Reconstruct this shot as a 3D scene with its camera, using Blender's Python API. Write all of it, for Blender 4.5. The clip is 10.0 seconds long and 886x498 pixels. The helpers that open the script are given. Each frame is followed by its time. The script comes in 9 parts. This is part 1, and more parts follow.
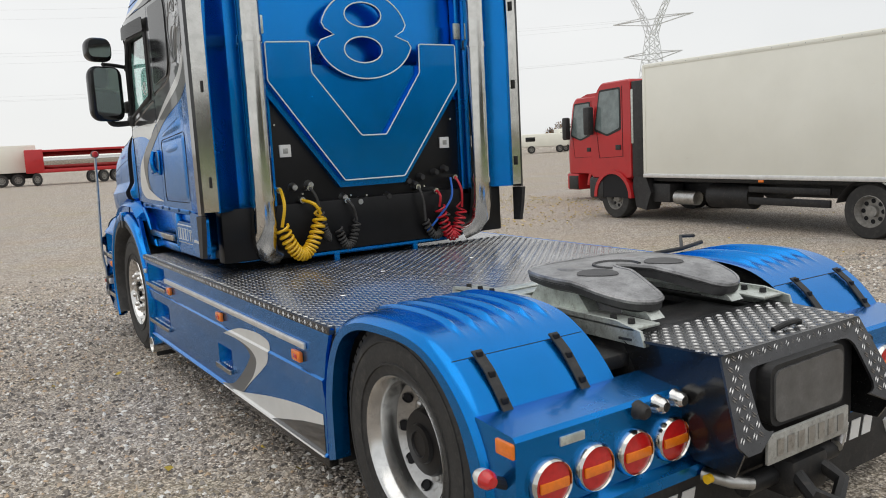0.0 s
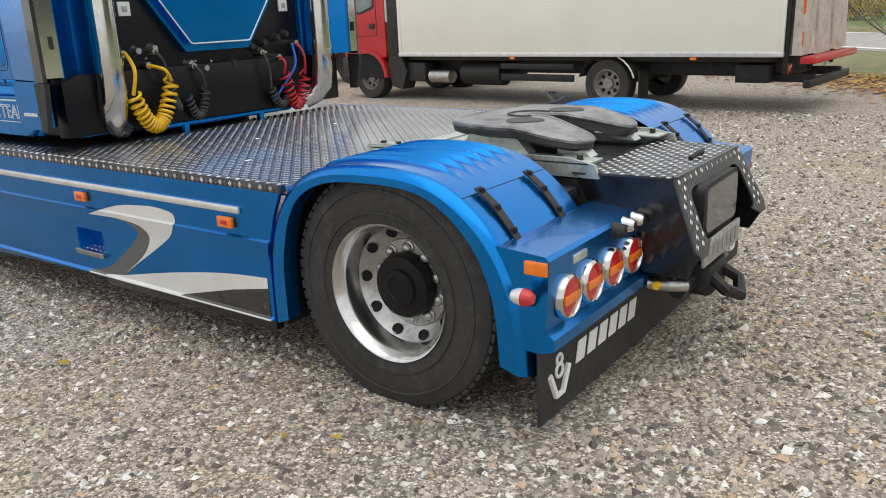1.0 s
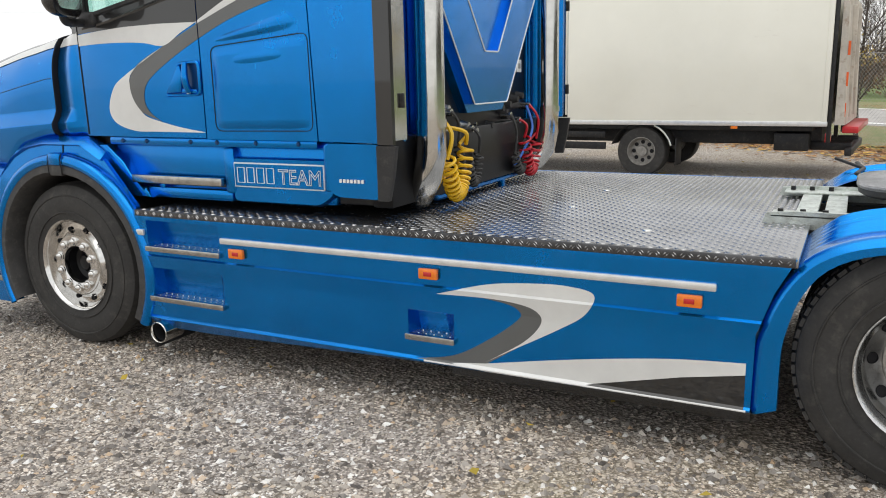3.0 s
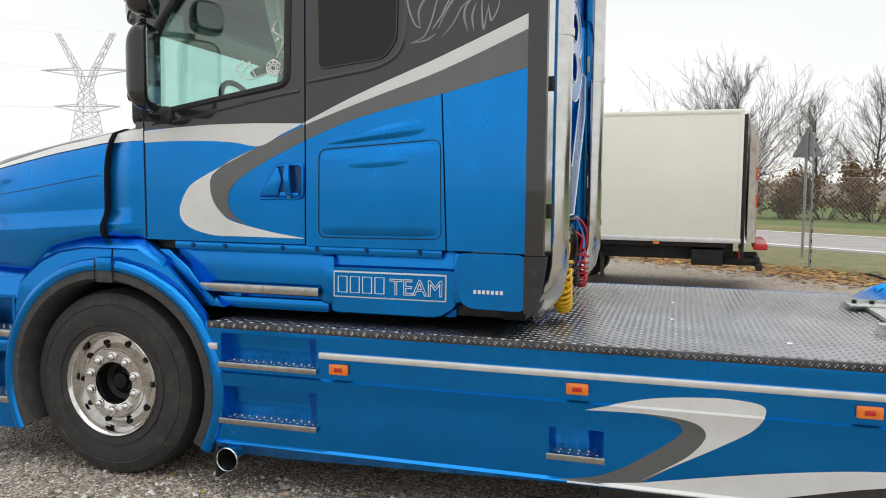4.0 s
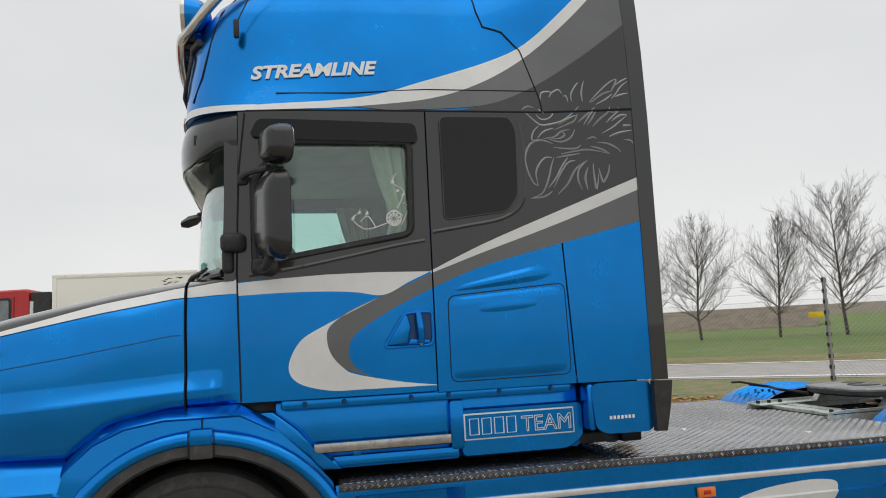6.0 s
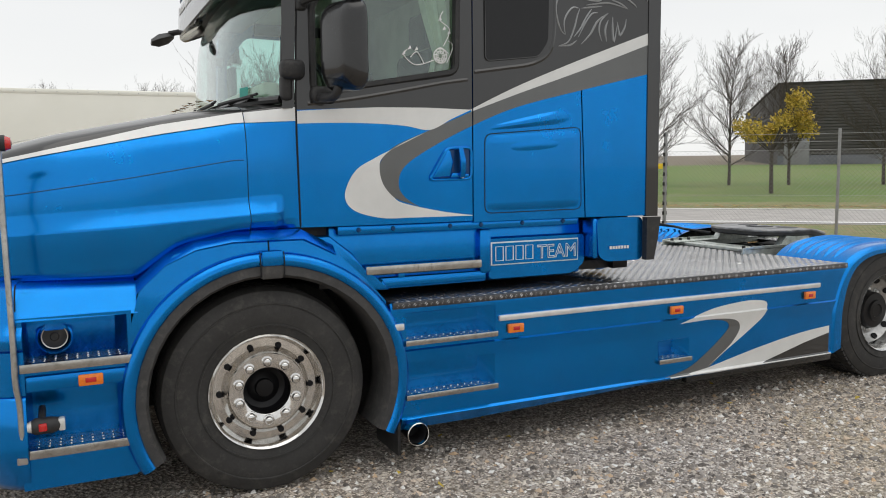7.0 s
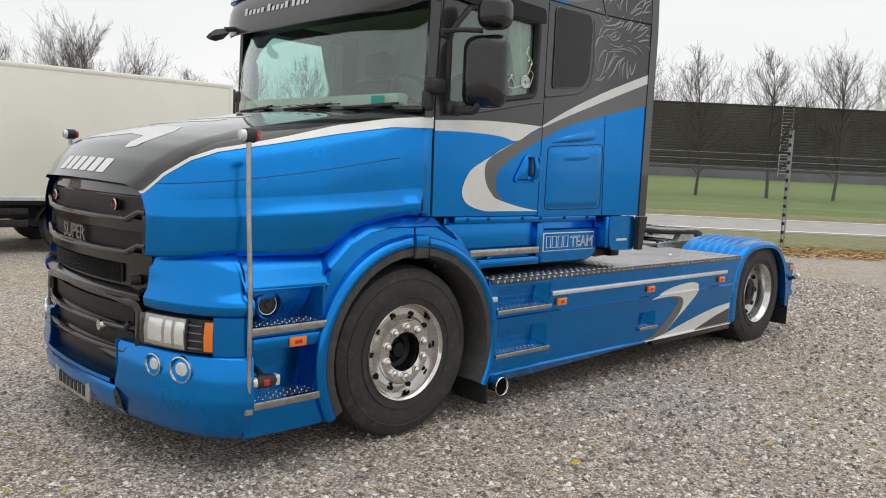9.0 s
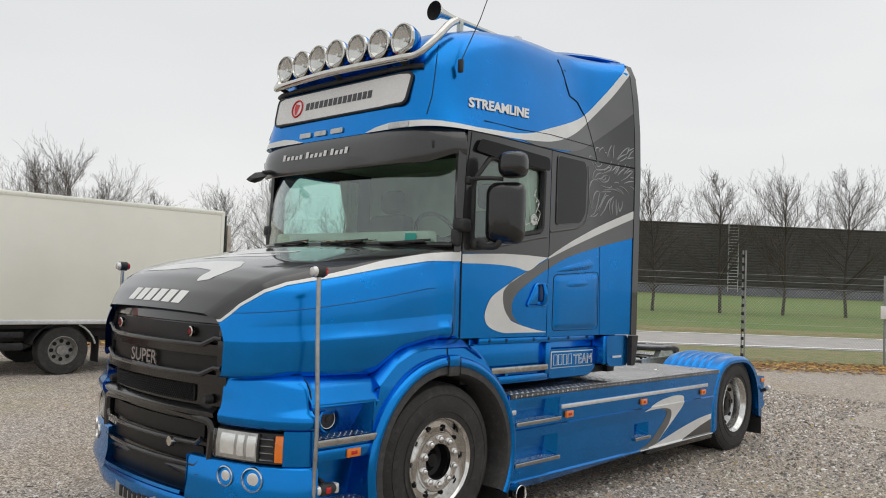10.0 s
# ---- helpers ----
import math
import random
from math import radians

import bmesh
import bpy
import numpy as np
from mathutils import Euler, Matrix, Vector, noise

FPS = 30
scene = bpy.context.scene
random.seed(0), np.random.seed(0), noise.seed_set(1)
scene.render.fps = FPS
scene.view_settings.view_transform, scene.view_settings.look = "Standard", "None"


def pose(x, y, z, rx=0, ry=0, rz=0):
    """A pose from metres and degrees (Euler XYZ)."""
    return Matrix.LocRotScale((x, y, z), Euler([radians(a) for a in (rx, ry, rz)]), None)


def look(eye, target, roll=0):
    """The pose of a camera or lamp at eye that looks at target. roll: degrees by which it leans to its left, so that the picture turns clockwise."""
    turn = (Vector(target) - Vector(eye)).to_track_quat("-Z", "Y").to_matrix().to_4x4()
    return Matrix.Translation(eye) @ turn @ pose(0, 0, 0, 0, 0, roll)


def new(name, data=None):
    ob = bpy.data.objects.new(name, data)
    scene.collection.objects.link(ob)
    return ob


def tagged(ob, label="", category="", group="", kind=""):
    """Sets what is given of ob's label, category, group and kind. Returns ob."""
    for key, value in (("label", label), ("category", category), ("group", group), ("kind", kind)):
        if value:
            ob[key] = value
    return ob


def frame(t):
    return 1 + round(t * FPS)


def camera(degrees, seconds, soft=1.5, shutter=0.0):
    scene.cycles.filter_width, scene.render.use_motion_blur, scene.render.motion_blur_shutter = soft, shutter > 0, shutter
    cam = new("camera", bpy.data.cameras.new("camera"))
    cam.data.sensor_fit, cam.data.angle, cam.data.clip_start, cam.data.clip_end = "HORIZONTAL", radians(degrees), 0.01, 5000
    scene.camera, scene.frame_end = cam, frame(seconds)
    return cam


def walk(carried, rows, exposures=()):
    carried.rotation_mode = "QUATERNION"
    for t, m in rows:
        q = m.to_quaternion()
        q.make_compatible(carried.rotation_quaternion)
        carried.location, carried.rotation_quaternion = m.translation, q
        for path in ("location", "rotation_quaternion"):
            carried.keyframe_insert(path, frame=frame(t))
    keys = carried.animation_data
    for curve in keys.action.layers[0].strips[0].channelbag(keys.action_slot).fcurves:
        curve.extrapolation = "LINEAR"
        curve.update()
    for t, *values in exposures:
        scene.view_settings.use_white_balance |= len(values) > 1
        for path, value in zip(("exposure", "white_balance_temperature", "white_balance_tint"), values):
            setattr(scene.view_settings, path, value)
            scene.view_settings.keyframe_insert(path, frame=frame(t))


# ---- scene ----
cam = camera(58.6, 10.0, soft=1.0)
PATH = [
    (0, (-2.745, -2.691, 1.738), (-1.67, -1.027, 1.466), -3.0),
    (0.5, (-3.175, -2.375, 1.664), (-1.824, -0.963, 1.239), -3.7),
    (1, (-3.614, -2.04, 1.622), (-2.07, -0.905, 1.049), -2.4),
    (1.5, (-3.973, -1.533, 1.631), (-2.357, -0.514, 1.038), -2.4),
    (2, (-4.299, -0.947, 1.658), (-2.653, 0.068, 1.147), -2.3),
    (2.5, (-4.473, -0.299, 1.653), (-2.783, 0.677, 1.213), -1.7),
    (3.8, (-4.874, 1.458, 1.643), (-3.005, 2.115, 1.37), 0.2),
    (4, (-4.987, 1.741, 1.649), (-3.074, 2.305, 1.498), 0.6),
    (4.5, (-5.139, 2.421, 1.715), (-3.155, 2.643, 1.824), -1.3),
    (5, (-5.277, 3.144, 1.72), (-3.293, 3.102, 1.971), -1.4),
    (5.2, (-5.305, 3.429, 1.672), (-3.331, 3.34, 1.979), -1.2),
    (6.3, (-5.343, 4.824, 1.622), (-3.431, 4.243, 1.708), -2.5),
    (6.5, (-5.307, 5.083, 1.6), (-3.425, 4.406, 1.593), -1.6),
    (7, (-5.236, 5.725, 1.651), (-3.441, 4.867, 1.449), -0.6),
    (7.5, (-5.146, 6.393, 1.687), (-3.469, 5.37, 1.315), 1.6),
    (8, (-5.077, 7.019, 1.667), (-3.45, 5.915, 1.298), 2.7),
    (8.5, (-5.023, 7.566, 1.671), (-3.456, 6.368, 1.34), 2.5),
    (9, (-4.849, 8.015, 1.676), (-3.413, 6.638, 1.466), 2.6),
    (9.5, (-4.848, 8.47, 1.734), (-3.517, 6.977, 1.71), 2.7),
    (10, (-4.981, 8.843, 1.736), (-3.609, 7.391, 1.825), 2.2),
]
walk(cam, [(t, look(eye, target, roll)) for t, eye, target, roll in PATH], [(0.0, 0.21), (0.5, 0.38), (1.0, 0.43), (1.5, 0.49), (2.0, 0.57), (2.5, 0.55), (4.0, 0.42), (4.5, 0.2), (5.0, 0.09), (6.5, 0.06), (7.0, 0.26), (8.0, 0.35), (8.5, 0.39), (9.0, 0.28), (9.5, 0.31), (10.0, 0.12)])

# ---- light: an even overcast sky with a faint wide sun ----
world = bpy.data.worlds.new("overcast_sky")
scene.world = world
world.use_nodes = True
wn, wl = world.node_tree.nodes, world.node_tree.links
wn.clear()
w_out = wn.new("ShaderNodeOutputWorld")
w_sky = wn.new("ShaderNodeTexSky")
w_sky.sky_type, w_sky.sun_disc = "NISHITA", False
w_sky.sun_elevation, w_sky.sun_rotation = radians(79), radians(230)
w_bsky = wn.new("ShaderNodeBackground")
w_bsky.inputs["Strength"].default_value = 0.006
w_cloud = wn.new("ShaderNodeBackground")
w_co = wn.new("ShaderNodeTexCoord")
w_map = wn.new("ShaderNodeMapping")
w_map.inputs["Scale"].default_value = (1.0, 1.0, 3.0)
w_noise = wn.new("ShaderNodeTexNoise")
w_noise.inputs["Scale"].default_value, w_noise.inputs["Detail"].default_value = 1.6, 3.0
w_ramp = wn.new("ShaderNodeValToRGB")
w_ramp.color_ramp.elements[0].position, w_ramp.color_ramp.elements[0].color = 0.3, (0.665, 0.675, 0.68, 1)
w_ramp.color_ramp.elements[1].position, w_ramp.color_ramp.elements[1].color = 0.7, (0.765, 0.765, 0.755, 1)
w_cloud.inputs["Strength"].default_value = 1.0
w_add = wn.new("ShaderNodeAddShader")
wl.new(w_co.outputs["Generated"], w_map.inputs["Vector"])
wl.new(w_map.outputs["Vector"], w_noise.inputs["Vector"])
wl.new(w_noise.outputs["Fac"], w_ramp.inputs["Fac"])
wl.new(w_ramp.outputs["Color"], w_cloud.inputs["Color"])
wl.new(w_sky.outputs["Color"], w_bsky.inputs["Color"])
wl.new(w_bsky.outputs["Background"], w_add.inputs[0])
wl.new(w_cloud.outputs["Background"], w_add.inputs[1])
wl.new(w_add.outputs["Shader"], w_out.inputs["Surface"])
sun_data = bpy.data.lights.new("sun", "SUN")
sun_data.energy, sun_data.angle, sun_data.color = 0.75, radians(70), (1.0, 0.96, 0.9)
sun = new("sun", sun_data)
sun.matrix_world = look((-6, -3, 40), (0, 2, 0))


# ---- materials ----
class Nodes:
    """A principled material whose inputs are set step by step."""

    def __init__(self, name, colour, rough=0.5, metal=0.0, coat=0.0, spec=0.5):
        self.mat = bpy.data.materials.new(name)
        self.mat.use_nodes = True
        self.n, self.l = self.mat.node_tree.nodes, self.mat.node_tree.links
        self.p = self.n["Principled BSDF"]
        self.p.inputs["Base Color"].default_value = (*colour, 1)
        self.p.inputs["Roughness"].default_value = rough
        self.p.inputs["Metallic"].default_value = metal
        self.p.inputs["Coat Weight"].default_value = coat
        self.p.inputs["Coat Roughness"].default_value = 0.04
        self.p.inputs["Specular IOR Level"].default_value = spec
        self.co = None

    def coord(self):
        if self.co is None:
            geo = self.n.new("ShaderNodeNewGeometry")
            self.co = geo.outputs["Position"]
        return self.co

    def noise(self, scale, detail=4.0, rough=0.6, stretch=None):
        t = self.n.new("ShaderNodeTexNoise")
        t.inputs["Scale"].default_value, t.inputs["Detail"].default_value, t.inputs["Roughness"].default_value = scale, detail, rough
        src = self.coord()
        if stretch:
            m = self.n.new("ShaderNodeMapping")
            m.inputs["Scale"].default_value = stretch
            self.l.new(src, m.inputs["Vector"])
            src = m.outputs["Vector"]
        self.l.new(src, t.inputs["Vector"])
        return t.outputs["Fac"]

    def voronoi(self, scale, feature="F1", out="Distance"):
        t = self.n.new("ShaderNodeTexVoronoi")
        t.feature = feature
        t.inputs["Scale"].default_value = scale
        self.l.new(self.coord(), t.inputs["Vector"])
        return t.outputs[out]

    def channel(self, socket, which="Red"):
        c = self.n.new("ShaderNodeSeparateColor")
        self.l.new(socket, c.inputs["Color"])
        return c.outputs[which]

    def ramp(self, fac, stops):
        r = self.n.new("ShaderNodeValToRGB")
        e = r.color_ramp.elements
        while len(e) < len(stops):
            e.new(0.5)
        for el, (pos, c) in zip(e, stops):
            el.position, el.color = pos, (*(c if isinstance(c, tuple) else (c, c, c)), 1)
        self.l.new(fac, r.inputs["Fac"])
        return r.outputs["Color"]

    def mix(self, fac, a, b, how="MIX"):
        m = self.n.new("ShaderNodeMix")
        m.data_type, m.blend_type = "RGBA", how
        for sock, val in ((m.inputs["Factor"], fac), (m.inputs["A"], a), (m.inputs["B"], b)):
            if isinstance(val, (int, float)):
                sock.default_value = val
            elif isinstance(val, tuple):
                sock.default_value = (*val, 1)
            else:
                self.l.new(val, sock)
        return m.outputs["Result"]

    def colour(self, socket):
        self.l.new(socket, self.p.inputs["Base Color"])
        return self

    def rough(self, fac, lo, hi):
        m = self.n.new("ShaderNodeMapRange")
        m.inputs["To Min"].default_value, m.inputs["To Max"].default_value = lo, hi
        self.l.new(fac, m.inputs["Value"])
        self.l.new(m.outputs["Result"], self.p.inputs["Roughness"])
        return self

    def bump(self, fac, strength=0.3, distance=0.01):
        b = self.n.new("ShaderNodeBump")
        b.inputs["Strength"].default_value, b.inputs["Distance"].default_value = strength, distance
        self.l.new(fac, b.inputs["Height"])
        last = self.p.inputs["Normal"]
        if last.is_linked:
            self.l.new(last.links[0].from_socket, b.inputs["Normal"])
        self.l.new(b.outputs["Normal"], last)
        return self

    def random(self):
        return self.n.new("ShaderNodeObjectInfo").outputs["Random"]

    def island(self):
        return self.n.new("ShaderNodeNewGeometry").outputs["Random Per Island"]


def worn(name, colour, rough=0.5, metal=0.0, coat=0.0, vary=0.15, scale=6.0, grain=0.0, grain_scale=200.0, dirt=None):
    """A surface with uneven tone and gloss at two scales, and optional dirt of its own shape."""
    m = Nodes(name, colour, rough, metal, coat)
    big, fine = m.noise(scale, 5.0), m.noise(scale * 14, 3.0)
    dark = tuple(c * (1 - vary) for c in colour)
    light = tuple(min(1.0, c * (1 + vary)) for c in colour)
    tone = m.mix(m.ramp(big, [(0.3, 0.0), (0.7, 1.0)]), dark, light)
    tone = m.mix(m.ramp(fine, [(0.35, 0.0), (0.75, 0.35)]), tone, dark)
    if dirt:
        tone = m.mix(m.ramp(m.noise(scale * 3, 8.0, 0.7), [(0.52, 0.0), (0.72, 0.7)]), tone, dirt)
    m.colour(tone).rough(fine, max(0.02, rough - 0.08), min(1.0, rough + 0.12))
    if grain:
        m.bump(m.noise(grain_scale, 3.0), grain, 0.002)
    return m.mat


def car_paint(name, colour, metal, rough=0.32, flake=0.0, coat=0.45, spec=0.4):
    """Clear-coated paint with a fine flake, road film and uneven gloss."""
    m = Nodes(name, colour, rough, metal, coat, spec)
    film = m.noise(2.3, 6.0, 0.65)
    deep = tuple(c * 0.86 for c in colour)
    tone = m.mix(m.ramp(film, [(0.35, 0.0), (0.7, 1.0)]), deep, colour)
    if flake:
        tone = m.mix(m.ramp(m.noise(420.0, 2.0), [(0.45, 0.0), (0.75, flake)]), tone, tuple(min(1, c * 1.7 + 0.02) for c in colour))
    dust = m.mix(m.ramp(m.noise(9.0, 8.0, 0.7, (1.0, 1.0, 0.35)), [(0.5, 0.0), (0.85, 0.02)]), tone, (0.28, 0.27, 0.25))
    m.colour(dust).rough(film, rough - 0.05, rough + 0.08)
    m.p.inputs["Coat Roughness"].default_value = 0.03
    return m.mat


BLUE = car_paint("blue_metallic_paint", (0.0, 0.228, 0.70), 0.92, 0.24, 0.0, 0.28)
# Darker copy of the body blue, for paint that lies in shade.
BLUED = car_paint("dark_blue_crease", (0.0008, 0.05, 0.17), 0.5, 0.4)
BLACKP = car_paint("black_gloss_paint", (0.016, 0.016, 0.0165), 0.0, 0.30, 0.0, 1.0, 0.35)
WHITEP = car_paint("silver_white_paint", (0.78, 0.785, 0.77), 0.15, 0.36)
GREYP = car_paint("grey_paint", (0.135, 0.14, 0.14), 0.35, 0.38, 0.2)
GRIFF = car_paint("faint_silver_line_paint", (0.30, 0.31, 0.32), 0.3, 0.4)
BARK_ = worn("satin_black_bar", (0.045, 0.045, 0.047), 0.22, 0.6, 0.4, 0.2)
GLOSSK = worn("gloss_black_plastic", (0.008, 0.008, 0.0085), 0.22, 0.0, 0.35, 0.3)
PLASTK = worn("matt_black_plastic", (0.020, 0.020, 0.021), 0.55, 0.0, 0.0, 0.35, 8.0, 0.15, 400.0, (0.06, 0.055, 0.05))
RUBBER = worn("grey_black_rubber_trim", (0.045, 0.044, 0.044), 0.62, 0.0, 0.0, 0.3, 9.0, 0.2, 300.0, (0.10, 0.095, 0.085))
TYRE = worn("tyre_rubber", (0.030, 0.029, 0.028), 0.7, 0.0, 0.0, 0.3, 5.0, 0.25, 160.0, (0.075, 0.07, 0.062))
# Near-black for joints and small dark parts, and for shade painted into gaps and holes.
SEAM = worn("dark_joint", (0.006, 0.006, 0.008), 0.8)
CHASSIS = worn("black_chassis_paint", (0.016, 0.016, 0.017), 0.5, 0.2, 0.0, 0.4, 7.0, 0.1, 150.0, (0.07, 0.06, 0.05))
MESHK = worn("black_grille_mesh", (0.012, 0.012, 0.012), 0.45, 0.3)
CHROME = worn("polished_steel", (0.62, 0.61, 0.58), 0.10, 1.0, 0.0, 0.12, 12.0)
ALU = worn("polished_aluminium", (0.66, 0.66, 0.65), 0.20, 1.0, 0.0, 0.18, 14.0, 0.05, 500.0)
WHEELP = worn("mirror_polished_wheel", (0.70, 0.69, 0.67), 0.09, 1.0, 0.0, 0.15, 20.0)
WHEELD = worn("dull_machined_wheel", (0.46, 0.46, 0.455), 0.33, 0.95, 0.0, 0.22, 12.0, 0.06, 300.0, (0.2, 0.19, 0.17))
ALUDULL = worn("brushed_aluminium", (0.50, 0.50, 0.49), 0.34, 1.0, 0.0, 0.2, 10.0, 0.1, 400.0, (0.2, 0.19, 0.17))
STRIPALU = worn("anodised_aluminium_strip", (0.74, 0.74, 0.73), 0.34, 0.6, 0.0, 0.12, 10.0)
STEPALU = worn("brushed_step_steel", (0.46, 0.45, 0.43), 0.22, 1.0, 0.0, 0.22, 16.0, 0.06, 300.0, (0.2, 0.18, 0.15))
PLATEALU = worn("aluminium_tread_plate", (0.47, 0.47, 0.47), 0.25, 0.9, 0.0, 0.35, 5.0, 0.12, 300.0, (0.12, 0.11, 0.10))
PLATEDARK = worn("dark_tread_plate", (0.36, 0.36, 0.365), 0.22, 0.92, 0.0, 0.16, 3.0, 0.03, 300.0)
COVERK = worn("dark_tail_tread_plate", (0.09, 0.09, 0.094), 0.28, 0.8, 0.0, 0.35, 4.0, 0.1, 300.0)
BOARDK = worn("satin_black_board", (0.007, 0.007, 0.008), 0.32, 0.0, 0.0, 0.3)
BOARDK.node_tree.nodes["Principled BSDF"].inputs["Specular IOR Level"].default_value = 0.25
GALV = worn("galvanised_steel", (0.62, 0.66, 0.62), 0.42, 0.7, 0.0, 0.25, 18.0, 0.1, 200.0, (0.2, 0.18, 0.14))
GREASE = worn("greased_cast_steel", (0.27, 0.27, 0.275), 0.34, 0.35, 0.0, 0.55, 7.0, 0.6, 40.0, (0.05, 0.05, 0.052))
CASTK = worn("dark_cast_steel", (0.06, 0.06, 0.062), 0.5, 0.3, 0.0, 0.4, 9.0, 0.4, 60.0)
YELLOWH = worn("yellow_hose", (0.80, 0.48, 0.01), 0.35, 0.0, 0.2)
REDH = worn("red_hose", (0.50, 0.008, 0.02), 0.35, 0.0, 0.2)
BLUEH = worn("blue_hose", (0.02, 0.13, 0.55), 0.35, 0.0, 0.2)
CREAM = worn("cream_cloth", (0.62, 0.58, 0.44), 0.85, 0.0, 0.0, 0.15, 14.0, 0.3, 90.0)
DASHC = worn("beige_dashboard", (0.60, 0.57, 0.45), 0.6)
SEATK = worn("dark_seat_cloth", (0.035, 0.033, 0.032), 0.85)
WHITET = worn("white_vinyl", (0.78, 0.78, 0.77), 0.4, 0.0, 0.1, 0.05)
SIGNW = worn("white_acrylic_sign", (0.72, 0.72, 0.71), 0.25, 0.0, 0.3, 0.05)
DARKT = worn("dark_vinyl", (0.05, 0.05, 0.055), 0.4)
REDT = worn("red_vinyl", (0.60, 0.02, 0.03), 0.4)
ORANGEL = worn("orange_lens", (0.85, 0.20, 0.010), 0.18, 0.0, 0.6, 0.12, 40.0, 0.3, 260.0)
REDL = worn("red_lens", (0.55, 0.012, 0.012), 0.15, 0.0, 0.7, 0.2, 40.0, 0.3, 260.0)
CLEARL = worn("clear_ribbed_lens", (0.70, 0.70, 0.68), 0.12, 0.35, 0.8, 0.15, 30.0, 0.3, 180.0)
LAMPW = worn("bright_lamp_reflector", (0.88, 0.88, 0.86), 0.14, 0.55, 0.6, 0.10, 24.0)
PLATEY = worn("dirty_number_plate", (0.42, 0.42, 0.40), 0.4, 0.3, 0.0, 0.3, 20.0, 0.1, 200.0, (0.15, 0.14, 0.12))
STICKERG = worn("green_sticker", (0.02, 0.32, 0.26), 0.5)


def glass(name, tint, gloss=1.0):
    """A thin pane: clear straight through, with a sky reflection that grows at grazing angles."""
    mat = bpy.data.materials.new(name)
    mat.use_nodes = True
    n, l = mat.node_tree.nodes, mat.node_tree.links
    n.clear()
    out, mix, tr, gl, fr = (n.new(k) for k in ("ShaderNodeOutputMaterial", "ShaderNodeMixShader", "ShaderNodeBsdfTransparent", "ShaderNodeBsdfGlossy", "ShaderNodeLayerWeight"))
    tr.inputs["Color"].default_value = (*tint, 1)
    gl.inputs["Roughness"].default_value = 0.015
    gl.inputs["Color"].default_value = (gloss, gloss, gloss, 1)
    fr.inputs["Blend"].default_value = 0.5
    rise, lift_ = n.new("ShaderNodeMath"), n.new("ShaderNodeMath")
    rise.operation, lift_.operation = "POWER", "MULTIPLY_ADD"
    rise.inputs[1].default_value, lift_.inputs[1].default_value, lift_.inputs[2].default_value = 4.0, 0.85, 0.08
    l.new(fr.outputs["Facing"], rise.inputs[0])
    l.new(rise.outputs[0], lift_.inputs[0])
    l.new(lift_.outputs[0], mix.inputs[0])
    l.new(tr.outputs[0], mix.inputs[1])
    l.new(gl.outputs[0], mix.inputs[2])
    l.new(mix.outputs[0], out.inputs[0])
    return mat


GLASS = glass("tinted_glass", (0.80, 0.93, 0.90))
CLEARG = glass("clear_lamp_glass", (0.97, 0.98, 0.98))
SMOKE = glass("smoked_acrylic", (0.06, 0.06, 0.06), 0.35)
DARKGL = worn("blacked_out_glass", (0.008, 0.008, 0.009), 0.06, 0.0, 0.0, 0.1)
DARKGL.node_tree.nodes["Principled BSDF"].inputs["Specular IOR Level"].default_value = 0.35
MIRROR = worn("mirror_glass", (0.72, 0.76, 0.76), 0.02, 1.0, 0.0, 0.02)


# ---- mesh tools ----
def finish(name, bm, mat, angle=40.0, recalc=True):
    if recalc:
        bmesh.ops.recalc_face_normals(bm, faces=bm.faces)
    me = bpy.data.meshes.new(name)
    bm.to_mesh(me)
    bm.free()
    me.materials.append(mat)
    if angle:
        me.shade_smooth()
        me.set_sharp_from_angle(angle=radians(angle))
    return me


def part(name, bm, mat, parent=None, label="", angle=40.0, recalc=True):
    """One mesh object, under a thing or a part."""
    ob = new(name, finish(name, bm, mat, angle, recalc))
    ob.parent = parent
    if label:
        ob["label"] = label
    return ob


def shared(name, me, m, parent):
    ob = new(name, me)
    ob.parent = parent
    ob.matrix_local = m
    return ob


def cuboid(bm, x0, x1, y0, y1, z0, z1, bev=0.0, seg=2):
    vs = [bm.verts.new(p) for p in ((x0, y0, z0), (x1, y0, z0), (x1, y1, z0), (x0, y1, z0), (x0, y0, z1), (x1, y0, z1), (x1, y1, z1), (x0, y1, z1))]
    fs = [bm.faces.new([vs[i] for i in q]) for q in ((0, 3, 2, 1), (4, 5, 6, 7), (0, 1, 5, 4), (1, 2, 6, 5), (2, 3, 7, 6), (3, 0, 4, 7))]
    if bev:
        bmesh.ops.bevel(bm, geom=list({e for f in fs for e in f.edges}), offset=bev, segments=seg, affect="EDGES", profile=0.5)
    return bm


def block(x0, x1, y0, y1, z0, z1, bev=0.008, seg=2):
    return cuboid(bmesh.new(), x0, x1, y0, y1, z0, z1, bev, seg)


def loft(rings, closed=True, cap=True, bm=None):
    """A skin through rings of equally many points."""
    bm = bm or bmesh.new()
    rows = [[bm.verts.new(p) for p in r] for r in rings]
    n = len(rows[0])
    for a, b in zip(rows, rows[1:]):
        for i in range(n if closed else n - 1):
            j = (i + 1) % n
            bm.faces.new((a[i], a[j], b[j], b[i]))
    if cap and closed:
        bm.faces.new(rows[0][::-1])
        bm.faces.new(rows[-1])
    return bm


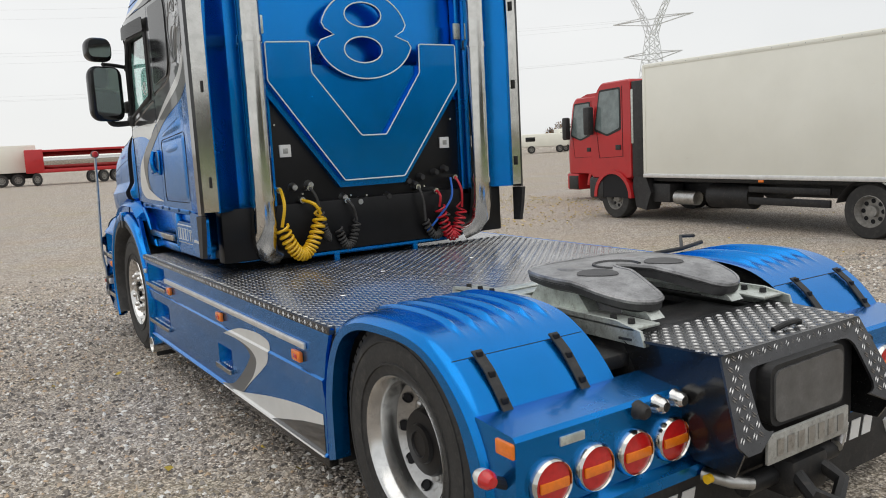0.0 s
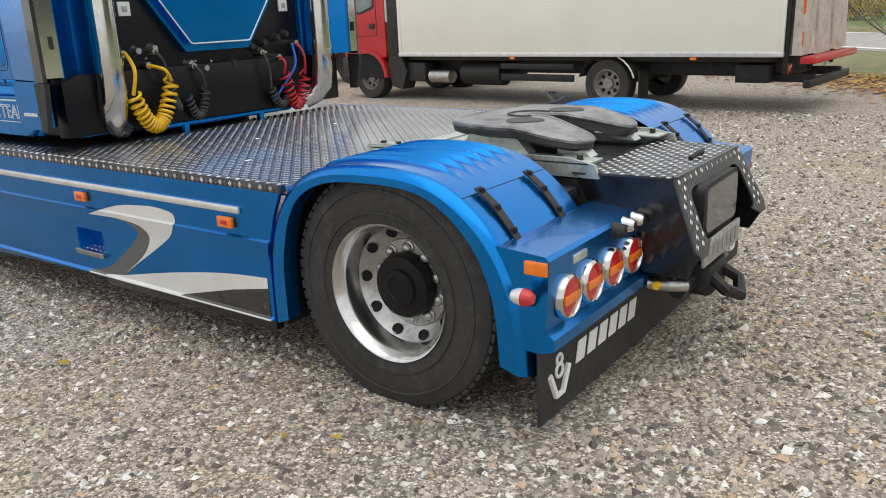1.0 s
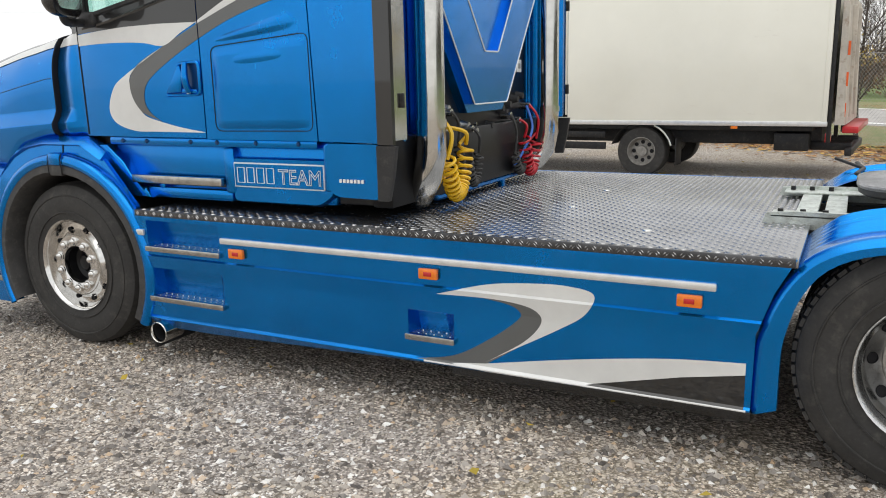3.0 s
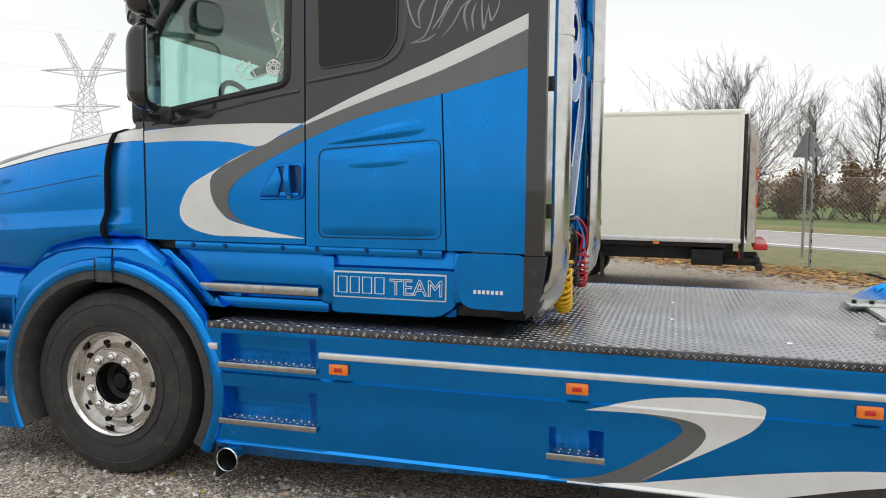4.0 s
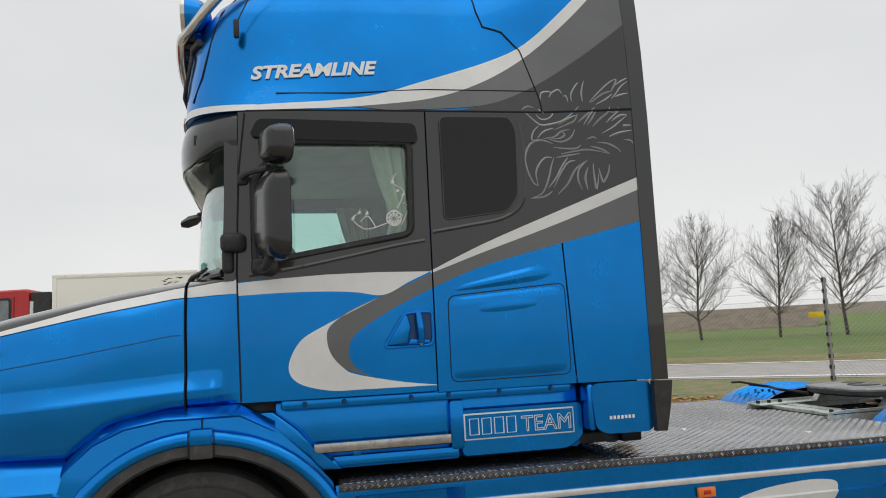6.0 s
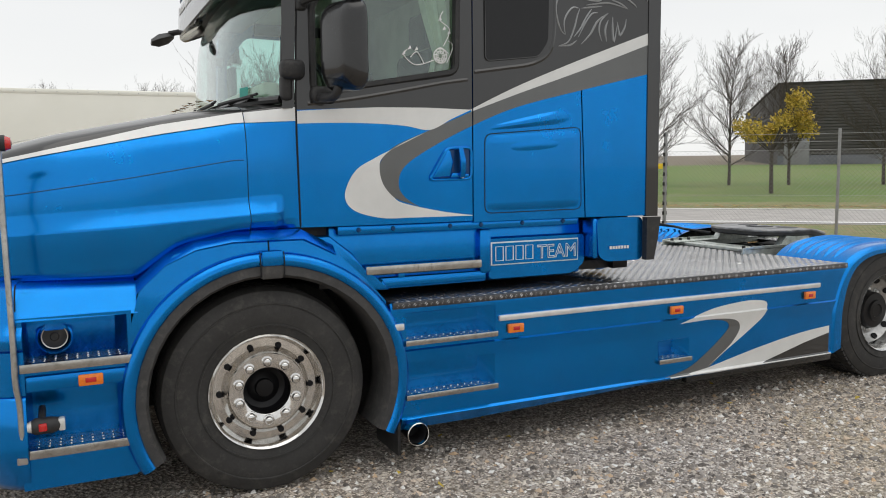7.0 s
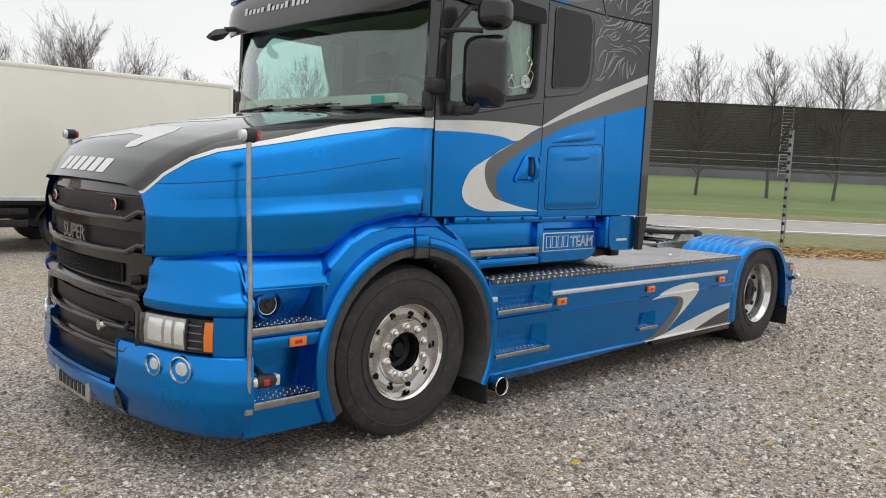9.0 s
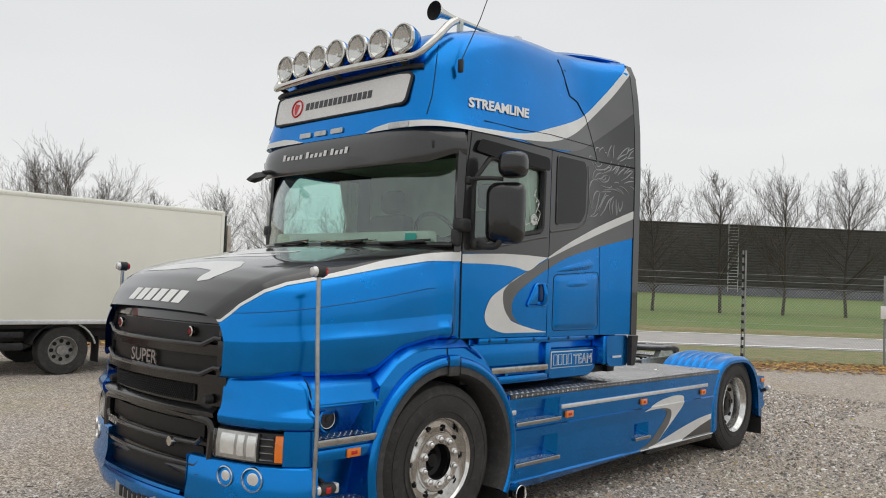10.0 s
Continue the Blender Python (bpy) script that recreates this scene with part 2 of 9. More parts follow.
def tube(points, radius, sides=10, bm=None, cap=True, closed=False):
    """A round bar along points; radius may be a list."""
    pts = [Vector(p) for p in points]
    rad = radius if isinstance(radius, (list, tuple)) else [radius] * len(pts)
    rings, side = [], None
    n = len(pts)
    for i, p in enumerate(pts):
        a, b = (pts[(i - 1) % n], pts[(i + 1) % n]) if closed else (pts[max(i - 1, 0)], pts[min(i + 1, n - 1)])
        d = (b - a).normalized()
        if side is None:
            side = d.orthogonal().normalized()
        side = (side - d * side.dot(d)).normalized()
        up = d.cross(side)
        rings.append([p + rad[i] * (math.cos(t) * side + math.sin(t) * up) for t in (2 * math.pi * k / sides for k in range(sides))])
    if closed:
        return loft(rings + [rings[0]], cap=False, bm=bm)
    return loft(rings, cap=cap, bm=bm)


def spline(pts, n=8, closed=False):
    """A smooth line through points of any size."""
    p = [np.array(q, float) for q in pts]
    m = len(p)
    out = []
    for i in range(m if closed else m - 1):
        g = (lambda k: p[k % m]) if closed else (lambda k: p[min(max(k, 0), m - 1)])
        a, b, c, d = g(i - 1), g(i), g(i + 1), g(i + 2)
        for t in np.arange(n) / n:
            out.append(0.5 * (2 * b + (c - a) * t + (2 * a - 5 * b + 4 * c - d) * t**2 + (3 * b - a - 3 * c + d) * t**3))
    if not closed:
        out.append(p[-1])
    return [tuple(float(v) for v in q) for q in out]


def revolve(profile, centre, axis="x", steps=48, bm=None, closed=False):
    """Turns (along, radius) pairs about an axis through centre."""
    bm = bm or bmesh.new()
    rings = []
    for k in range(steps):
        a = 2 * math.pi * k / steps
        ring = []
        for s, r in profile:
            u, v = r * math.cos(a), r * math.sin(a)
            off = {"x": (s, u, v), "y": (u, s, v), "z": (u, v, s)}[axis]
            ring.append(Vector(centre) + Vector(off))
        rings.append(ring)
    return _wrap(rings, closed, bm)


def _wrap(rings, closed, bm):
    rows = [[bm.verts.new(p) for p in r] for r in rings]
    n, m = len(rows), len(rows[0])
    for i in range(n):
        a, b = rows[i], rows[(i + 1) % n]
        for j in range(m if closed else m - 1):
            k = (j + 1) % m
            bm.faces.new((a[j], a[k], b[k], b[j]))
    bmesh.ops.remove_doubles(bm, verts=bm.verts, dist=1e-5)
    return bm


def sheet(outline, place, thick=0.02, holes=(), step=0.15, gaps=(), out=(-1, 0, 0), folds=()):
    """A plate cut to an outline in two measures (u, v), laid on a curved surface by place(u, v), with holes through it
    and with thin gaps cut at u values."""
    bm = bmesh.new()
    edges = []
    for loop in (outline, *holes):
        vs = [bm.verts.new((u, v, 0)) for u, v in loop]
        edges += [bm.edges.new((a, b)) for a, b in zip(vs, vs[1:] + vs[:1])]
    bmesh.ops.triangle_fill(bm, edges=edges, use_beauty=True, use_dissolve=False, normal=(0, 0, 1))
    us, vs = [p[0] for p in outline], [p[1] for p in outline]

    def cut(co, no):
        bmesh.ops.bisect_plane(bm, geom=list(bm.verts) + list(bm.edges) + list(bm.faces), plane_co=co, plane_no=no, dist=1e-5)

    if step:
        for k in range(1, int((max(us) - min(us)) / step) + 1):
            cut((min(us) + k * step, 0, 0), (1, 0, 0))
        for k in range(1, int((max(vs) - min(vs)) / step) + 1):
            cut((0, min(vs) + k * step, 0), (0, 1, 0))
    for f in folds:
        cut((0, f, 0), (0, 1, 0))
    for g in gaps:
        cut((g - 0.004, 0, 0), (1, 0, 0))
        cut((g + 0.004, 0, 0), (1, 0, 0))
        gone = [f for f in bm.faces if abs(f.calc_center_median().x - g) < 0.0039]
        bmesh.ops.delete(bm, geom=gone, context="FACES")
    for v in bm.verts:
        v.co = place(v.co.x, v.co.y)
    bm.normal_update()
    if sum((f.normal.dot(Vector(out)) * f.calc_area() for f in bm.faces)) < 0:
        bmesh.ops.reverse_faces(bm, faces=bm.faces)
    bm.normal_update()
    if thick:
        bmesh.ops.solidify(bm, geom=list(bm.faces), thickness=thick)
    return bm


def prism(outline, place_a, place_b):
    """A solid between two copies of an outline."""
    return loft([[place_a(*p) for p in outline], [place_b(*p) for p in outline]])


def plate(outline, x_in, x_out, bev):
    """A solid standing along x with its outer edges rounded."""
    bm = prism(outline, lambda y, z: Vector((x_in, y, z)), lambda y, z: Vector((x_out, y, z)))
    rim_ = [e for e in bm.edges if all(abs(v.co.x - x_out) < 1e-6 for v in e.verts)]
    bmesh.ops.bevel(bm, geom=rim_, offset=bev, segments=3, affect="EDGES", profile=0.5)
    return bm


def pillow(corners, place, height, margin, n=26):
    """A low raised panel between four corners (u, v), rising softly from the surface place(u, v, off)."""
    def rise(t):
        k = min(1.0, min(t, 1 - t) / margin)
        return k * k * (3 - 2 * k)

    rows = []
    for i in range(n + 1):
        a = i / n
        row = []
        for j in range(n + 1):
            b = j / n
            u, v = (sum(c[k] * w for c, w in zip(corners, ((1 - a) * (1 - b), a * (1 - b), a * b, (1 - a) * b))) for k in (0, 1))
            row.append(place(u, v, -0.002 + (height + 0.002) * rise(a) * rise(b)))
        rows.append(row)
    return loft(rows, closed=False, cap=False)


def lettering(name, text, size, m, mat, parent, depth=0.002, shear=0.0, squeeze=1.0, label="", bold=0.0, line=0.0):
    """Raised letters in the built-in font, turned into a mesh, lying in the pose m's x and y."""
    cu = bpy.data.curves.new(name, "FONT")
    cu.body, cu.size, cu.extrude, cu.shear, cu.offset = text, size, depth, shear, bold
    if line:
        cu.fill_mode, cu.extrude, cu.bevel_depth, cu.bevel_resolution = "NONE", 0.0, line, 0
    cu.align_x = "LEFT"
    cu.resolution_u = 3
    tmp = bpy.data.objects.new(name, cu)
    scene.collection.objects.link(tmp)
    bpy.context.view_layer.update()
    me = bpy.data.meshes.new_from_object(tmp.evaluated_get(bpy.context.evaluated_depsgraph_get()))
    bpy.data.objects.remove(tmp)
    me.transform(Matrix.Diagonal((squeeze, 1, 1, 1)))
    me.materials.clear()
    me.materials.append(mat)
    ob = new(name, me)
    ob.parent = parent
    ob.matrix_local = m
    if label:
        ob["label"] = label
    return ob


def lerp(x, xs, ys):
    return float(np.interp(x, xs, ys))


# ---- ground and surroundings ----
# The lane runs along S; N points across it, away from the yard.
S, N = Vector((-0.68, -0.733, 0)), Vector((0.733, -0.68, 0))


def lie(x, y):
    """The yard's height: it falls slightly towards the nose of the truck."""
    return -0.006 * y * min(1.0, max(0.0, (14.0 - math.hypot(x, y - 3.0)) / 8.0))


def yard(s, n, z=0.0):
    return Vector((s * S.x + n * N.x, s * S.y + n * N.y, z))


gravel = Nodes("gravel", (0.26, 0.25, 0.24), 0.9)
g_a = gravel.channel(gravel.voronoi(46.0, out="Color"))
g_b = gravel.channel(gravel.voronoi(95.0, out="Color"), "Green")
g_da, g_db = gravel.voronoi(46.0), gravel.voronoi(95.0)
STONE_TONES = [(0.0, (0.12, 0.106, 0.095)), (0.25, (0.31, 0.278, 0.25)), (0.55, (0.54, 0.49, 0.445)), (0.80, (0.76, 0.70, 0.635)), (0.93, (0.88, 0.83, 0.765)), (1.0, (0.98, 0.95, 0.90))]
# Dark brown towards the edges of each stone cell.
GAP_TONE = (0.115, 0.092, 0.074)
g_one = gravel.mix(gravel.ramp(g_da, [(0.46, 0.0), (0.70, 0.85)]), gravel.ramp(g_a, STONE_TONES), GAP_TONE)
g_two = gravel.mix(gravel.ramp(g_db, [(0.48, 0.0), (0.72, 0.8)]), gravel.ramp(g_b, STONE_TONES), GAP_TONE)
g_mix = gravel.mix(gravel.ramp(gravel.noise(24.0, 3.0), [(0.46, 0.0), (0.54, 1.0)]), g_one, g_two)
g_mix = gravel.mix(gravel.ramp(gravel.noise(0.55, 6.0, 0.65), [(0.36, 0.0), (0.62, 0.7)]), g_mix, (1.0, 0.90, 0.76), "MULTIPLY")
g_mix = gravel.mix(gravel.ramp(gravel.noise(0.31, 7.0, 0.7), [(0.52, 0.0), (0.70, 0.40)]), g_mix, (0.36, 0.33, 0.17))
g_mix = gravel.mix(gravel.ramp(gravel.noise(1.7, 6.0, 0.7), [(0.54, 0.0), (0.74, 0.30)]), g_mix, (0.20, 0.168, 0.14))
g_mix = gravel.mix(gravel.ramp(gravel.noise(13.0, 4.0, 0.75), [(0.50, 0.0), (0.66, 0.45)]), g_mix, (0.20, 0.17, 0.142))
g_mix = gravel.mix(gravel.ramp(gravel.noise(17.0, 4.0, 0.75), [(0.56, 0.0), (0.70, 0.65)]), g_mix, (0.80, 0.735, 0.66))
gravel.colour(g_mix).bump(g_da, 0.9, 0.012).bump(gravel.noise(5.0, 4.0), 0.5, 0.02)
GRAVEL = gravel.mat

stones = Nodes("loose_stones", (0.3, 0.29, 0.27), 0.75)
stones.colour(stones.mix(stones.ramp(stones.noise(120.0, 3.0), [(0.3, 0.0), (0.8, 0.3)]), stones.ramp(stones.island(), [(0.0, (0.09, 0.078, 0.07)), (0.3, (0.26, 0.235, 0.21)), (0.55, (0.44, 0.40, 0.36)), (0.74, (0.60, 0.53, 0.45)), (0.84, (0.60, 0.42, 0.26)), (0.90, (0.92, 0.90, 0.86))]), (0.12, 0.11, 0.10)))
STONES = stones.mat

grass = Nodes("grass", (0.06, 0.10, 0.03), 0.9)
grass.colour(grass.mix(grass.ramp(grass.noise(2.0, 6.0, 0.7), [(0.42, 0.0), (0.62, 1.0)]), grass.ramp(grass.noise(45.0, 4.0), [(0.3, (0.11, 0.15, 0.045)), (0.7, (0.27, 0.33, 0.12))]), (0.36, 0.28, 0.16))).bump(grass.noise(60.0, 4.0), 0.8, 0.04)
VERGE = grass.mat
field = Nodes("green_field", (0.06, 0.13, 0.03), 0.9)
field.colour(field.mix(field.ramp(field.noise(0.22, 5.0, 0.65), [(0.40, 0.0), (0.75, 0.6)]), field.ramp(field.noise(3.0, 5.0), [(0.3, (0.080, 0.150, 0.026)), (0.7, (0.165, 0.25, 0.060))]), (0.24, 0.22, 0.10))).bump(field.noise(12.0, 4.0), 0.8, 0.05)
FIELD = field.mat
ASPHALT = worn("asphalt", (0.42, 0.40, 0.385), 0.85, 0.0, 0.0, 0.2, 1.4, 0.5, 120.0)
LINEW = worn("road_line_paint", (0.9, 0.9, 0.88), 0.7, 0.0, 0.0, 0.12)
BANK = worn("brown_hedge_bank", (0.20, 0.165, 0.12), 0.9, 0.0, 0.0, 0.45, 1.2)

# The yard: one sheet to the horizon.
bm = bmesh.new()
rings = [0, 3, 6, 8, 10, 12, 14, 30, 60, 140, 400, 1500]
prev = [bm.verts.new((0, 3, lie(0, 3)))]
for r in rings[1:]:
    row = [bm.verts.new((r * math.cos(a), 3 + r * math.sin(a), lie(r * math.cos(a), 3 + r * math.sin(a)))) for a in (2 * math.pi * k / 48 for k in range(48))]
    for k in range(48):
        if len(prev) == 1:
            bm.faces.new((prev[0], row[k], row[(k + 1) % 48]))
        else:
            bm.faces.new((prev[k], row[k], row[(k + 1) % 48], prev[(k + 1) % 48]))
    prev = row
tagged(part("ground", bm, GRAVEL), "grey-brown gravel yard with loose stones and tyre-worn dirt", "ground", kind="structure")


def strip(name, n0, n1, z0, z1, s0, s1, mat, label, category, wobble=0.0, steps=60):
    """A long ribbon along the lane; its yard-side edge may run unevenly."""
    bm = bmesh.new()
    rows = []
    rng = random.Random(name)
    for k in range(steps + 1):
        s = s0 + (s1 - s0) * k / steps
        rows.append([bm.verts.new(yard(s, n0 + rng.uniform(-wobble, wobble), z0)), bm.verts.new(yard(s, (n0 + n1) / 2, (z0 + z1) / 2)), bm.verts.new(yard(s, n1, z1))])
    for a, b in zip(rows, rows[1:]):
        for i in range(2):
            bm.faces.new((a[i], a[i + 1], b[i + 1], b[i]))
    ob = part(name, bm, mat)
    return tagged(ob, label, category, kind="structure")


strip("verge", 10.0, 16.2, 0.012, 0.02, -110, 110, VERGE, "mown grass verge between the fence and the lane", "verge", 0.35, 220)
strip("road", 16.0, 24.5, 0.03, 0.03, -300, 300, ASPHALT, "grey asphalt lane with white edge lines", "road")
for n in (16.5, 23.7):
    strip("trim", n, n + 0.42, 0.045, 0.045, -200, 200, LINEW, "white painted edge line on the asphalt lane", "road line")
strip("far_verge", 24.4, 29.0, 0.034, 0.1, -200, 200, VERGE, "grass verge with fallen leaves across the lane", "verge", 0.2, 160)
strip("field", 28.6, 98.0, 0.10, 1.75, -300, 300, FIELD, "green sown field rising gently away", "field", 0.1, 60)
strip("hedge_bank", 60.0, 66.0, 0.86, 2.6, -300, -6, BANK, "brown scrubby bank beyond the field", "bank", 0.5, 160)
strip("far_land", 97.0, 420.0, 1.70, 7.0, -900, 900, BANK, "brown hedge bank and far farmland", "backdrop", 0.4, 160)


# ---- the tractor truck: rear axle at y = 0, nose towards +y ----
truck = tagged(new("tractor_truck"), "bright blue bonneted tractor truck with silver and black swoosh livery", "truck")
ZL = (2.86, 3.1, 3.3, 3.45, 3.55, 3.65, 3.75, 3.82, 3.86)
WL = (1.205, 1.160, 1.120, 1.092, 1.072, 1.040, 0.995, 0.925, 0.75)
FL = (4.905, 4.893, 4.86, 4.81, 4.74, 4.61, 4.32, 3.94, 3.50)


def front_y(z):
    return lerp(z, ZL, FL) if z >= 2.86 else lerp(z, (1.3, 2.0, 2.86), (4.98, 4.97, 4.93))


def cab_w(y, z):
    """Half the cab's width."""
    w, n = (lerp(z, ZL, WL) * (1 - 0.035 * max(0.0, (y - 3.8) / 0.8) * min(1.0, (z - 2.86) / 0.24)), 9) if z >= 2.86 else (1.215, 9)
    u = min(max(0.0, (y - 2.6) / (front_y(z) - 2.6)), 1.0)
    w *= (1 - u**n) ** (1 / n)
    y0 = lerp(z, (2.9, 3.4, 3.86), (2.95, 3.05, 3.25))
    if y < y0:
        g = min(1.0, (y0 - y) / (y0 - 2.42)) ** 1.4
        w += g * (lerp(z, (2.86, 3.3, 3.55, 3.75, 3.86), (1.295, 1.275, 1.245, 1.21, 1.15)) - w)
    return w


def cab_side(off=0.0, hand=-1):
    return lambda y, z: Vector((hand * (cab_w(y, z) + off), y, z))


def rounded(pts, r, n=4):
    """An outline with its corners rounded by r."""
    out = []
    m = len(pts)
    for i in range(m):
        a, b, c = (Vector(pts[(i + k) % m]) for k in (-1, 0, 1))
        da, dc = (a - b), (c - b)
        k = min(r, da.length * 0.45, dc.length * 0.45)
        p, q = b + da.normalized() * k, b + dc.normalized() * k
        for t in (j / n for j in range(n + 1)):
            out.append(tuple((1 - t) ** 2 * p + 2 * t * (1 - t) * b + t * t * q))
    return out


# cab skin, panel by panel, with real gaps between
def seam_y(z):
    return lerp(z, (1.36, 2.35, 2.94, 3.25, 3.36, 3.40, 3.6), (2.833, 2.875, 2.933, 3.015, 3.104, 3.219, 3.267))


WINDOW = [(4.365, 2.697), (3.701, 2.690), (3.712, 2.189), (4.530, 2.050), (4.530, 2.50)]
door_out = [(3.612, 1.352), (4.612, 1.352), (4.618, 1.70), (4.622, 2.0), (4.60, 2.55), (4.56, 2.862), (3.612, 2.862)]
cab = part("cab_shell", sheet([(2.42, 1.345), (2.829, 1.345), *[(seam_y(z) - 0.004, z) for z in (1.7, 2.0, 2.35, 2.65, 2.858)], (2.42, 2.858)], cab_side(), 0.03), BLUE, truck, "blue rear side fairing")
part("sleeper_panel", sheet([(2.837, 1.345), (3.604, 1.345), (3.604, 2.862), *[(seam_y(z) + 0.004, z) for z in (2.862, 2.65, 2.35, 2.0, 1.7)]], cab_side(), 0.03), BLUE, cab)
door = part("door", sheet(door_out, cab_side(), 0.035, [rounded(WINDOW, 0.05)]), BLUE, truck, "driver's door with silver swoosh")
part("front_quarter", sheet([(4.626, 1.345), (4.88, 1.345), (4.84, 1.7), (4.80, 1.93), (4.628, 1.93)], cab_side(-0.03), 0.02), SEAM, cab)
part("cab_side_far", sheet([(2.42, 1.345), (4.614, 1.345), (4.62, 2.0), (4.60, 2.55), (4.56, 2.862), (2.42, 2.862)], cab_side(0, 1), 0.03, [[(y, z) for y, z in rounded(WINDOW, 0.05)]], out=(1, 0, 0)), BLUE, cab)
part("a_pillar", sheet([(4.63, 1.97), (4.688, 1.97), (4.672, 2.74), (4.60, 2.74)], cab_side(), 0.03), BLACKP, cab, "gloss black")
part("a_pillar", sheet([(4.63, 2.004), (4.688, 2.004), (4.672, 2.74), (4.60, 2.74)], cab_side(0, 1), 0.03, out=(1, 0, 0)), BLACKP, cab, "gloss black")


def ring(z, off=0.0, rear=2.42, n=30):
    """The roof's plan at a height, from the rear left corner round the nose to the rear right."""
    f = front_y(z)
    pts = []
    for k in range(n + 1):
        t = k / n
        y = rear + (f - rear) * math.sin(t * math.pi / 2)
        pts.append((-(cab_w(y, z) + off) if y < f - 1e-6 else 0.0, y + (off if t > 0.9 else 0), z))
    return pts + [(-x, y, zz) for x, y, zz in pts[-2::-1]]


roof = part("roof", loft([ring(z) for z in (2.868, 2.95, *ZL[1:])]), BLUE, truck, "high blue sleeper roof", 50)
part("roof_spoiler", loft([[(-w, y, z), (-w - 0.02, y, z + 0.02), (-w + 0.03, y, z + 0.05), (w - 0.03, y, z + 0.05), (w + 0.02, y, z + 0.02), (w, y, z)] for y, z, w in ((3.18, 3.80, 0.84), (2.95, 3.835, 0.91), (2.7, 3.855, 1.0), (2.40, 3.862, 1.08))]), BLUE, roof, "", 50)
# A near-black solid standing for the shade under the spoiler.
part("spoiler_gap", loft([[(-w, y, z), (w, y, z), (w, y, z - 0.035), (-w, y, z - 0.035)] for y, z, w in ((3.10, 3.80, 0.76), (2.7, 3.856, 0.95), (2.42, 3.862, 1.03))]), SEAM, roof)

# windscreen, visor and wipers
def screen(x, v):
    z = 2.035 + v * 0.60
    y = 4.885 - 0.03 * v - 0.05 * max(0.0, v) ** 4 - 0.16 * (abs(x) / 1.08) ** 3.3
    return Vector((x, y, z))


scr = [(-1.15, 0.0), (1.15, 0.0), (1.14, 1.15), (-1.14, 1.15)]
wscreen = part("windscreen", sheet(scr, screen, 0.006, step=0.2, out=(0, 1, 0)), GLASS, truck)
wscreen.visible_shadow = False
for x in (-1, 1):
    part("screen_frame", tube([screen(x * (1.153 - 0.01 * v), v) for v in (0, 0.25, 0.5, 0.75, 1.0, 1.1)], 0.011, 8), GLOSSK, wscreen)
part("screen_frame", tube([screen(-1.15 + 2.30 * k / 20, -0.03) for k in range(21)], 0.022, 8), GLOSSK, wscreen)


def visor_ring(z, off):
    """The visor's plan from the left door round the front to the right door; its lower edge rises at the sides."""
    w, f, n = 1.213 + off, 4.893 + off, 7.0
    half = []
    for k in range(25):
        x = 0.90 * w * k / 24
        half.append((x, 2.6 + (f - 2.6) * (1 - (x / w) ** n) ** (1 / n)))
    y0 = half[-1][1]
    for k in range(1, 21):
        y = y0 + (4.605 - y0) * k / 20
        half.append((w * (1 - ((y - 2.6) / (f - 2.6)) ** n) ** (1 / n), y))
    pts = [(-x, y) for x, y in half[::-1]] + half[1:]
    low = min(1.0, max(0.0, (2.78 - z) / 0.15))
    return [(x, y, z + 0.075 * low * min(1.0, max(0.0, (4.86 - y) / 0.16))) for x, y in pts]


visor = part("sun_visor", loft([visor_ring(z, o) for z, o in ((2.612, 0.020), (2.600, 0.030), (2.606, 0.040), (2.65, 0.046), (2.72, 0.047), (2.78, 0.040), (2.83, 0.026), (2.866, 0.008), (2.86, -0.10), (2.66, -0.10), (2.612, 0.020))], closed=False, cap=False), BLACKP, truck, "gloss black sun visor")
part("screen_header", block(-1.06, 1.06, 4.42, 4.835, 2.705, 2.765, 0.01), PLASTK, visor)
for x0, x1 in ((-0.62, -0.98), (0.05, -0.42), (0.75, 0.30)):
    arm = part("wiper", tube([screen(x0, -0.02) + Vector((0, 0.05, 0.0)), screen((x0 + x1) / 2, -0.01) + Vector((0, 0.05, 0)), screen(x1, 0.01) + Vector((0, 0.035, 0))], 0.011, 6), PLASTK, wscreen)
    part("wiper_blade", tube([screen(x0 * 0.85 + x1 * 0.15, -0.01) + Vector((0, 0.03, 0)), screen(x1 * 1.1 - 0.1 * x0, 0.03) + Vector((0, 0.03, 0))], 0.008, 6), PLASTK, arm)
part("sticker", sheet([(-0.89, 0.02), (-0.80, 0.02), (-0.80, 0.11), (-0.89, 0.11)], lambda x, v: screen(x, v) + Vector((0, 0.006, 0)), 0.002, step=0, out=(0, 1, 0)), STICKERG, wscreen)

# side windows
win = part("door_window", sheet(rounded([(y + (0.012 if y < 4 else -0.012) * -1, z) for y, z in WINDOW], 0.05), cab_side(-0.022), 0.005), GLASS, door)
win.visible_shadow = False
win2 = part("door_window", sheet(rounded(WINDOW, 0.05), cab_side(-0.022, 1), 0.005, out=(1, 0, 0)), GLASS, truck)
win2.visible_shadow = False
part("window_seal", tube([cab_side(0.002)(y, z) for y, z in rounded(WINDOW, 0.05)], 0.019, 6, closed=True), PLASTK, door)
part("window_liner", tube([cab_side(-0.022)(y, z) for y, z in rounded(WINDOW, 0.05)], 0.015, 6, closed=True), PLASTK, door)
part("wind_deflector", sheet(rounded([(3.655, 2.68), (3.67, 2.785), (4.50, 2.812), (4.545, 2.72), (4.36, 2.70)], 0.03), cab_side(0.028), 0.006), SMOKE, door, "smoked plastic wind deflector")
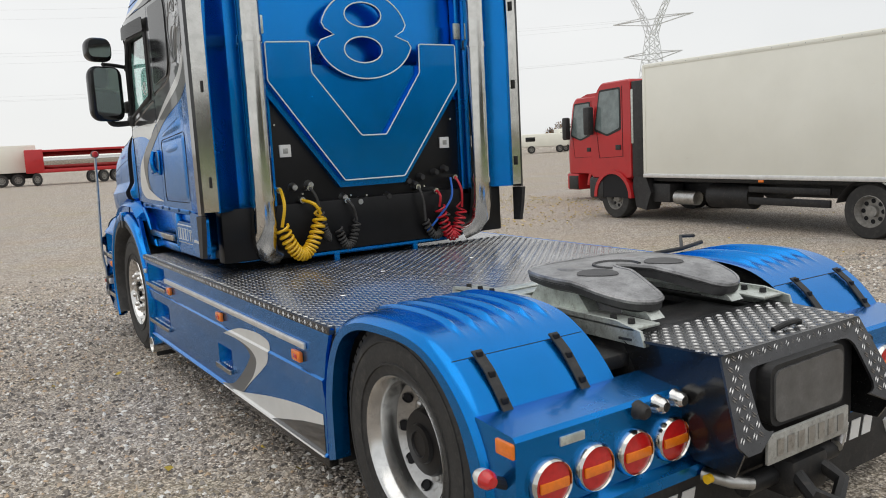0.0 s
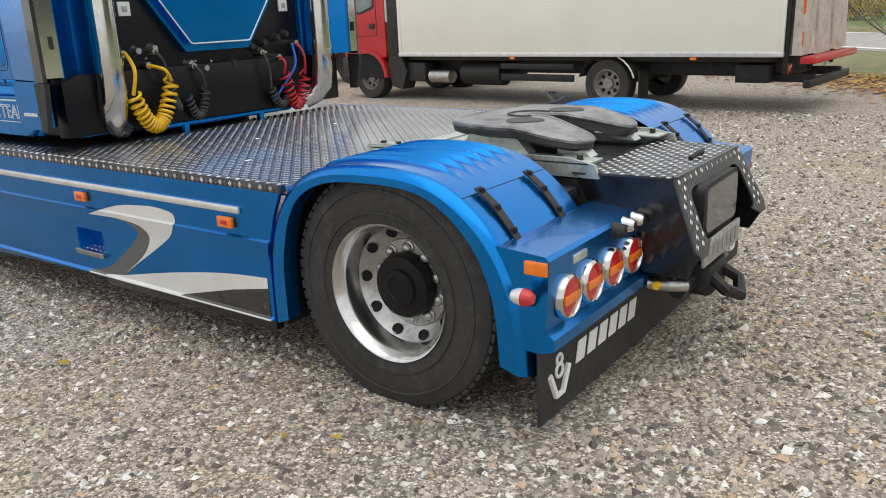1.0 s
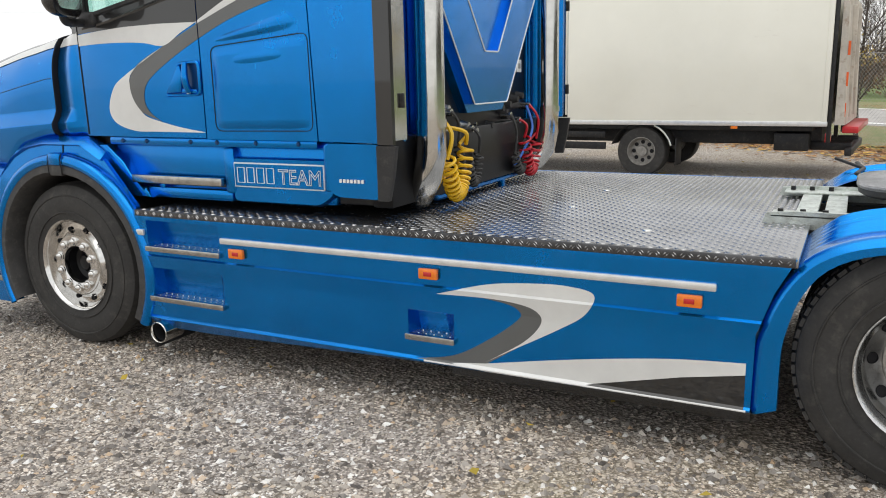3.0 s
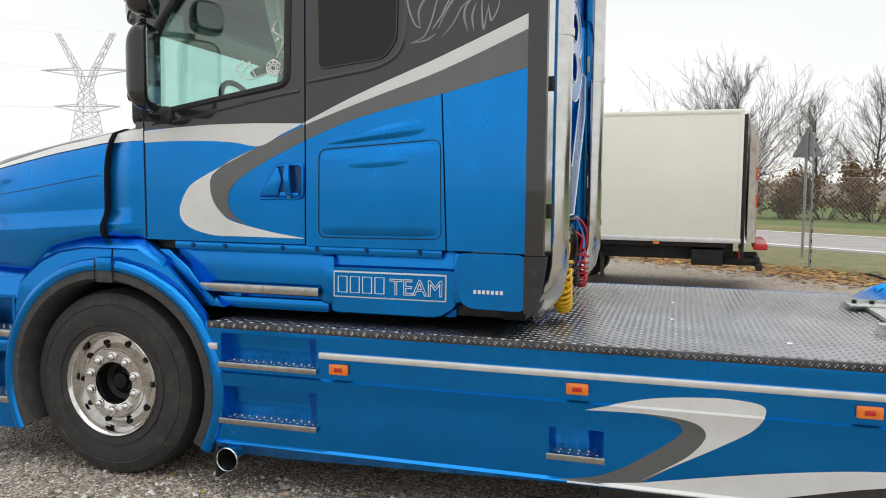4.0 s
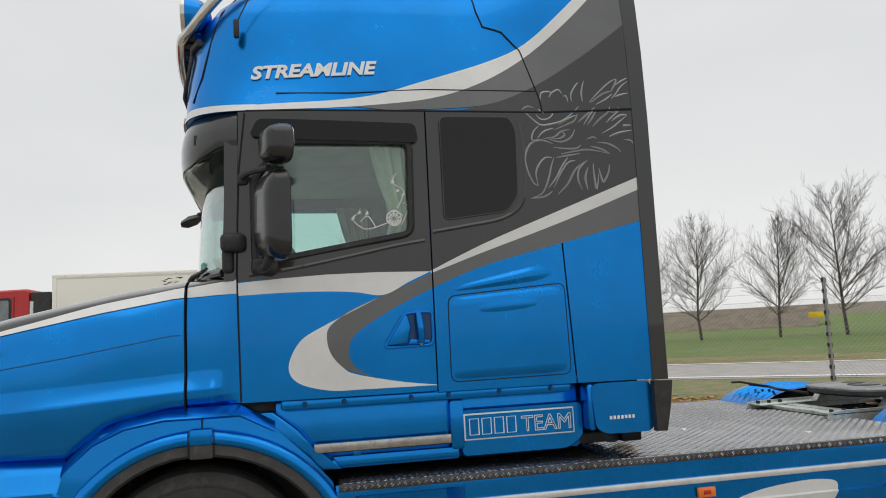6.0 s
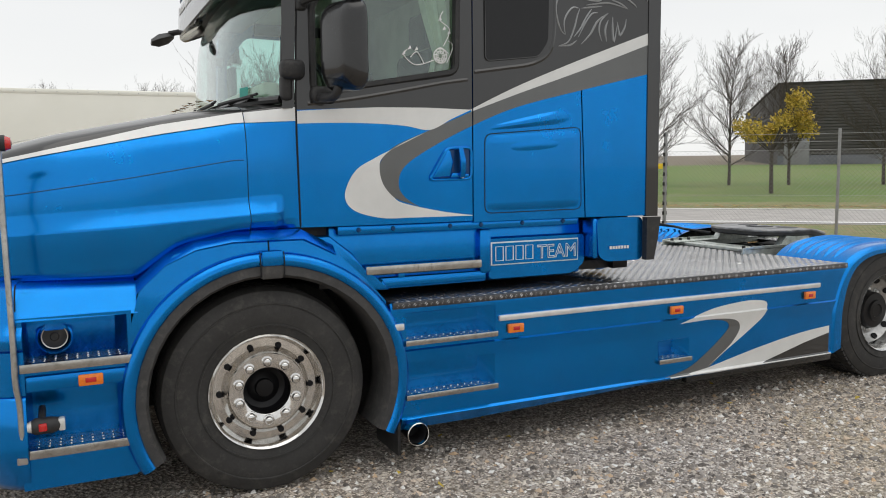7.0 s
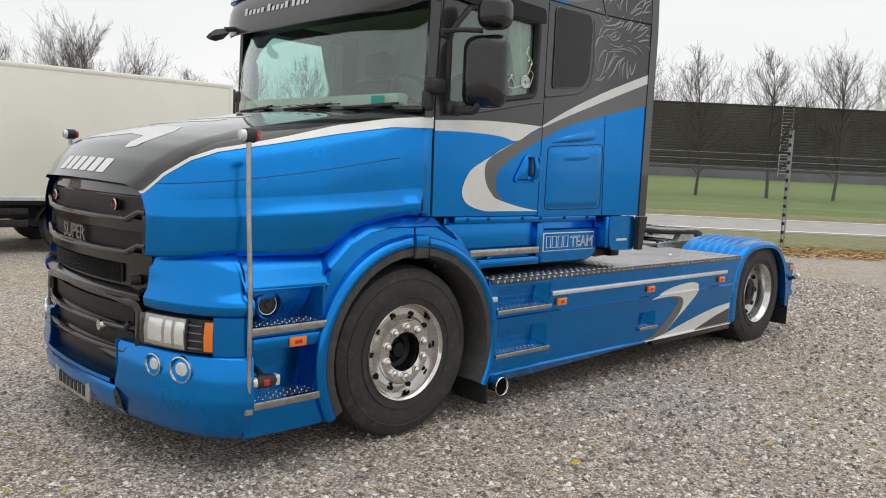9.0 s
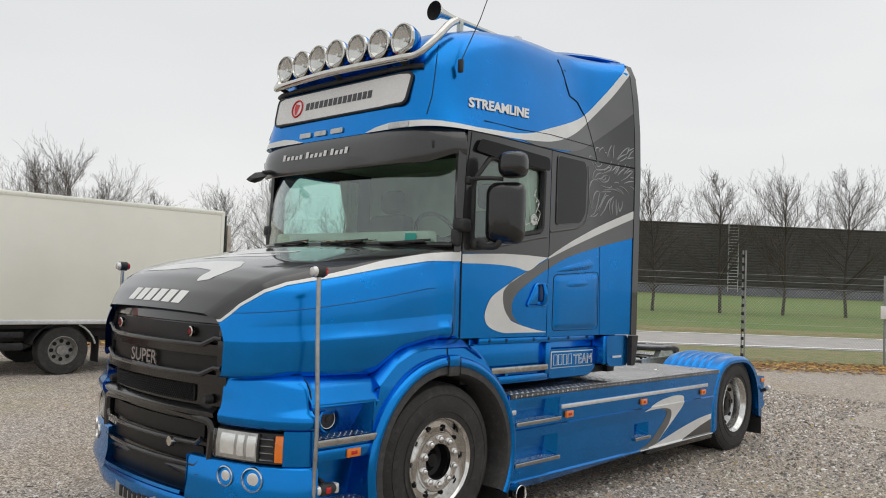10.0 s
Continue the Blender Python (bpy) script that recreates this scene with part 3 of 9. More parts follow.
REARWIN = [(3.529, 2.830), (3.131, 2.831), (3.097, 2.754), (3.105, 2.39), (3.172, 2.301), (3.527, 2.259)]
part("sleeper_window", sheet(rounded(REARWIN, 0.035), cab_side(0.010), 0.004), DARKGL, cab, "blacked-out side window")
part("window_frame", tube([cab_side(0.006)(y, z) for y, z in rounded(REARWIN, 0.035)], 0.005, 6, closed=True), BLACKP, cab)

part("door_edge", tube([cab_side(0.0)(y, z) for y, z in ((4.614, 1.36), (4.617, 1.60), (4.620, 1.80), (4.6205, 1.975), (4.621, 2.0), (4.612, 2.3), (4.60, 2.55), (4.565, 2.85))], 0.0055, 6), SEAM, door)
part("panel_crease", tube(spline([cab_side(-0.009)(y, z) for y, z in ((3.595, 2.195), (3.40, 2.225), (3.20, 2.262), (3.085, 2.34), (3.055, 2.50), (3.058, 2.66), (3.075, 2.80))], 5), 0.016, 8), BLACKP, cab)
part("panel_crease", tube(spline([cab_side(-0.009)(y, z) for y, z in ((4.56, 1.995), (4.35, 2.02), (4.05, 2.075), (3.80, 2.125), (3.64, 2.15))], 5), 0.015, 8), BLACKP, door)

# livery, as thin painted layers cut at the panel gaps
GAPS = (3.608, 4.622)


def livery(name, outline, mat, off, gaps=GAPS, holes=(), parent=None, label=""):
    return part(name, sheet(outline, cab_side(off), 0.001, holes, 0.12, gaps), mat, parent or cab, label)


swa = spline([(2.42, 2.222), (2.854, 2.119), (3.309, 2.007), (3.600, 1.898), (3.86, 1.775), (4.031, 1.666), (4.068, 1.567), (4.03, 1.496), (3.94, 1.44)], 6)
swb = spline([(4.171, 1.388), (4.327, 1.434), (4.376, 1.519), (4.316, 1.644), (4.089, 1.767), (3.874, 1.867)], 6)
# black upper body, down to the white line
top_edge = [(2.42, 2.8575), (4.60, 2.8575), (4.605, 2.4), (4.62, 2.0), (4.615, 1.962), (4.177, 1.984), (3.90, 1.988), (3.617, 1.983)]
part("joint", tube([cab_side(0.003)(y, 2.864) for y in (2.43, 2.7, 2.95, 3.3, 3.6, 4.0, 4.3, 4.56)], 0.0075, 6), SEAM, cab)
livery("black_band", top_edge + spline([(3.617, 1.978), (3.307, 2.108), (2.863, 2.278), (2.42, 2.446)], 6)[1:], BLACKP, 0.0015, GAPS, [rounded(WINDOW, 0.05)], None, "black painted upper band")
livery("white_stripe", spline([(2.42, 2.471), (2.863, 2.302), (3.307, 2.128), (3.617, 1.986)], 6) + spline([(3.617, 1.972), (3.308, 2.082), (2.865, 2.232), (2.42, 2.400)], 6), WHITEP, 0.0025, GAPS, (), None, "silver-white swoosh")
livery("grey_stripe", spline([(2.42, 2.400), (2.865, 2.232), (3.308, 2.082), (3.617, 1.975)], 6) + spline([(3.617, 1.972), (3.874, 1.867), (4.089, 1.775), (4.174, 1.683), (4.165, 1.58), (4.10, 1.50), (3.98, 1.455)], 6) + swa[::-1], GREYP, 0.0022, GAPS, (), None, "grey swoosh")
livery("white_stripe", [(4.617, 1.957), (4.4, 1.972), (4.177, 1.984), (3.90, 1.988), (3.617, 1.983)] + spline([(3.617, 1.983), (3.74, 1.93), (3.874, 1.867), (4.02, 1.886), (4.176, 1.896), (4.4, 1.898), (4.617, 1.892)], 5)[1:], WHITEP, 0.0028, GAPS, (), None, "silver-white swoosh")
livery("white_stripe", spline([(3.615, 1.382), (3.80, 1.383), (4.00, 1.384), (4.171, 1.388), (4.327, 1.434), (4.376, 1.519), (4.316, 1.644), (4.20, 1.715), (4.089, 1.767), (3.874, 1.867)], 6) + spline([(3.90, 1.855), (4.06, 1.785), (4.160, 1.715), (4.178, 1.65), (4.158, 1.57), (4.10, 1.50), (4.03, 1.462), (3.803, 1.412), (3.615, 1.385)], 6), WHITEP, 0.0035, GAPS, (), None, "silver-white swoosh")

def roof_livery(name, outline, mat, off):
    part(name, sheet(outline, cab_side(off), 0.001, (), 0.1, ()), mat, roof)


roof_livery("white_stripe", spline([(4.78, 2.870), (4.528, 2.900), (4.109, 2.925), (3.85, 2.965), (3.627, 3.036), (3.23, 3.170), (2.983, 3.293), (2.73, 3.513), (2.421, 3.82)], 6) + spline([(2.421, 3.74), (2.70, 3.45), (3.00, 3.20), (3.295, 3.03), (3.598, 2.935), (4.05, 2.885), (4.5, 2.870)], 6), WHITEP, 0.003)
roof_livery("grey_stripe", spline([(2.421, 3.74), (2.70, 3.45), (3.00, 3.20), (3.295, 3.03), (3.598, 2.935), (4.00, 2.888)], 6) + spline([(3.80, 2.870), (3.295, 2.90), (2.99, 3.008), (2.679, 3.192), (2.421, 3.376)], 6), GREYP, 0.0035)
roof_livery("black_band", spline([(2.421, 3.376), (2.679, 3.192), (2.99, 3.008), (3.295, 2.90), (3.45, 2.870)], 6) + [(2.421, 2.870)], BLACKP, 0.003)
part("joint", tube([cab_side(0.004)(seam_y(z), z) for z in (2.87, 2.95, 3.1, 3.25, 3.33, 3.36)] + [cab_side(0.004)(y, z) for y, z in ((3.104, 3.367), (3.16, 3.385), (3.219, 3.40), (3.25, 3.5), (3.267, 3.6), (3.285, 3.72))], 0.004, 5), SEAM, roof)
part("joint", tube([cab_side(0.004)(y, 2.995) for y in (2.95, 3.2, 3.4, 3.6)] + [cab_side(0.004)(y, 2.97) for y in (4.0, 4.4)], 0.003, 5), SEAM, roof)
for y, z in ((3.06, 3.42), (3.23, 3.62)):
    part("bolt", revolve([(0.012, 0.0), (0.012, 0.012), (0.0, 0.016)], cab_side(0.0)(y, z), "x", 10), SEAM, roof)
part("antenna_foot", block(-1.10, -1.06, 4.585, 4.615, 3.30, 3.40, 0.008), PLASTK, roof)
part("antenna", tube([(-1.08, 4.60, 3.38), (-1.10, 4.42, 3.75), (-1.11, 4.30, 4.05)], 0.004, 5), PLASTK, roof)

# raised panel, swage and handle on the side
lift_side = lambda y, z, off: cab_side(off)(y, z)
part("locker_lid", pillow([(2.870, 1.404), (2.878, 1.885), (3.521, 1.838), (3.523, 1.400)], lift_side, 0.012, 0.07), BLUE, cab, "blue locker lid", 70)
part("locker_lid_crease", pillow([(2.91, 1.755), (2.915, 1.852), (3.485, 1.815), (3.485, 1.715)], lambda y, z, off: cab_side(off + 0.0095)(y, z), 0.008, 0.45), BLUE, cab, "", 180)
part("joint", tube([cab_side(0.0005)(y, z) for y, z in rounded([(2.862, 1.397), (2.870, 1.895), (3.530, 1.846), (3.532, 1.392)], 0.045)], 0.0032, 5, closed=True), SEAM, cab)
part("swage", pillow([(2.872, 2.040), (2.880, 1.912), (3.56, 1.858), (3.54, 1.890)], lift_side, 0.014, 0.40), BLUE, cab, "", 180)
handle_out = [(3.622, 1.595), (3.622, 1.772), (3.774, 1.765), (3.885, 1.590)]
# The well lies nearly flush; its shade is put into the darker blue.
handle_recess = part("handle_recess", sheet(rounded(handle_out, 0.03), cab_side(0.004), 0.006), BLUED, door, "blue handle well with its shade painted dark")
part("handle_rim", tube([cab_side(0.006)(y, z) for y, z in rounded(handle_out, 0.03)], 0.010, 8, closed=True), BLUE, handle_recess)
part("handle_wedge", plate([(3.872, 1.600), (3.760, 1.606), (3.735, 1.69), (3.755, 1.752), (3.775, 1.757)], -1.20, -1.236, 0.012), BLUE, handle_recess)
part("handle_floor", plate([(3.76, 1.600), (3.640, 1.600), (3.640, 1.622), (3.745, 1.630)], -1.20, -1.232, 0.008), BLUE, handle_recess)
part("door_handle", tube([cab_side(0.020)(3.690, 1.612), cab_side(0.040)(3.690, 1.645), cab_side(0.044)(3.694, 1.70), cab_side(0.028)(3.700, 1.768)], [0.020, 0.020, 0.019, 0.016], 10), BLUE, door)
part("lock_button", revolve([(-0.034, 0.0), (-0.034, 0.010), (-0.02, 0.011)], cab_side(0.0)(3.69, 1.607), "x", 12), ALUDULL, handle_recess)

# lower cab: sill, step and rear skirt
sill = part("sill", block(-1.13, -0.9, 2.80, 4.45, 0.99, 1.35, 0.02), BLUE, truck)
part("sill_rail", block(-1.20, -1.10, 2.86, 4.42, 1.30, 1.352, 0.015), BLUE, sill)
part("sill_box", loft([rounded_ring for rounded_ring in [[(x, y, z) for y, z in rounded([(2.785, 1.245), (3.49, 1.245), (3.49, 0.985), (2.88, 0.985), (2.785, 1.05)], 0.035)] for x in (-1.05, -1.14)]] + [[(-1.165, 3.15 + (y - 3.15) * 0.97, 1.13 + (z - 1.13) * 0.92) for y, z in rounded([(2.785, 1.245), (3.49, 1.245), (3.49, 0.985), (2.88, 0.985), (2.785, 1.05)], 0.035)]]), BLUE, sill)
plate_frame = part("name_panel", block(-1.172, -1.164, 2.845, 3.468, 1.076, 1.216, 0.003, 1), WHITET, sill, "blue name panel with a white outline")
part("name_panel_face", block(-1.1745, -1.170, 2.853, 3.460, 1.084, 1.208, 0.0), BLUE, plate_frame)
part("step_board", block(-1.168, -1.05, 3.495, 4.18, 0.985, 1.052, 0.018), BLUE, sill)
part("step_edge", block(-1.20, -1.165, 3.545, 4.26, 1.076, 1.122, 0.004), STEPALU, sill, "brushed steel step edge")
part("step_tread", block(-1.17, -0.95, 3.54, 4.25, 1.068, 1.084, 0.004), PLASTK, sill)
part("sill_corner", plate([(4.57, 1.30), (4.46, 1.30), (4.33, 1.20), (4.26, 1.10), (4.22, 1.05), (4.16, 1.045), (4.12, 0.985), (4.36, 0.985)], -1.05, -1.195, 0.018), BLUE, sill)
part("sill_post", block(-1.175, -1.05, 3.46, 3.545, 1.03, 1.30, 0.025), BLUE, sill)
part("step_bracket", block(-1.168, -1.12, 4.02, 4.06, 1.045, 1.078, 0.003), BLUE, sill)
for y in (2.98, 3.27, 3.55, 3.75, 4.1, 4.3):
    part("bolt", revolve([(-0.008, 0.0), (-0.008, 0.010), (0.0, 0.014)], (-1.20, y, 1.327), "x", 10), BLUED, sill)
rear_skirt = part("rear_skirt", sheet(rounded([(2.42, 1.338), (2.775, 1.338), (2.755, 1.10), (2.70, 1.066), (2.42, 1.062)], 0.05), lambda y, z: Vector((-1.262 - 0.02 * (2.77 - y), y, z)), 0.03), BLUE, truck, "blue rear skirt panel")
part("skirt_return", block(-1.256, -0.95, 2.748, 2.790, 1.085, 1.335, 0.018, 3), BLUE, rear_skirt)
for k in range(7):
    part("letter_bar", block(-1.274, -1.268, 2.533 + k * 0.022, 2.547 + k * 0.022, 1.142, 1.160, 0.0), WHITET, rear_skirt)

# edging, rear wall, stacks
for h in (-1, 1):
    part("rear_edging", loft([[(h * (cab_w(2.42, z) + 0.008), 2.425, z), (h * (cab_w(2.42, z) + 0.012), 2.335, z), (h * (cab_w(2.42, z) - 0.008), 2.330, z), (h * (cab_w(2.42, z) - 0.02), 2.425, z)] for z in (1.34, 1.8, 2.3, 2.8, 3.2, 3.5, 3.72, 3.84)]), BLACKP, truck, "black rubber edging")
    part("rear_edging_foot", loft([[(h * 1.315, 2.425, z), (h * 1.315, 2.335 + d, z), (h * 1.285, 2.335 + d, z), (h * 1.27, 2.425, z)] for z, d in ((1.335, -0.02), (1.2, 0.0), (1.065, 0.03))]), PLASTK, truck)
    strip_s = part("polished_strip", loft([[(h * (cab_w(2.42, z) - 0.008), 2.331, z), (h * (cab_w(2.42, z) - 0.10), 2.318, z), (h * (cab_w(2.42, z) - 0.10), 2.34, z), (h * (cab_w(2.42, z) - 0.010), 2.350, z)] for z in (1.36, 2.0, 2.6, 3.2, 3.75)]), CHROME, truck, "polished steel strip")
    for z in (1.55, 2.15, 2.75, 3.35):
        part("latch", block(h * (cab_w(2.42, z) - 0.06) - 0.008, h * (cab_w(2.42, z) - 0.06) + 0.008, 2.305, 2.325, z - 0.035, z + 0.035, 0.004), CHASSIS, strip_s)
    part("inner_fairing", loft([[(h * (cab_w(2.42, z) - 0.095), 2.335, z), (h * (cab_w(2.42, z) - 0.115), 2.335, z), (h * 1.0, 2.50, z), (h * 1.02, 2.52, z)] for z in (1.35, 2.4, 3.6)]), BLUE, truck)
    sx = h * 0.89
    stack = part("exhaust_riser", tube([(sx - h * 0.10, 2.48, 1.02), (sx - h * 0.03, 2.43, 1.06), (sx, 2.375, 1.14), (sx, 2.35, 1.26), (sx, 2.345, 1.45), (sx, 2.345, 2.6), (sx, 2.345, 3.70)], [0.075, 0.08, 0.083, 0.083, 0.076, 0.076, 0.076], 24), CHROME, truck, "polished steel exhaust stack")
    for z in (1.42, 2.45, 3.3):
        part("clamp", revolve([(-0.02, 0.077), (-0.02, 0.082), (0.02, 0.082), (0.02, 0.077)], (sx, 2.345, z), "z", 24), CHROME, stack)
    part("stack_bracket", block(sx - 0.03, sx + 0.03, 2.36, 2.52, 2.43, 2.50, 0.01), GALV, stack)
rear_wall = part("rear_wall", block(-1.03, 1.03, 2.52, 2.60, 0.98, 3.60, 0.02), BLUE, truck, "blue rear cab wall")
part("cab_floor_rear", block(-1.1, 1.1, 2.45, 4.5, 1.0, 1.06, 0.01), CHASSIS, truck)
part("cab_under", block(-1.15, 1.15, 2.44, 2.56, 1.0, 1.36, 0.01), BOARDK, truck)
board = part("service_board", block(-0.80, 0.80, 2.485, 2.525, 0.98, 2.05, 0.01), BOARDK, truck, "black service board with couplings")
for h in (-1, 1):
    part("board_frame", tube([(h * 0.80, 2.47, 2.06), (h * 0.80, 2.47, 1.15), (h * 0.62, 2.47, 0.985), (0.0, 2.47, 0.985)], 0.022, 8), BLUE, board, "blue tube frame")
    part("frame_foot", block(h * 0.33 - 0.02, h * 0.33 + 0.02, 2.45, 2.49, 0.925, 0.99, 0.004), BLUE, board)
    part("socket_plate", block(h * 0.655 - 0.042, h * 0.655 + 0.042, 2.47, 2.486, 1.68, 1.765, 0.004), WHITET, board, "white square plate")
    part("socket_plate_centre", block(h * 0.655 - 0.018, h * 0.655 + 0.018, 2.466, 2.472, 1.705, 1.74, 0.003), PLATEY, board)
    part("column", block(h * 0.80 - 0.02, h * 0.80 + 0.05, 2.44, 2.52, 1.3, 3.5, 0.015), BLUE, rear_wall)
    part("mark_plate", block(h * 0.79 - 0.03, h * 0.79 + 0.03, 2.425, 2.445, 2.50, 2.62, 0.004), GALV, rear_wall)


def rear_place(y):
    return lambda x, z: Vector((x, y, z))


# large sculpted emblem: a broad letter with a numeral over it
vee = [(-0.775, 2.44), (-0.455, 2.45), (-0.455, 2.245), (-0.10, 1.805), (0.10, 1.805), (0.41, 2.245), (0.415, 2.45), (0.735, 2.45), (0.735, 2.17), (0.235, 1.495), (-0.255, 1.495), (-0.775, 2.19)]
emblem = part("emblem", prism(rounded(vee, 0.015), rear_place(2.39), rear_place(2.43)), BLUE, rear_wall, "large raised blue emblem with white outline", 30)
part("emblem_outline", tube([(x, 2.388, z) for x, z in rounded(vee, 0.015)], 0.0048, 6, closed=True), WHITET, emblem)
under = [(-0.80, 2.30), (-0.80, 2.13), (-0.275, 1.445), (0.255, 1.445), (0.775, 2.13), (0.775, 2.30)]
part("emblem_base", prism(under, rear_place(2.43), rear_place(2.50)), BLUE, rear_wall)
eight = []
for k in range(48):
    a = 2 * math.pi * k / 48
    up, cx = math.sin(a), math.cos(a)
    eight.append((-0.035 + (0.385 if up < 0 else 0.345) * cx * (1 - 0.30 * math.exp(-(up / 0.12) ** 2)), 2.50 + 0.30 * up))
hole_a = [(-0.045 + 0.145 * math.cos(2 * math.pi * k / 24), 2.64 + 0.085 * math.sin(2 * math.pi * k / 24)) for k in range(24)]
hole_b = [(-0.055 + 0.150 * math.cos(2 * math.pi * k / 24), 2.40 + 0.090 * math.sin(2 * math.pi * k / 24)) for k in range(24)]
part("emblem_numeral", sheet(eight, rear_place(2.37), 0.04, [hole_a, hole_b], 0, (), (0, -1, 0)), BLUE, emblem, "raised blue numeral", 30)
for loop in (eight, hole_a, hole_b):
    part("emblem_outline", tube([(x, 2.368, z) for x, z in loop], 0.0048, 6, closed=True), WHITET, emblem)
for x, z in ((-0.72, 1.90), (0.72, 1.90), (-0.18, 1.38), (-0.05, 1.37), (0.10, 1.36), (0.28, 1.35), (-0.55, 1.42), (0.45, 1.40), (-0.3, 1.10), (0.2, 1.09), (0.55, 1.12)):
    part("bolt", revolve([(-0.012, 0.0), (-0.012, 0.008), (0.0, 0.010)], (x, 2.485, z), "y", 10), ALU, board)


def coil(c, length, r, turns, axis_a, axis_b, sag, wire=0.007):
    """A coiled hose hanging in a loop between two points."""
    a, b = Vector(axis_a), Vector(axis_b)
    pts = []
    n = turns * 10
    for k in range(n + 1):
        t = k / n
        base = a.lerp(b, t) + Vector((0, 0, -sag * 4 * t * (1 - t)))
        nxt = a.lerp(b, min(1, t + 0.01)) + Vector((0, 0, -sag * 4 * min(1, t + 0.01) * (1 - min(1, t + 0.01))))
        d = (nxt - base).normalized() if (nxt - base).length > 0 else Vector((1, 0, 0))
        s = d.cross(Vector((0, 1, 0))).normalized()
        u = d.cross(s)
        ph = 2 * math.pi * turns * t
        pts.append(base + r * (math.cos(ph) * s + math.sin(ph) * u))
    return pts


def hose(name, a, b, sag, turns, r, wire, mat, ends, label):
    ob = part(name, tube(coil(None, 0, r, turns, a, b, sag), wire, 6), mat, board, label)
    for p, q in ends:
        part("hose_end", tube(spline([p, (p[0], p[1] - 0.05, p[2]), ((p[0] + q[0]) / 2, q[1] - 0.02, (p[2] + q[2]) / 2 + 0.02), q], 5), wire * 1.2, 6), mat, ob)
        part("coupling", tube([(p[0], 2.49, p[2]), (p[0], 2.41, p[2])], [0.028, 0.022], 10), ALU, ob)


hose("yellow_coil_hose", (-0.785, 2.31, 1.22), (-0.485, 2.34, 1.28), 0.23, 19, 0.042, 0.010, YELLOWH, [((-0.745, 2.44, 1.46), (-0.785, 2.31, 1.22)), ((-0.58, 2.46, 1.38), (-0.485, 2.34, 1.28))], "yellow coiled air hose")
hose("red_coil_hose", (0.52, 2.38, 1.24), (0.72, 2.37, 1.22), 0.22, 16, 0.040, 0.008, REDH, [((0.52, 2.46, 1.36), (0.52, 2.38, 1.24)), ((0.70, 2.46, 1.45), (0.72, 2.37, 1.22))], "red coiled air hose")
hose("black_coil_cable", (-0.46, 2.40, 1.28), (-0.40, 2.40, 1.10), 0.05, 12, 0.024, 0.008, RUBBER, [((-0.52, 2.46, 1.46), (-0.46, 2.40, 1.28))], "black coiled cable")
hose("black_coil_cable", (-0.33, 2.40, 1.16), (-0.18, 2.40, 1.20), 0.15, 15, 0.026, 0.008, RUBBER, [((-0.24, 2.46, 1.35), (-0.18, 2.40, 1.20))], "black coiled cable")
hose("black_coil_cable", (0.40, 2.40, 1.14), (0.60, 2.40, 1.20), 0.15, 15, 0.026, 0.008, RUBBER, [((0.36, 2.46, 1.40), (0.40, 2.40, 1.14))], "black coiled cable")
part("blue_hose", tube(spline([(0.42, 2.42, 1.05), (0.5, 2.38, 1.15), (0.62, 2.36, 1.3), (0.66, 2.42, 1.45)], 6), 0.009, 6), BLUEH, board)
for x, z in ((-0.62, 1.47), (-0.5, 1.48), (-0.12, 1.33), (0.12, 1.35), (0.3, 1.45), (0.42, 1.47), (0.55, 1.50), (0.64, 1.52), (-0.24, 1.37), (0.36, 1.42)):
    s = part("coupling", revolve([(-0.05, 0.0), (-0.05, 0.020), (-0.02, 0.026), (0.0, 0.034)], (x, 2.485, z), "y", 12), ALUDULL if x < 0 else PLASTK, board)

# ---- bonnet, as one swept form whose patches take the paint ----
def bon_w(y):
    u = min(max((y - 4.6) / (6.372 - 4.6), 0.0), 0.999)
    return 1.205 * (1 - u**4.3) ** (1 / 4.3)


def bon_top(y):
    return lerp(y, (4.6, 4.9, 5.2, 5.76, 6.0, 6.12, 6.22, 6.30), (2.025, 1.98, 1.94, 1.83, 1.765, 1.71, 1.62, 1.50))


def bon_low(y):
    return lerp(y, (4.6, 4.96, 5.23, 5.42, 6.3), (1.355, 1.34, 1.28, 1.135, 1.13))


def ease(t):
    t = min(1.0, max(0.0, t))
    return t * t * (3 - 2 * t)


def ridge_z(y):
    return lerp(y, (4.7, 4.95, 5.45, 5.95, 6.25), (1.440, 1.424, 1.393, 1.366, 1.35))


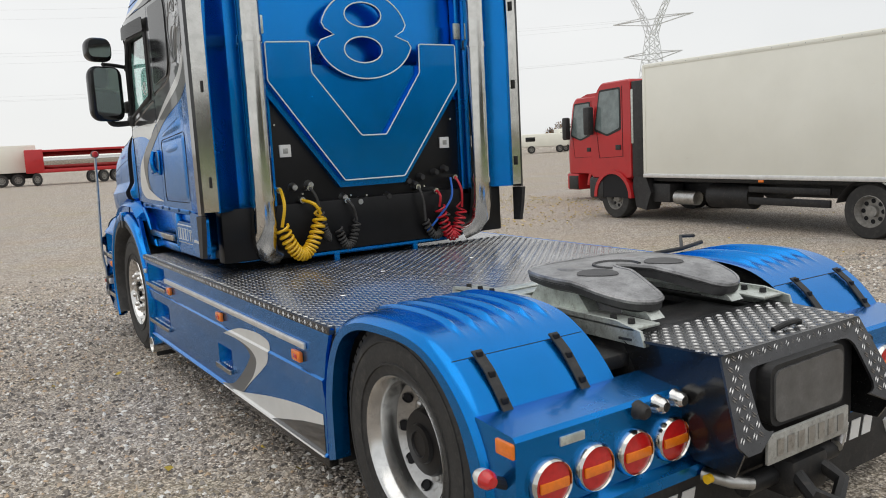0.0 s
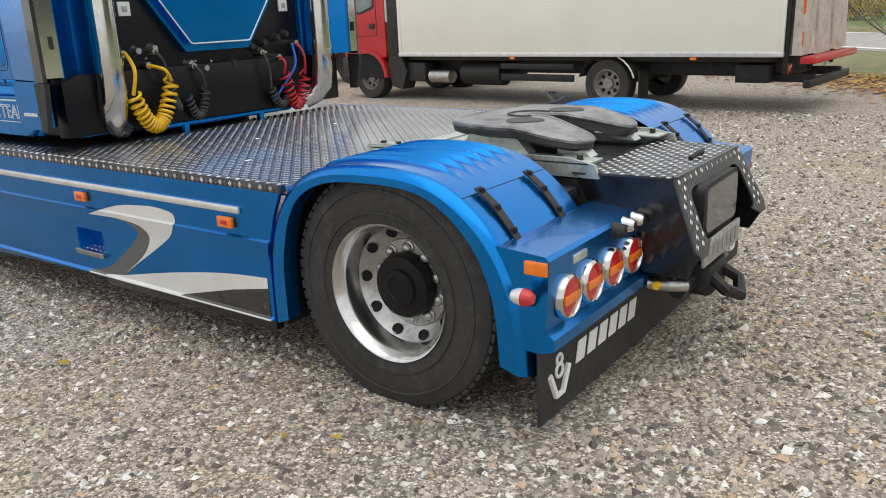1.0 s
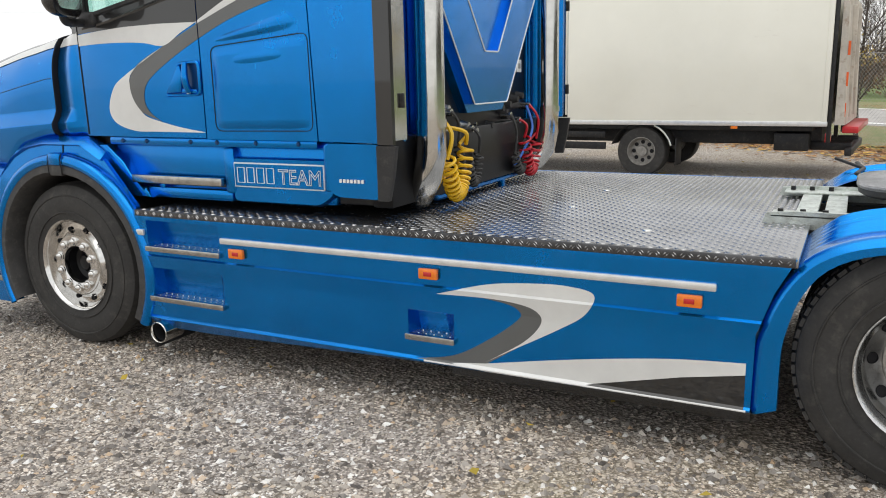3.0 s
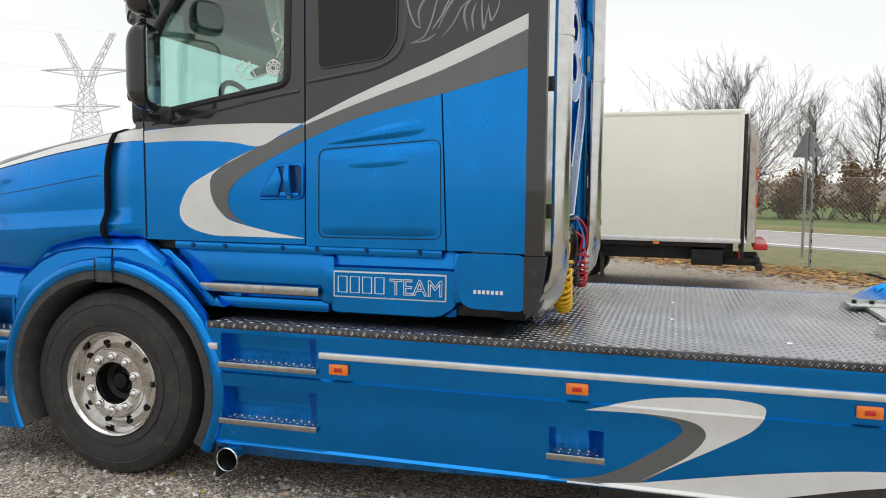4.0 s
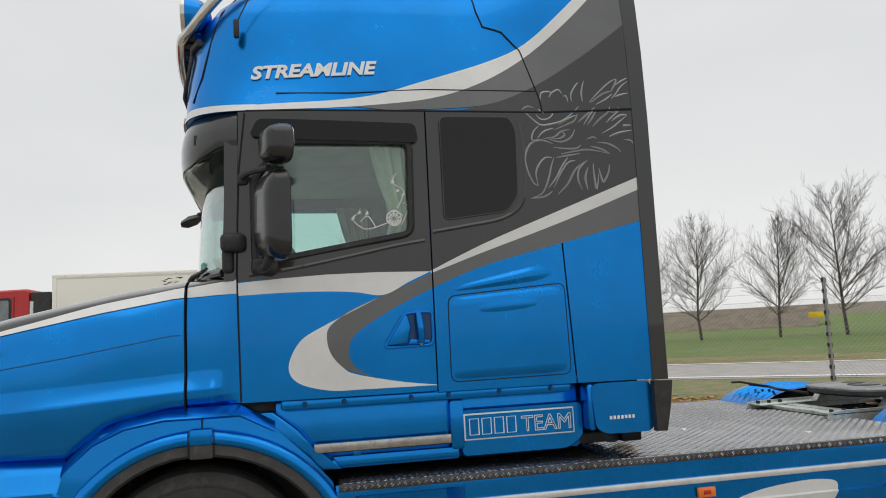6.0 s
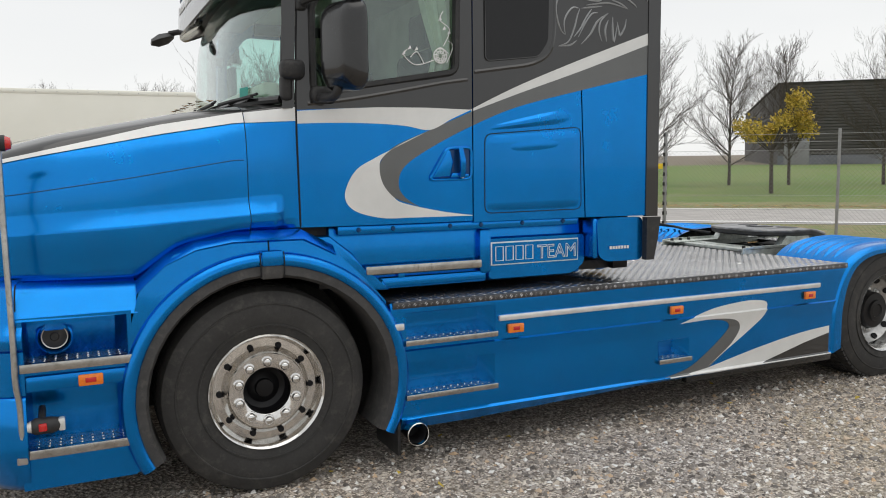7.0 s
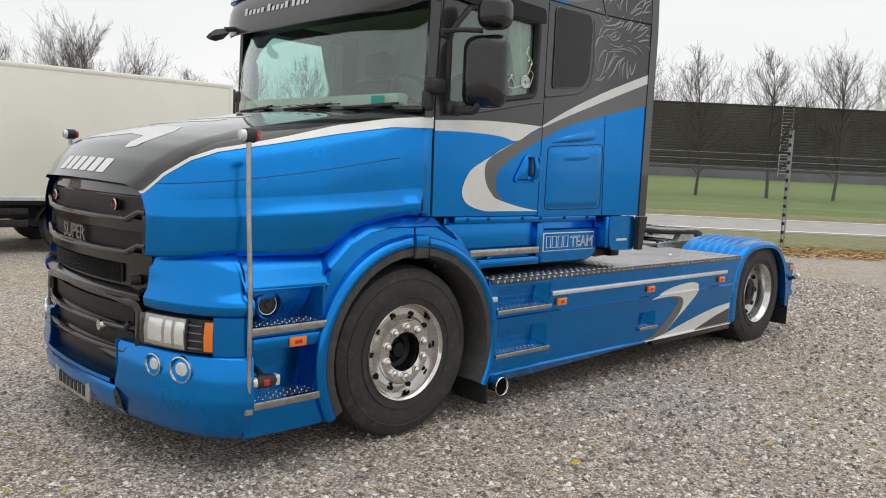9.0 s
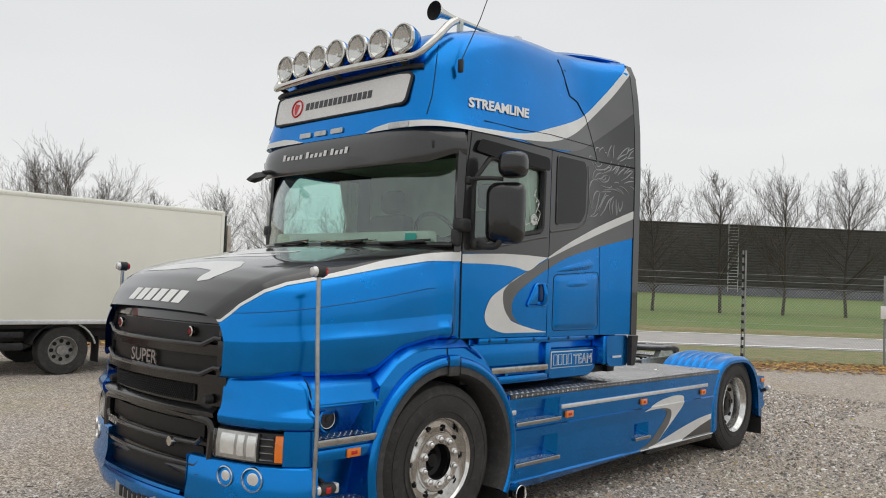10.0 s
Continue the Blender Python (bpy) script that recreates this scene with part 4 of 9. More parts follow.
def bonnet_at(y, v, off=0.0):
    """v runs 0 at the lower left edge, 1 at the left shoulder, 2 at the crown."""
    w, zt, zb = bon_w(y), bon_top(y), bon_low(y)
    if v <= 1:
        z = zb + (zt - 0.03 - zb) * v
        d = z - ridge_z(y)
        end = ease((y - 4.692) / 0.07) * lerp(y, (5.6, 6.30), (1.0, 0.35))
        bulge = 0.044 * end * (min(1.0, max(0.0, 1 - d / 0.085)) ** 1.35 if d > 0 else 1 - 0.75 * ease(-d / 0.30))
        lean = lerp(y, (4.63, 5.1), (0.35, 1.0)) * 0.100 * max(0.0, (v - 0.42) / 0.58) ** 3.6
        tuck = lerp(v, (0.0, 0.03, 0.08), (0.045, 0.012, 0.0))
        half = w - lean * w - tuck + bulge - 0.012
        if y < 4.88:
            half -= 0.036 * ease((y - 4.69) / 0.18)
            k = ease((4.72 - y) / 0.10)
            half += k * (cab_w(y, z) - 0.003 - half)
        return Vector((-(half + off), y, z))
    t = v - 1
    x = (w * (1 - 0.100 * lerp(y, (4.63, 5.1), (0.35, 1.0))) - 0.010) * (1 - t)
    if y < 4.88:
        x = -bonnet_at(y, 1.0).x * (1 - t)
    z = zt - 0.03 + 0.022 * min(1, t / 0.10) + lerp(y, (5.9, 6.295), (0.042, 0.015)) * (1 - (1 - t) ** 2)
    ahead = 0.085 * max(0.0, 1 - (x / 0.82) ** 2.2) * lerp(y, (5.5, 6.295), (0.0, 1.0)) ** 2
    return Vector((-x, y + ahead + off * lerp(y, (6.0, 6.2), (0.0, 0.8)), z + off))


def patch(y0, y1, ny, off):
    """The bonnet's whole skin between two stations, left and right."""
    rows = []
    for k in range(ny + 1):
        y = y0 + (y1 - y0) * (1 - (1 - k / ny) ** (1.7 if y1 > 5 else 1.0))
        crest = (ridge_z(y) - bon_low(y)) / (bon_top(y) - 0.03 - bon_low(y))
        side_v = [crest * j / 34 for j in range(34)] + [crest + (1 - crest) * j / 60 for j in range(60)]
        row = [bonnet_at(y, v, off) for v in (*side_v, *(1 + j / 30 for j in range(31)))]
        rows.append(row + [Vector((-p.x, p.y, p.z)) for p in row[-2::-1]])
    return loft(rows, closed=False, cap=False)


def bon_skin(x, y, off):
    """The bonnet's top at a distance x from its middle."""
    w1 = bon_w(y) * (1 - 0.100 * lerp(y, (4.63, 5.1), (0.35, 1.0))) - 0.010
    p = bonnet_at(y, 1 + max(0.0, 1 - abs(x) / w1), off)
    return Vector((-p.x if x > 0 else p.x, p.y, p.z))


bon = part("bonnet", patch(4.885, 6.295, 44, 0.0), BLUE, truck, "blue bonnet with a black painted top", 55)
part("bonnet_panel", patch(4.617, 4.873, 40, 0.0), BLUE, bon)
# Near-black flange: blue paint in shade, with the shade put into the colour.
part("gap_seal", loft([[bonnet_at(4.885, 1.3 * k / 30, o) + Vector((0, d, 0)) for k in range(31)] for o, d in ((0.0, 0.0), (-0.004, -0.004), (-0.066, -0.004), (-0.066, -0.014), (-0.038, -0.014))], closed=False, cap=False), SEAM, bon)


STRIPE_Y = (4.63, 4.92, 5.3, 5.6, 5.86, 6.0, 6.12, 6.22, 6.29)


def stripe_edges(y):
    """Lower and upper edge of the white line, as v."""
    h0, h1 = bon_low(y), bon_top(y) - 0.03
    lo = lerp(y, STRIPE_Y, (1.905, 1.894, 1.832, 1.774, 1.724, 1.694, 1.643, 1.560, 1.459))
    hi = lerp(y, STRIPE_Y, (1.975, 1.944, 1.878, 1.803, 1.742, 1.711, 1.659, 1.574, 1.471))
    return (lo - h0) / (h1 - h0), min(0.995, (hi - h0) / (h1 - h0))


for ya, yb, lift_ in ((4.617, 4.873, 0.003), (4.885, 6.297, 0.004)):
    ys = [ya + (yb - ya) * (1 - (1 - k / 40) ** 1.7) for k in range(41)]
    rows = [[bonnet_at(y, v, lift_) for v in (stripe_edges(y)[1], 0.5 + 0.5 * stripe_edges(y)[1], 1.0, *[1 + k / 30 for k in range(1, 31)])] for y in ys]
    rows = [r + [Vector((-p.x, p.y, p.z)) for p in r[-2::-1]] for r in rows]
    part("black_band", loft(rows, closed=False, cap=False), BLACKP, bon, "black painted bonnet top", 55)
    for sgn in (1, -1):
        rows = []
        for y in ys:
            v0, v1 = stripe_edges(y)
            rows.append([Vector((sgn * p.x, p.y, p.z)) for p in (bonnet_at(y, v0 + (v1 + 0.002 - v0) * j / 8, lift_ + 0.001) for j in range(9))])
        part("white_stripe", loft(rows, closed=False, cap=False), WHITEP, bon)
swage_y = [4.90 + 1.35 * k / 40 for k in range(41)]
# The crease's shade, drawn as a thin dark blue line.
part("swage_line", tube([bonnet_at(y, (lerp(y, (4.945, 5.44, 5.917, 6.25), (1.705, 1.622, 1.553, 1.515)) - bon_low(y)) / (bon_top(y) - 0.03 - bon_low(y)), 0.0) for y in swage_y], 0.0030, 6), BLUED, bon, "crease line with its shade painted dark")
part("cab_mount", block(-1.10, 1.10, 4.42, 4.90, 1.10, 1.37, 0.02), CHASSIS, truck)
# plain light shapes on the bonnet top in place of the painted motif
for pts in ([(0.712, 6.058), (0.36, 5.954), (0.008, 5.885), (-0.344, 5.862), (-0.476, 5.977), (-0.432, 6.138), (-0.3, 6.16), (-0.278, 6.046), (-0.025, 6.023), (0.305, 6.058)], [(0.415, 5.678), (-0.278, 5.54), (-0.3, 5.655), (0.36, 5.793)], [(0.25, 5.494), (-0.3, 5.379), (-0.311, 5.471), (0.228, 5.586)]):
    part("painted_shape", sheet(rounded(pts, 0.03), lambda x, y: bon_skin(x, y, 0.006), 0.001, step=0.05, out=(0, 0, 1)), WHITEP, bon)
# leaves lodged at the foot of the screen
leaf_rng = random.Random(5)
leaf = worn("fallen_leaf", (0.38, 0.20, 0.05), 0.7, 0, 0, 0.3)
bml = bmesh.new()
for k in range(26):
    x, y = leaf_rng.uniform(-0.65, 0.1), leaf_rng.uniform(4.93, 5.08)
    z = bon_top(y) + 0.065
    a = leaf_rng.uniform(0, 6.28)
    r = leaf_rng.uniform(0.018, 0.035)
    q = [bml.verts.new((x + r * math.cos(a + d), y + r * 0.7 * math.sin(a + d), z + leaf_rng.uniform(0, 0.012))) for d in (0, 1.3, 3.1, 4.4)]
    bml.faces.new(q)
tagged(part("bonnet_leaves", bml, leaf), "fallen brown leaves lying at the foot of the windscreen", "leaves", kind="stuff")


# ---- wheels ----
def wheel(cx, cy, hand, deep):
    """A tyre with a ten-hole disc wheel. deep: the dished rear wheel."""
    zc = 0.505 if deep else 0.513
    w = part("wheel", revolve([(hand * 0.30, 0.30), (hand * 0.02, 0.300), (hand * 0.005, 0.307), (hand * -0.006, 0.303), (hand * 0.004, 0.290), (hand * 0.02, 0.285), *([(hand * 0.035, 0.272), (hand * 0.05, 0.268), (hand * 0.12, 0.258)] if deep else [(hand * 0.05, 0.275), (hand * 0.062, 0.268)])], (cx, cy, zc), "x", 56), ALU if deep else WHEELP, truck, "dull machined aluminium wheel" if deep else "mirror-polished aluminium wheel")
    grow = 0.0 if deep else 0.016
    prof = []
    for s, r in ((0.30, 0.300), (0.31, 0.36), (0.305, 0.46), (0.285, zc), (0.25, 0.523), (0.06, 0.523), (0.018, 0.507), (-0.006, 0.465), (-0.012, 0.40), (-0.004, 0.335), (0.006, 0.303)):
        prof.append((hand * s, r + grow * min(1.0, max(0.0, (r - 0.30) / 0.12))))
    t = part("tyre", revolve(prof, (cx, cy, zc), "x", 72), TYRE, w, "worn black truck tyre", 30)
    for v in t.data.vertices:
        if v.co.z < 0.012 + lie(cx, cy):
            v.co.z = 0.004 + lie(cx, cy)
    # tread blocks round the shoulder
    bm = bmesh.new()
    n = 64
    for k in range(n):
        a = 2 * math.pi * k / n
        for s0, s1, da in ((0.022, 0.085, 0.0), (0.10, 0.155, 0.04), (0.17, 0.22, 0.0), (0.235, 0.285, 0.04)):
            if s0 < 0.05 and not deep:
                continue
            ring_p = []
            for rr in (0.510 + grow, grow + ((0.531 if deep else 0.5252) if s0 > 0.05 else 0.5255)):
                for s, d in ((s0, -0.036), (s1, -0.036), (s1, 0.036), (s0, 0.036)):
                    aa = a + da + d
                    z = max(0.003 + lie(cx, cy), zc + rr * math.sin(aa))
                    ring_p.append(bm.verts.new((cx + hand * s, cy + rr * math.cos(aa), z)))
            b, c = ring_p[:4], ring_p[4:]
            bm.faces.new(c)
            for i in range(4):
                bm.faces.new((b[i], b[(i + 1) % 4], c[(i + 1) % 4], c[i]))
    tagged(part("tread", bm, TYRE, t, "", 0), kind="stuff")
    # side wall ribs
    for r in (0.345, 0.44 + grow * 0.9):
        part("sidewall_rib", revolve([(hand * (-0.004 if r < 0.4 else -0.008), r), (hand * -0.013, r + 0.003), (hand * -0.013, r + 0.009), (hand * (-0.004 if r < 0.4 else -0.004), r + 0.012)], (cx, cy, zc), "x", 56), TYRE, t)
    disc = 0.205 if deep else 0.055
    if deep:
        face = [(hand * 0.12, 0.258), (hand * 0.135, 0.245), (hand * 0.165, 0.215), (hand * 0.172, 0.200), (hand * 0.165, 0.194), (hand * 0.163, 0.140), (hand * 0.20, 0.138)]
    else:
        face = [(hand * 0.060, 0.270), (hand * 0.058, 0.230), (hand * 0.040, 0.213), (hand * 0.026, 0.206), (hand * 0.030, 0.203), (hand * 0.013, 0.196), (hand * 0.012, 0.132), (hand * 0.018, 0.124), (hand * 0.085, 0.120)]
    part("wheel_disc", revolve(face, (cx, cy, zc), "x", 56), WHEELD if deep else WHEELP, w)
    hub = [(hand * 0.20, 0.143), (hand * 0.11, 0.143), (hand * 0.095, 0.134), (hand * 0.09, 0.085), (hand * 0.075, 0.08), (hand * 0.072, 0.055), (hand * 0.08, 0.05), (hand * 0.08, 0.0)]
    if not deep:
        hub = [(hand * 0.05, 0.121), (hand * 0.10, 0.112), (hand * 0.115, 0.085), (hand * 0.095, 0.05), (hand * 0.075, 0.045), (hand * 0.07, 0.0)]
    part("hub", revolve(hub, (cx, cy, zc), "x", 32), BOARDK, w, "dark hub")
    for k in range(10):
        a = 2 * math.pi * (k + 0.5) / 10
        rn = 0.162 if deep else 0.155
        p = (cx + hand * (disc - 0.042), cy + rn * math.cos(a), zc + rn * math.sin(a))
        part("wheel_nut", revolve([(0.0, 0.031), (-hand * 0.005, 0.030), (-hand * 0.008, 0.0235), (-hand * 0.020, 0.022), (-hand * 0.028, 0.014), (-hand * 0.030, 0.0)], p, "x", 10), WHEELD if deep else WHEELP, w)
        a2 = 2 * math.pi * k / 10
        rh, rr, dep = (0.236, 0.026, 0.146) if deep else (0.238, 0.0165, 0.058)
        q = Vector((cx + hand * dep, cy + rh * math.cos(a2), zc + rh * math.sin(a2)))
        bm = revolve([(0.012, rr * 0.9), (0.005, rr), (0.0045, 0.0)], (0, 0, 0), "z", 14)
        slope = Vector((-hand * 0.8, -0.6 * math.cos(a2), -0.6 * math.sin(a2))) if deep else Vector((-hand, 0, 0))
        bmesh.ops.transform(bm, matrix=Matrix.Translation(q) @ slope.to_track_quat("Z", "Y").to_matrix().to_4x4(), verts=bm.verts)
        # A flat near-black disc stands for the shaded hole.
        part("hand_hole", bm, SEAM, w)
    return w


for h in (1, -1):
    wheel(-h * 1.238, 4.826, h, False)
    wheel(-h * 1.250, 0.0, h, True)
    part("inner_wheel", revolve([(0.0, 0.2), (0.0, 0.34), (0.0, 0.50), (0.03, 0.525), (0.25, 0.525), (0.28, 0.48), (0.28, 0.2)], (-h * 0.90 - 0.14, 0, 0.505), "x", 48), TYRE, truck)
part("axle", tube([(-1.1, 0, 0.505), (1.1, 0, 0.505)], 0.10, 16), CHASSIS, truck)
part("axle", tube([(-1.1, 4.826, 0.505), (1.1, 4.826, 0.505)], 0.07, 16), CHASSIS, truck)

# ---- chassis ----
for h in (-1, 1):
    part("frame_rail", block(h * 0.43 - 0.04, h * 0.43 + 0.04, -0.55, 6.0, 0.62, 0.89, 0.008), CHASSIS, truck)
for y in (-0.75, -0.1, 0.45, 1.3, 2.6):
    part("cross_member", block(-0.4, 0.4, y - 0.05, y + 0.05, 0.66, 0.86, 0.008), CHASSIS, truck)
part("engine_underside", block(-0.7, 0.7, 3.0, 5.9, 0.35, 1.0, 0.05), CHASSIS, truck)

# ---- side skirt with steps ----
FOLDS = (0.20, 0.25, 0.264, 0.271, 0.281, 0.56, 0.635, 0.652, 0.661, 0.72, 0.87, 0.905, 0.925)


def skirt_x(y, z):
    return lerp(z, FOLDS, (1.255, 1.288, 1.300, 1.300, 1.288, 1.288, 1.300, 1.304, 1.292, 1.293, 1.297, 1.299, 1.292))


def skirt(off=0.0, hand=-1):
    return lambda y, z: Vector((hand * (skirt_x(y, z) + off), y, z))


STEPS = [(3.51, 4.07, 0.695, 0.868), (3.51, 4.07, 0.388, 0.580), (2.035, 2.292, 0.382, 0.523)]
outer = [(0.665, 0.265), (2.35, 0.25), (3.65, 0.20), (4.10, 0.20), (4.135, 0.60), (4.165, 0.925), (0.525, 0.925), (0.60, 0.78), (0.66, 0.60)]
holes = [[(a, c), (b, c), (b, d), (a, d)] for a, b, c, d in STEPS]
skirt_l = part("side_skirt", sheet(outer, skirt(), 0.02, holes, 0.3, folds=FOLDS), BLUE, truck, "blue side skirt with step recesses and chrome strip", 30)
part("side_skirt", sheet(outer, skirt(0, 1), 0.02, (), 0.12, out=(1, 0, 0)), BLUE, truck, "blue side skirt")
for a, b, c, d in STEPS:
    bm = bmesh.new()
    x0, x1 = -1.29, -1.19
    v = [bm.verts.new(p) for p in ((x0, a, c), (x0, b, c), (x0, b, d), (x0, a, d), (x1, a + 0.07, c), (x1, b - 0.02, c), (x1 - 0.03, b - 0.02, d - 0.02), (x1 - 0.03, a + 0.08, d - 0.02))]
    for q in ((4, 5, 6, 7), (0, 1, 5, 4), (1, 2, 6, 5), (2, 3, 7, 6), (3, 0, 4, 7)):
        bm.faces.new([v[i] for i in q])
    rec = part("step_recess", bm, BLUE, skirt_l)
    part("step_edge", block(-1.315, -1.285, a - 0.01, b + 0.01, c - 0.012, c + 0.020, 0.004), STEPALU, rec, "aluminium step edge")
    part("step_tread", block(-1.29, -1.19, a + 0.005, b - 0.005, c + 0.002, c + 0.014, 0.0), PLATEALU, rec)
    bm = bmesh.new()
    for k in range(int((b - a) / 0.045)):
        for j in range(2):
            revolve([(0.006, 0.0), (0.006, 0.004), (0.0, 0.007)], (-1.27 + 0.05 * j, a + 0.03 + 0.045 * k, c + 0.013), "z", 8, bm)
    tagged(part("tread_studs", bm, ALU, rec), kind="stuff")
part("chrome_strip", block(-1.312, -1.294, 0.818, 3.491, 0.768, 0.803, 0.007), STRIPALU, skirt_l, "bright aluminium strip")
part("strip_end", block(-1.312, -1.294, 4.085, 4.155, 0.775, 0.812, 0.007), STRIPALU, skirt_l)
for y in (3.378, 2.161, 0.924):
    r = part("side_marker", block(-1.316, -1.294, y - 0.052, y + 0.052, 0.692, 0.746, 0.006), ORANGEL, skirt_l, "orange side marker lamp")
    part("marker_core", block(-1.3185, -1.314, y - 0.022, y + 0.022, 0.708, 0.730, 0.002), REDL, r)


def skirt_paint(name, outline, mat, off, label=""):
    part(name, sheet(outline, skirt(off), 0.001, (), 0.3, folds=FOLDS), mat, skirt_l, label, 30)


skirt_paint("white_stripe", spline([(2.12, 0.622), (1.85, 0.695), (1.62, 0.722), (1.45, 0.725), (1.335, 0.697), (1.375, 0.60), (1.507, 0.51), (1.70, 0.40), (1.865, 0.305)], 6) + spline([(1.80, 0.345), (1.66, 0.44), (1.585, 0.53), (1.60, 0.585), (1.68, 0.615), (1.85, 0.628), (2.12, 0.621)], 6), WHITEP, 0.0025, "silver-white swoosh")
skirt_paint("grey_stripe", spline([(1.90, 0.63), (1.70, 0.62), (1.60, 0.59), (1.578, 0.53), (1.66, 0.43), (1.87, 0.29)], 6) + [(2.06, 0.27), (2.31, 0.262)] + spline([(2.31, 0.264), (2.05, 0.31), (1.85, 0.42), (1.70, 0.535), (1.69, 0.58), (1.75, 0.61), (1.90, 0.63)], 6)[:-1], GREYP, 0.002, "grey swoosh")
skirt_paint("white_stripe", spline([(0.69, 0.473), (1.0, 0.448), (1.41, 0.385), (1.87, 0.296)], 5) + [(2.05, 0.275), (1.86, 0.258), (1.41, 0.262), (1.25, 0.30), (0.95, 0.372), (0.69, 0.421)], WHITEP, 0.0032, "silver-white swoosh")
skirt_paint("black_band", [(0.69, 0.421), (0.95, 0.372), (1.25, 0.30), (1.42, 0.262), (0.69, 0.266)], BLACKP, 0.002, "black painted corner")
part("skirt_bead", tube([skirt(0.001)(y, 0.268) for y in (2.2, 2.4, 3.2, 4.08)], 0.005, 6), BLUE, skirt_l)
part("skirt_bead", tube([skirt(0.003)(y, 0.268) for y in (0.68, 1.5, 2.2)], 0.005, 6), WHITEP, skirt_l)
part("skirt_foot", block(-1.29, -1.24, 0.66, 2.05, 0.215, 0.262, 0.004), GLOSSK, skirt_l)
tip = part("side_exhaust", revolve([(0.12, 0.062), (-0.03, 0.066), (-0.035, 0.062), (-0.03, 0.058), (0.02, 0.057)], (-1.30, 4.02, 0.185), "x", 28), CHROME, truck, "polished exhaust tip")
part("exhaust_bore", revolve([(-0.01, 0.0572), (0.10, 0.055), (0.10, 0.0)], (-1.30, 4.02, 0.185), "x", 24), SEAM, tip, "dark inside of the pipe")
part("exhaust_pipe", tube([(-1.2, 4.02, 0.185), (-0.9, 4.03, 0.2), (-0.6, 4.1, 0.4)], 0.055, 12), CHASSIS, truck)

# ---- tread-plate deck ----
deck = part("deck", block(-1.272, 1.272, 0.52, 4.14, 0.885, 0.925, 0.004), PLATEDARK, truck, "aluminium tread-plate deck")


def treads(x0, x1, y0, y1, z, pitch, name, parent, mat, place=None, skip=None, height=0.0032, pairs=False):
    """Raised almond bars, crosswise by turns."""
    verts, faces = [], []
    ny, nx = int((y1 - y0) / pitch), int((x1 - x0) / pitch)
    for j in range(ny):
        for i in range(nx):
            cx, cy = x0 + (i + 0.5) * pitch, y0 + (j + 0.5) * pitch
            if skip and skip(cx, cy):
                continue
            a = math.pi / 4 if (i + j) % 2 else -math.pi / 4
            c, s = math.cos(a), math.sin(a)
            L, W, Hh = pitch * (0.40 if pairs else 0.56), pitch * (0.10 if pairs else 0.17), height
            for side in ((-pitch * 0.16, pitch * 0.16) if pairs else (0.0,)):
                base = len(verts)
                for u, v, w in ((-L, 0, 0), (0, -W, 0), (L, 0, 0), (0, W, 0), (-L * 0.45, 0, Hh), (L * 0.45, 0, Hh)):
                    p = (cx + u * c - (v + side) * s, cy + u * s + (v + side) * c, z + w)
                    verts.append(place(*p) if place else p)
                faces += [tuple(base + k for k in f) for f in ((0, 1, 4), (1, 2, 5), (1, 5, 4), (2, 3, 5), (3, 0, 4), (3, 4, 5))]
    me = bpy.data.meshes.new(name)
    me.from_pydata(verts, [], faces)
    me.materials.append(mat)
    ob = new(name, me)
    ob.parent = parent
    return tagged(ob, kind="stuff")


treads(-1.265, 1.265, 0.535, 2.60, 0.9252, 0.034, "deck_tread", deck, PLATEDARK, height=0.0027)
treads(-1.265, -1.05, 2.60, 4.12, 0.9252, 0.034, "deck_tread", deck, PLATEDARK, height=0.0027)
# Dark base colour stands for the ground mirrored in the bright edge strip.
rim = part("deck_edge", block(-1.304, -1.266, 0.53, 4.15, 0.892, 0.929, 0.003), COVERK, deck, "tread-plate edge strip with a dark ground reflection in its colour")
treads(0.535, 4.14, 0.893, 0.928, 1.3045, 0.034, "edge_tread", rim, PLATEALU, lambda a, b, c: (-c, a, b), pairs=True)
treads(-1.302, -1.266, 0.535, 4.14, 0.9292, 0.034, "edge_tread", rim, PLATEALU, pairs=True)
for x, y in ((-0.35, 1.75), (0.35, 1.75), (-1.0, 3.0), (-0.9, 1.2)):
    part("deck_bolt", revolve([(0.004, 0.0), (0.004, 0.018), (0.0, 0.022)], (x, y, 0.9255), "z", 12), ALU, deck)
part("deck_slot", block(-1.13, -0.98, 2.98, 3.02, 0.924, 0.9265, 0.0), SEAM, deck)

# ---- rear mudguards ----
GUARD = spline([(0.672, 0.25), (0.672, 0.45), (0.655, 0.62), (0.59, 0.80), (0.47, 0.945), (0.28, 1.025), (0.02, 1.048), (-0.20, 1.035), (-0.35, 0.985), (-0.49, 0.885), (-0.60, 0.745), (-0.665, 0.56), (-0.69, 0.30)], 4)


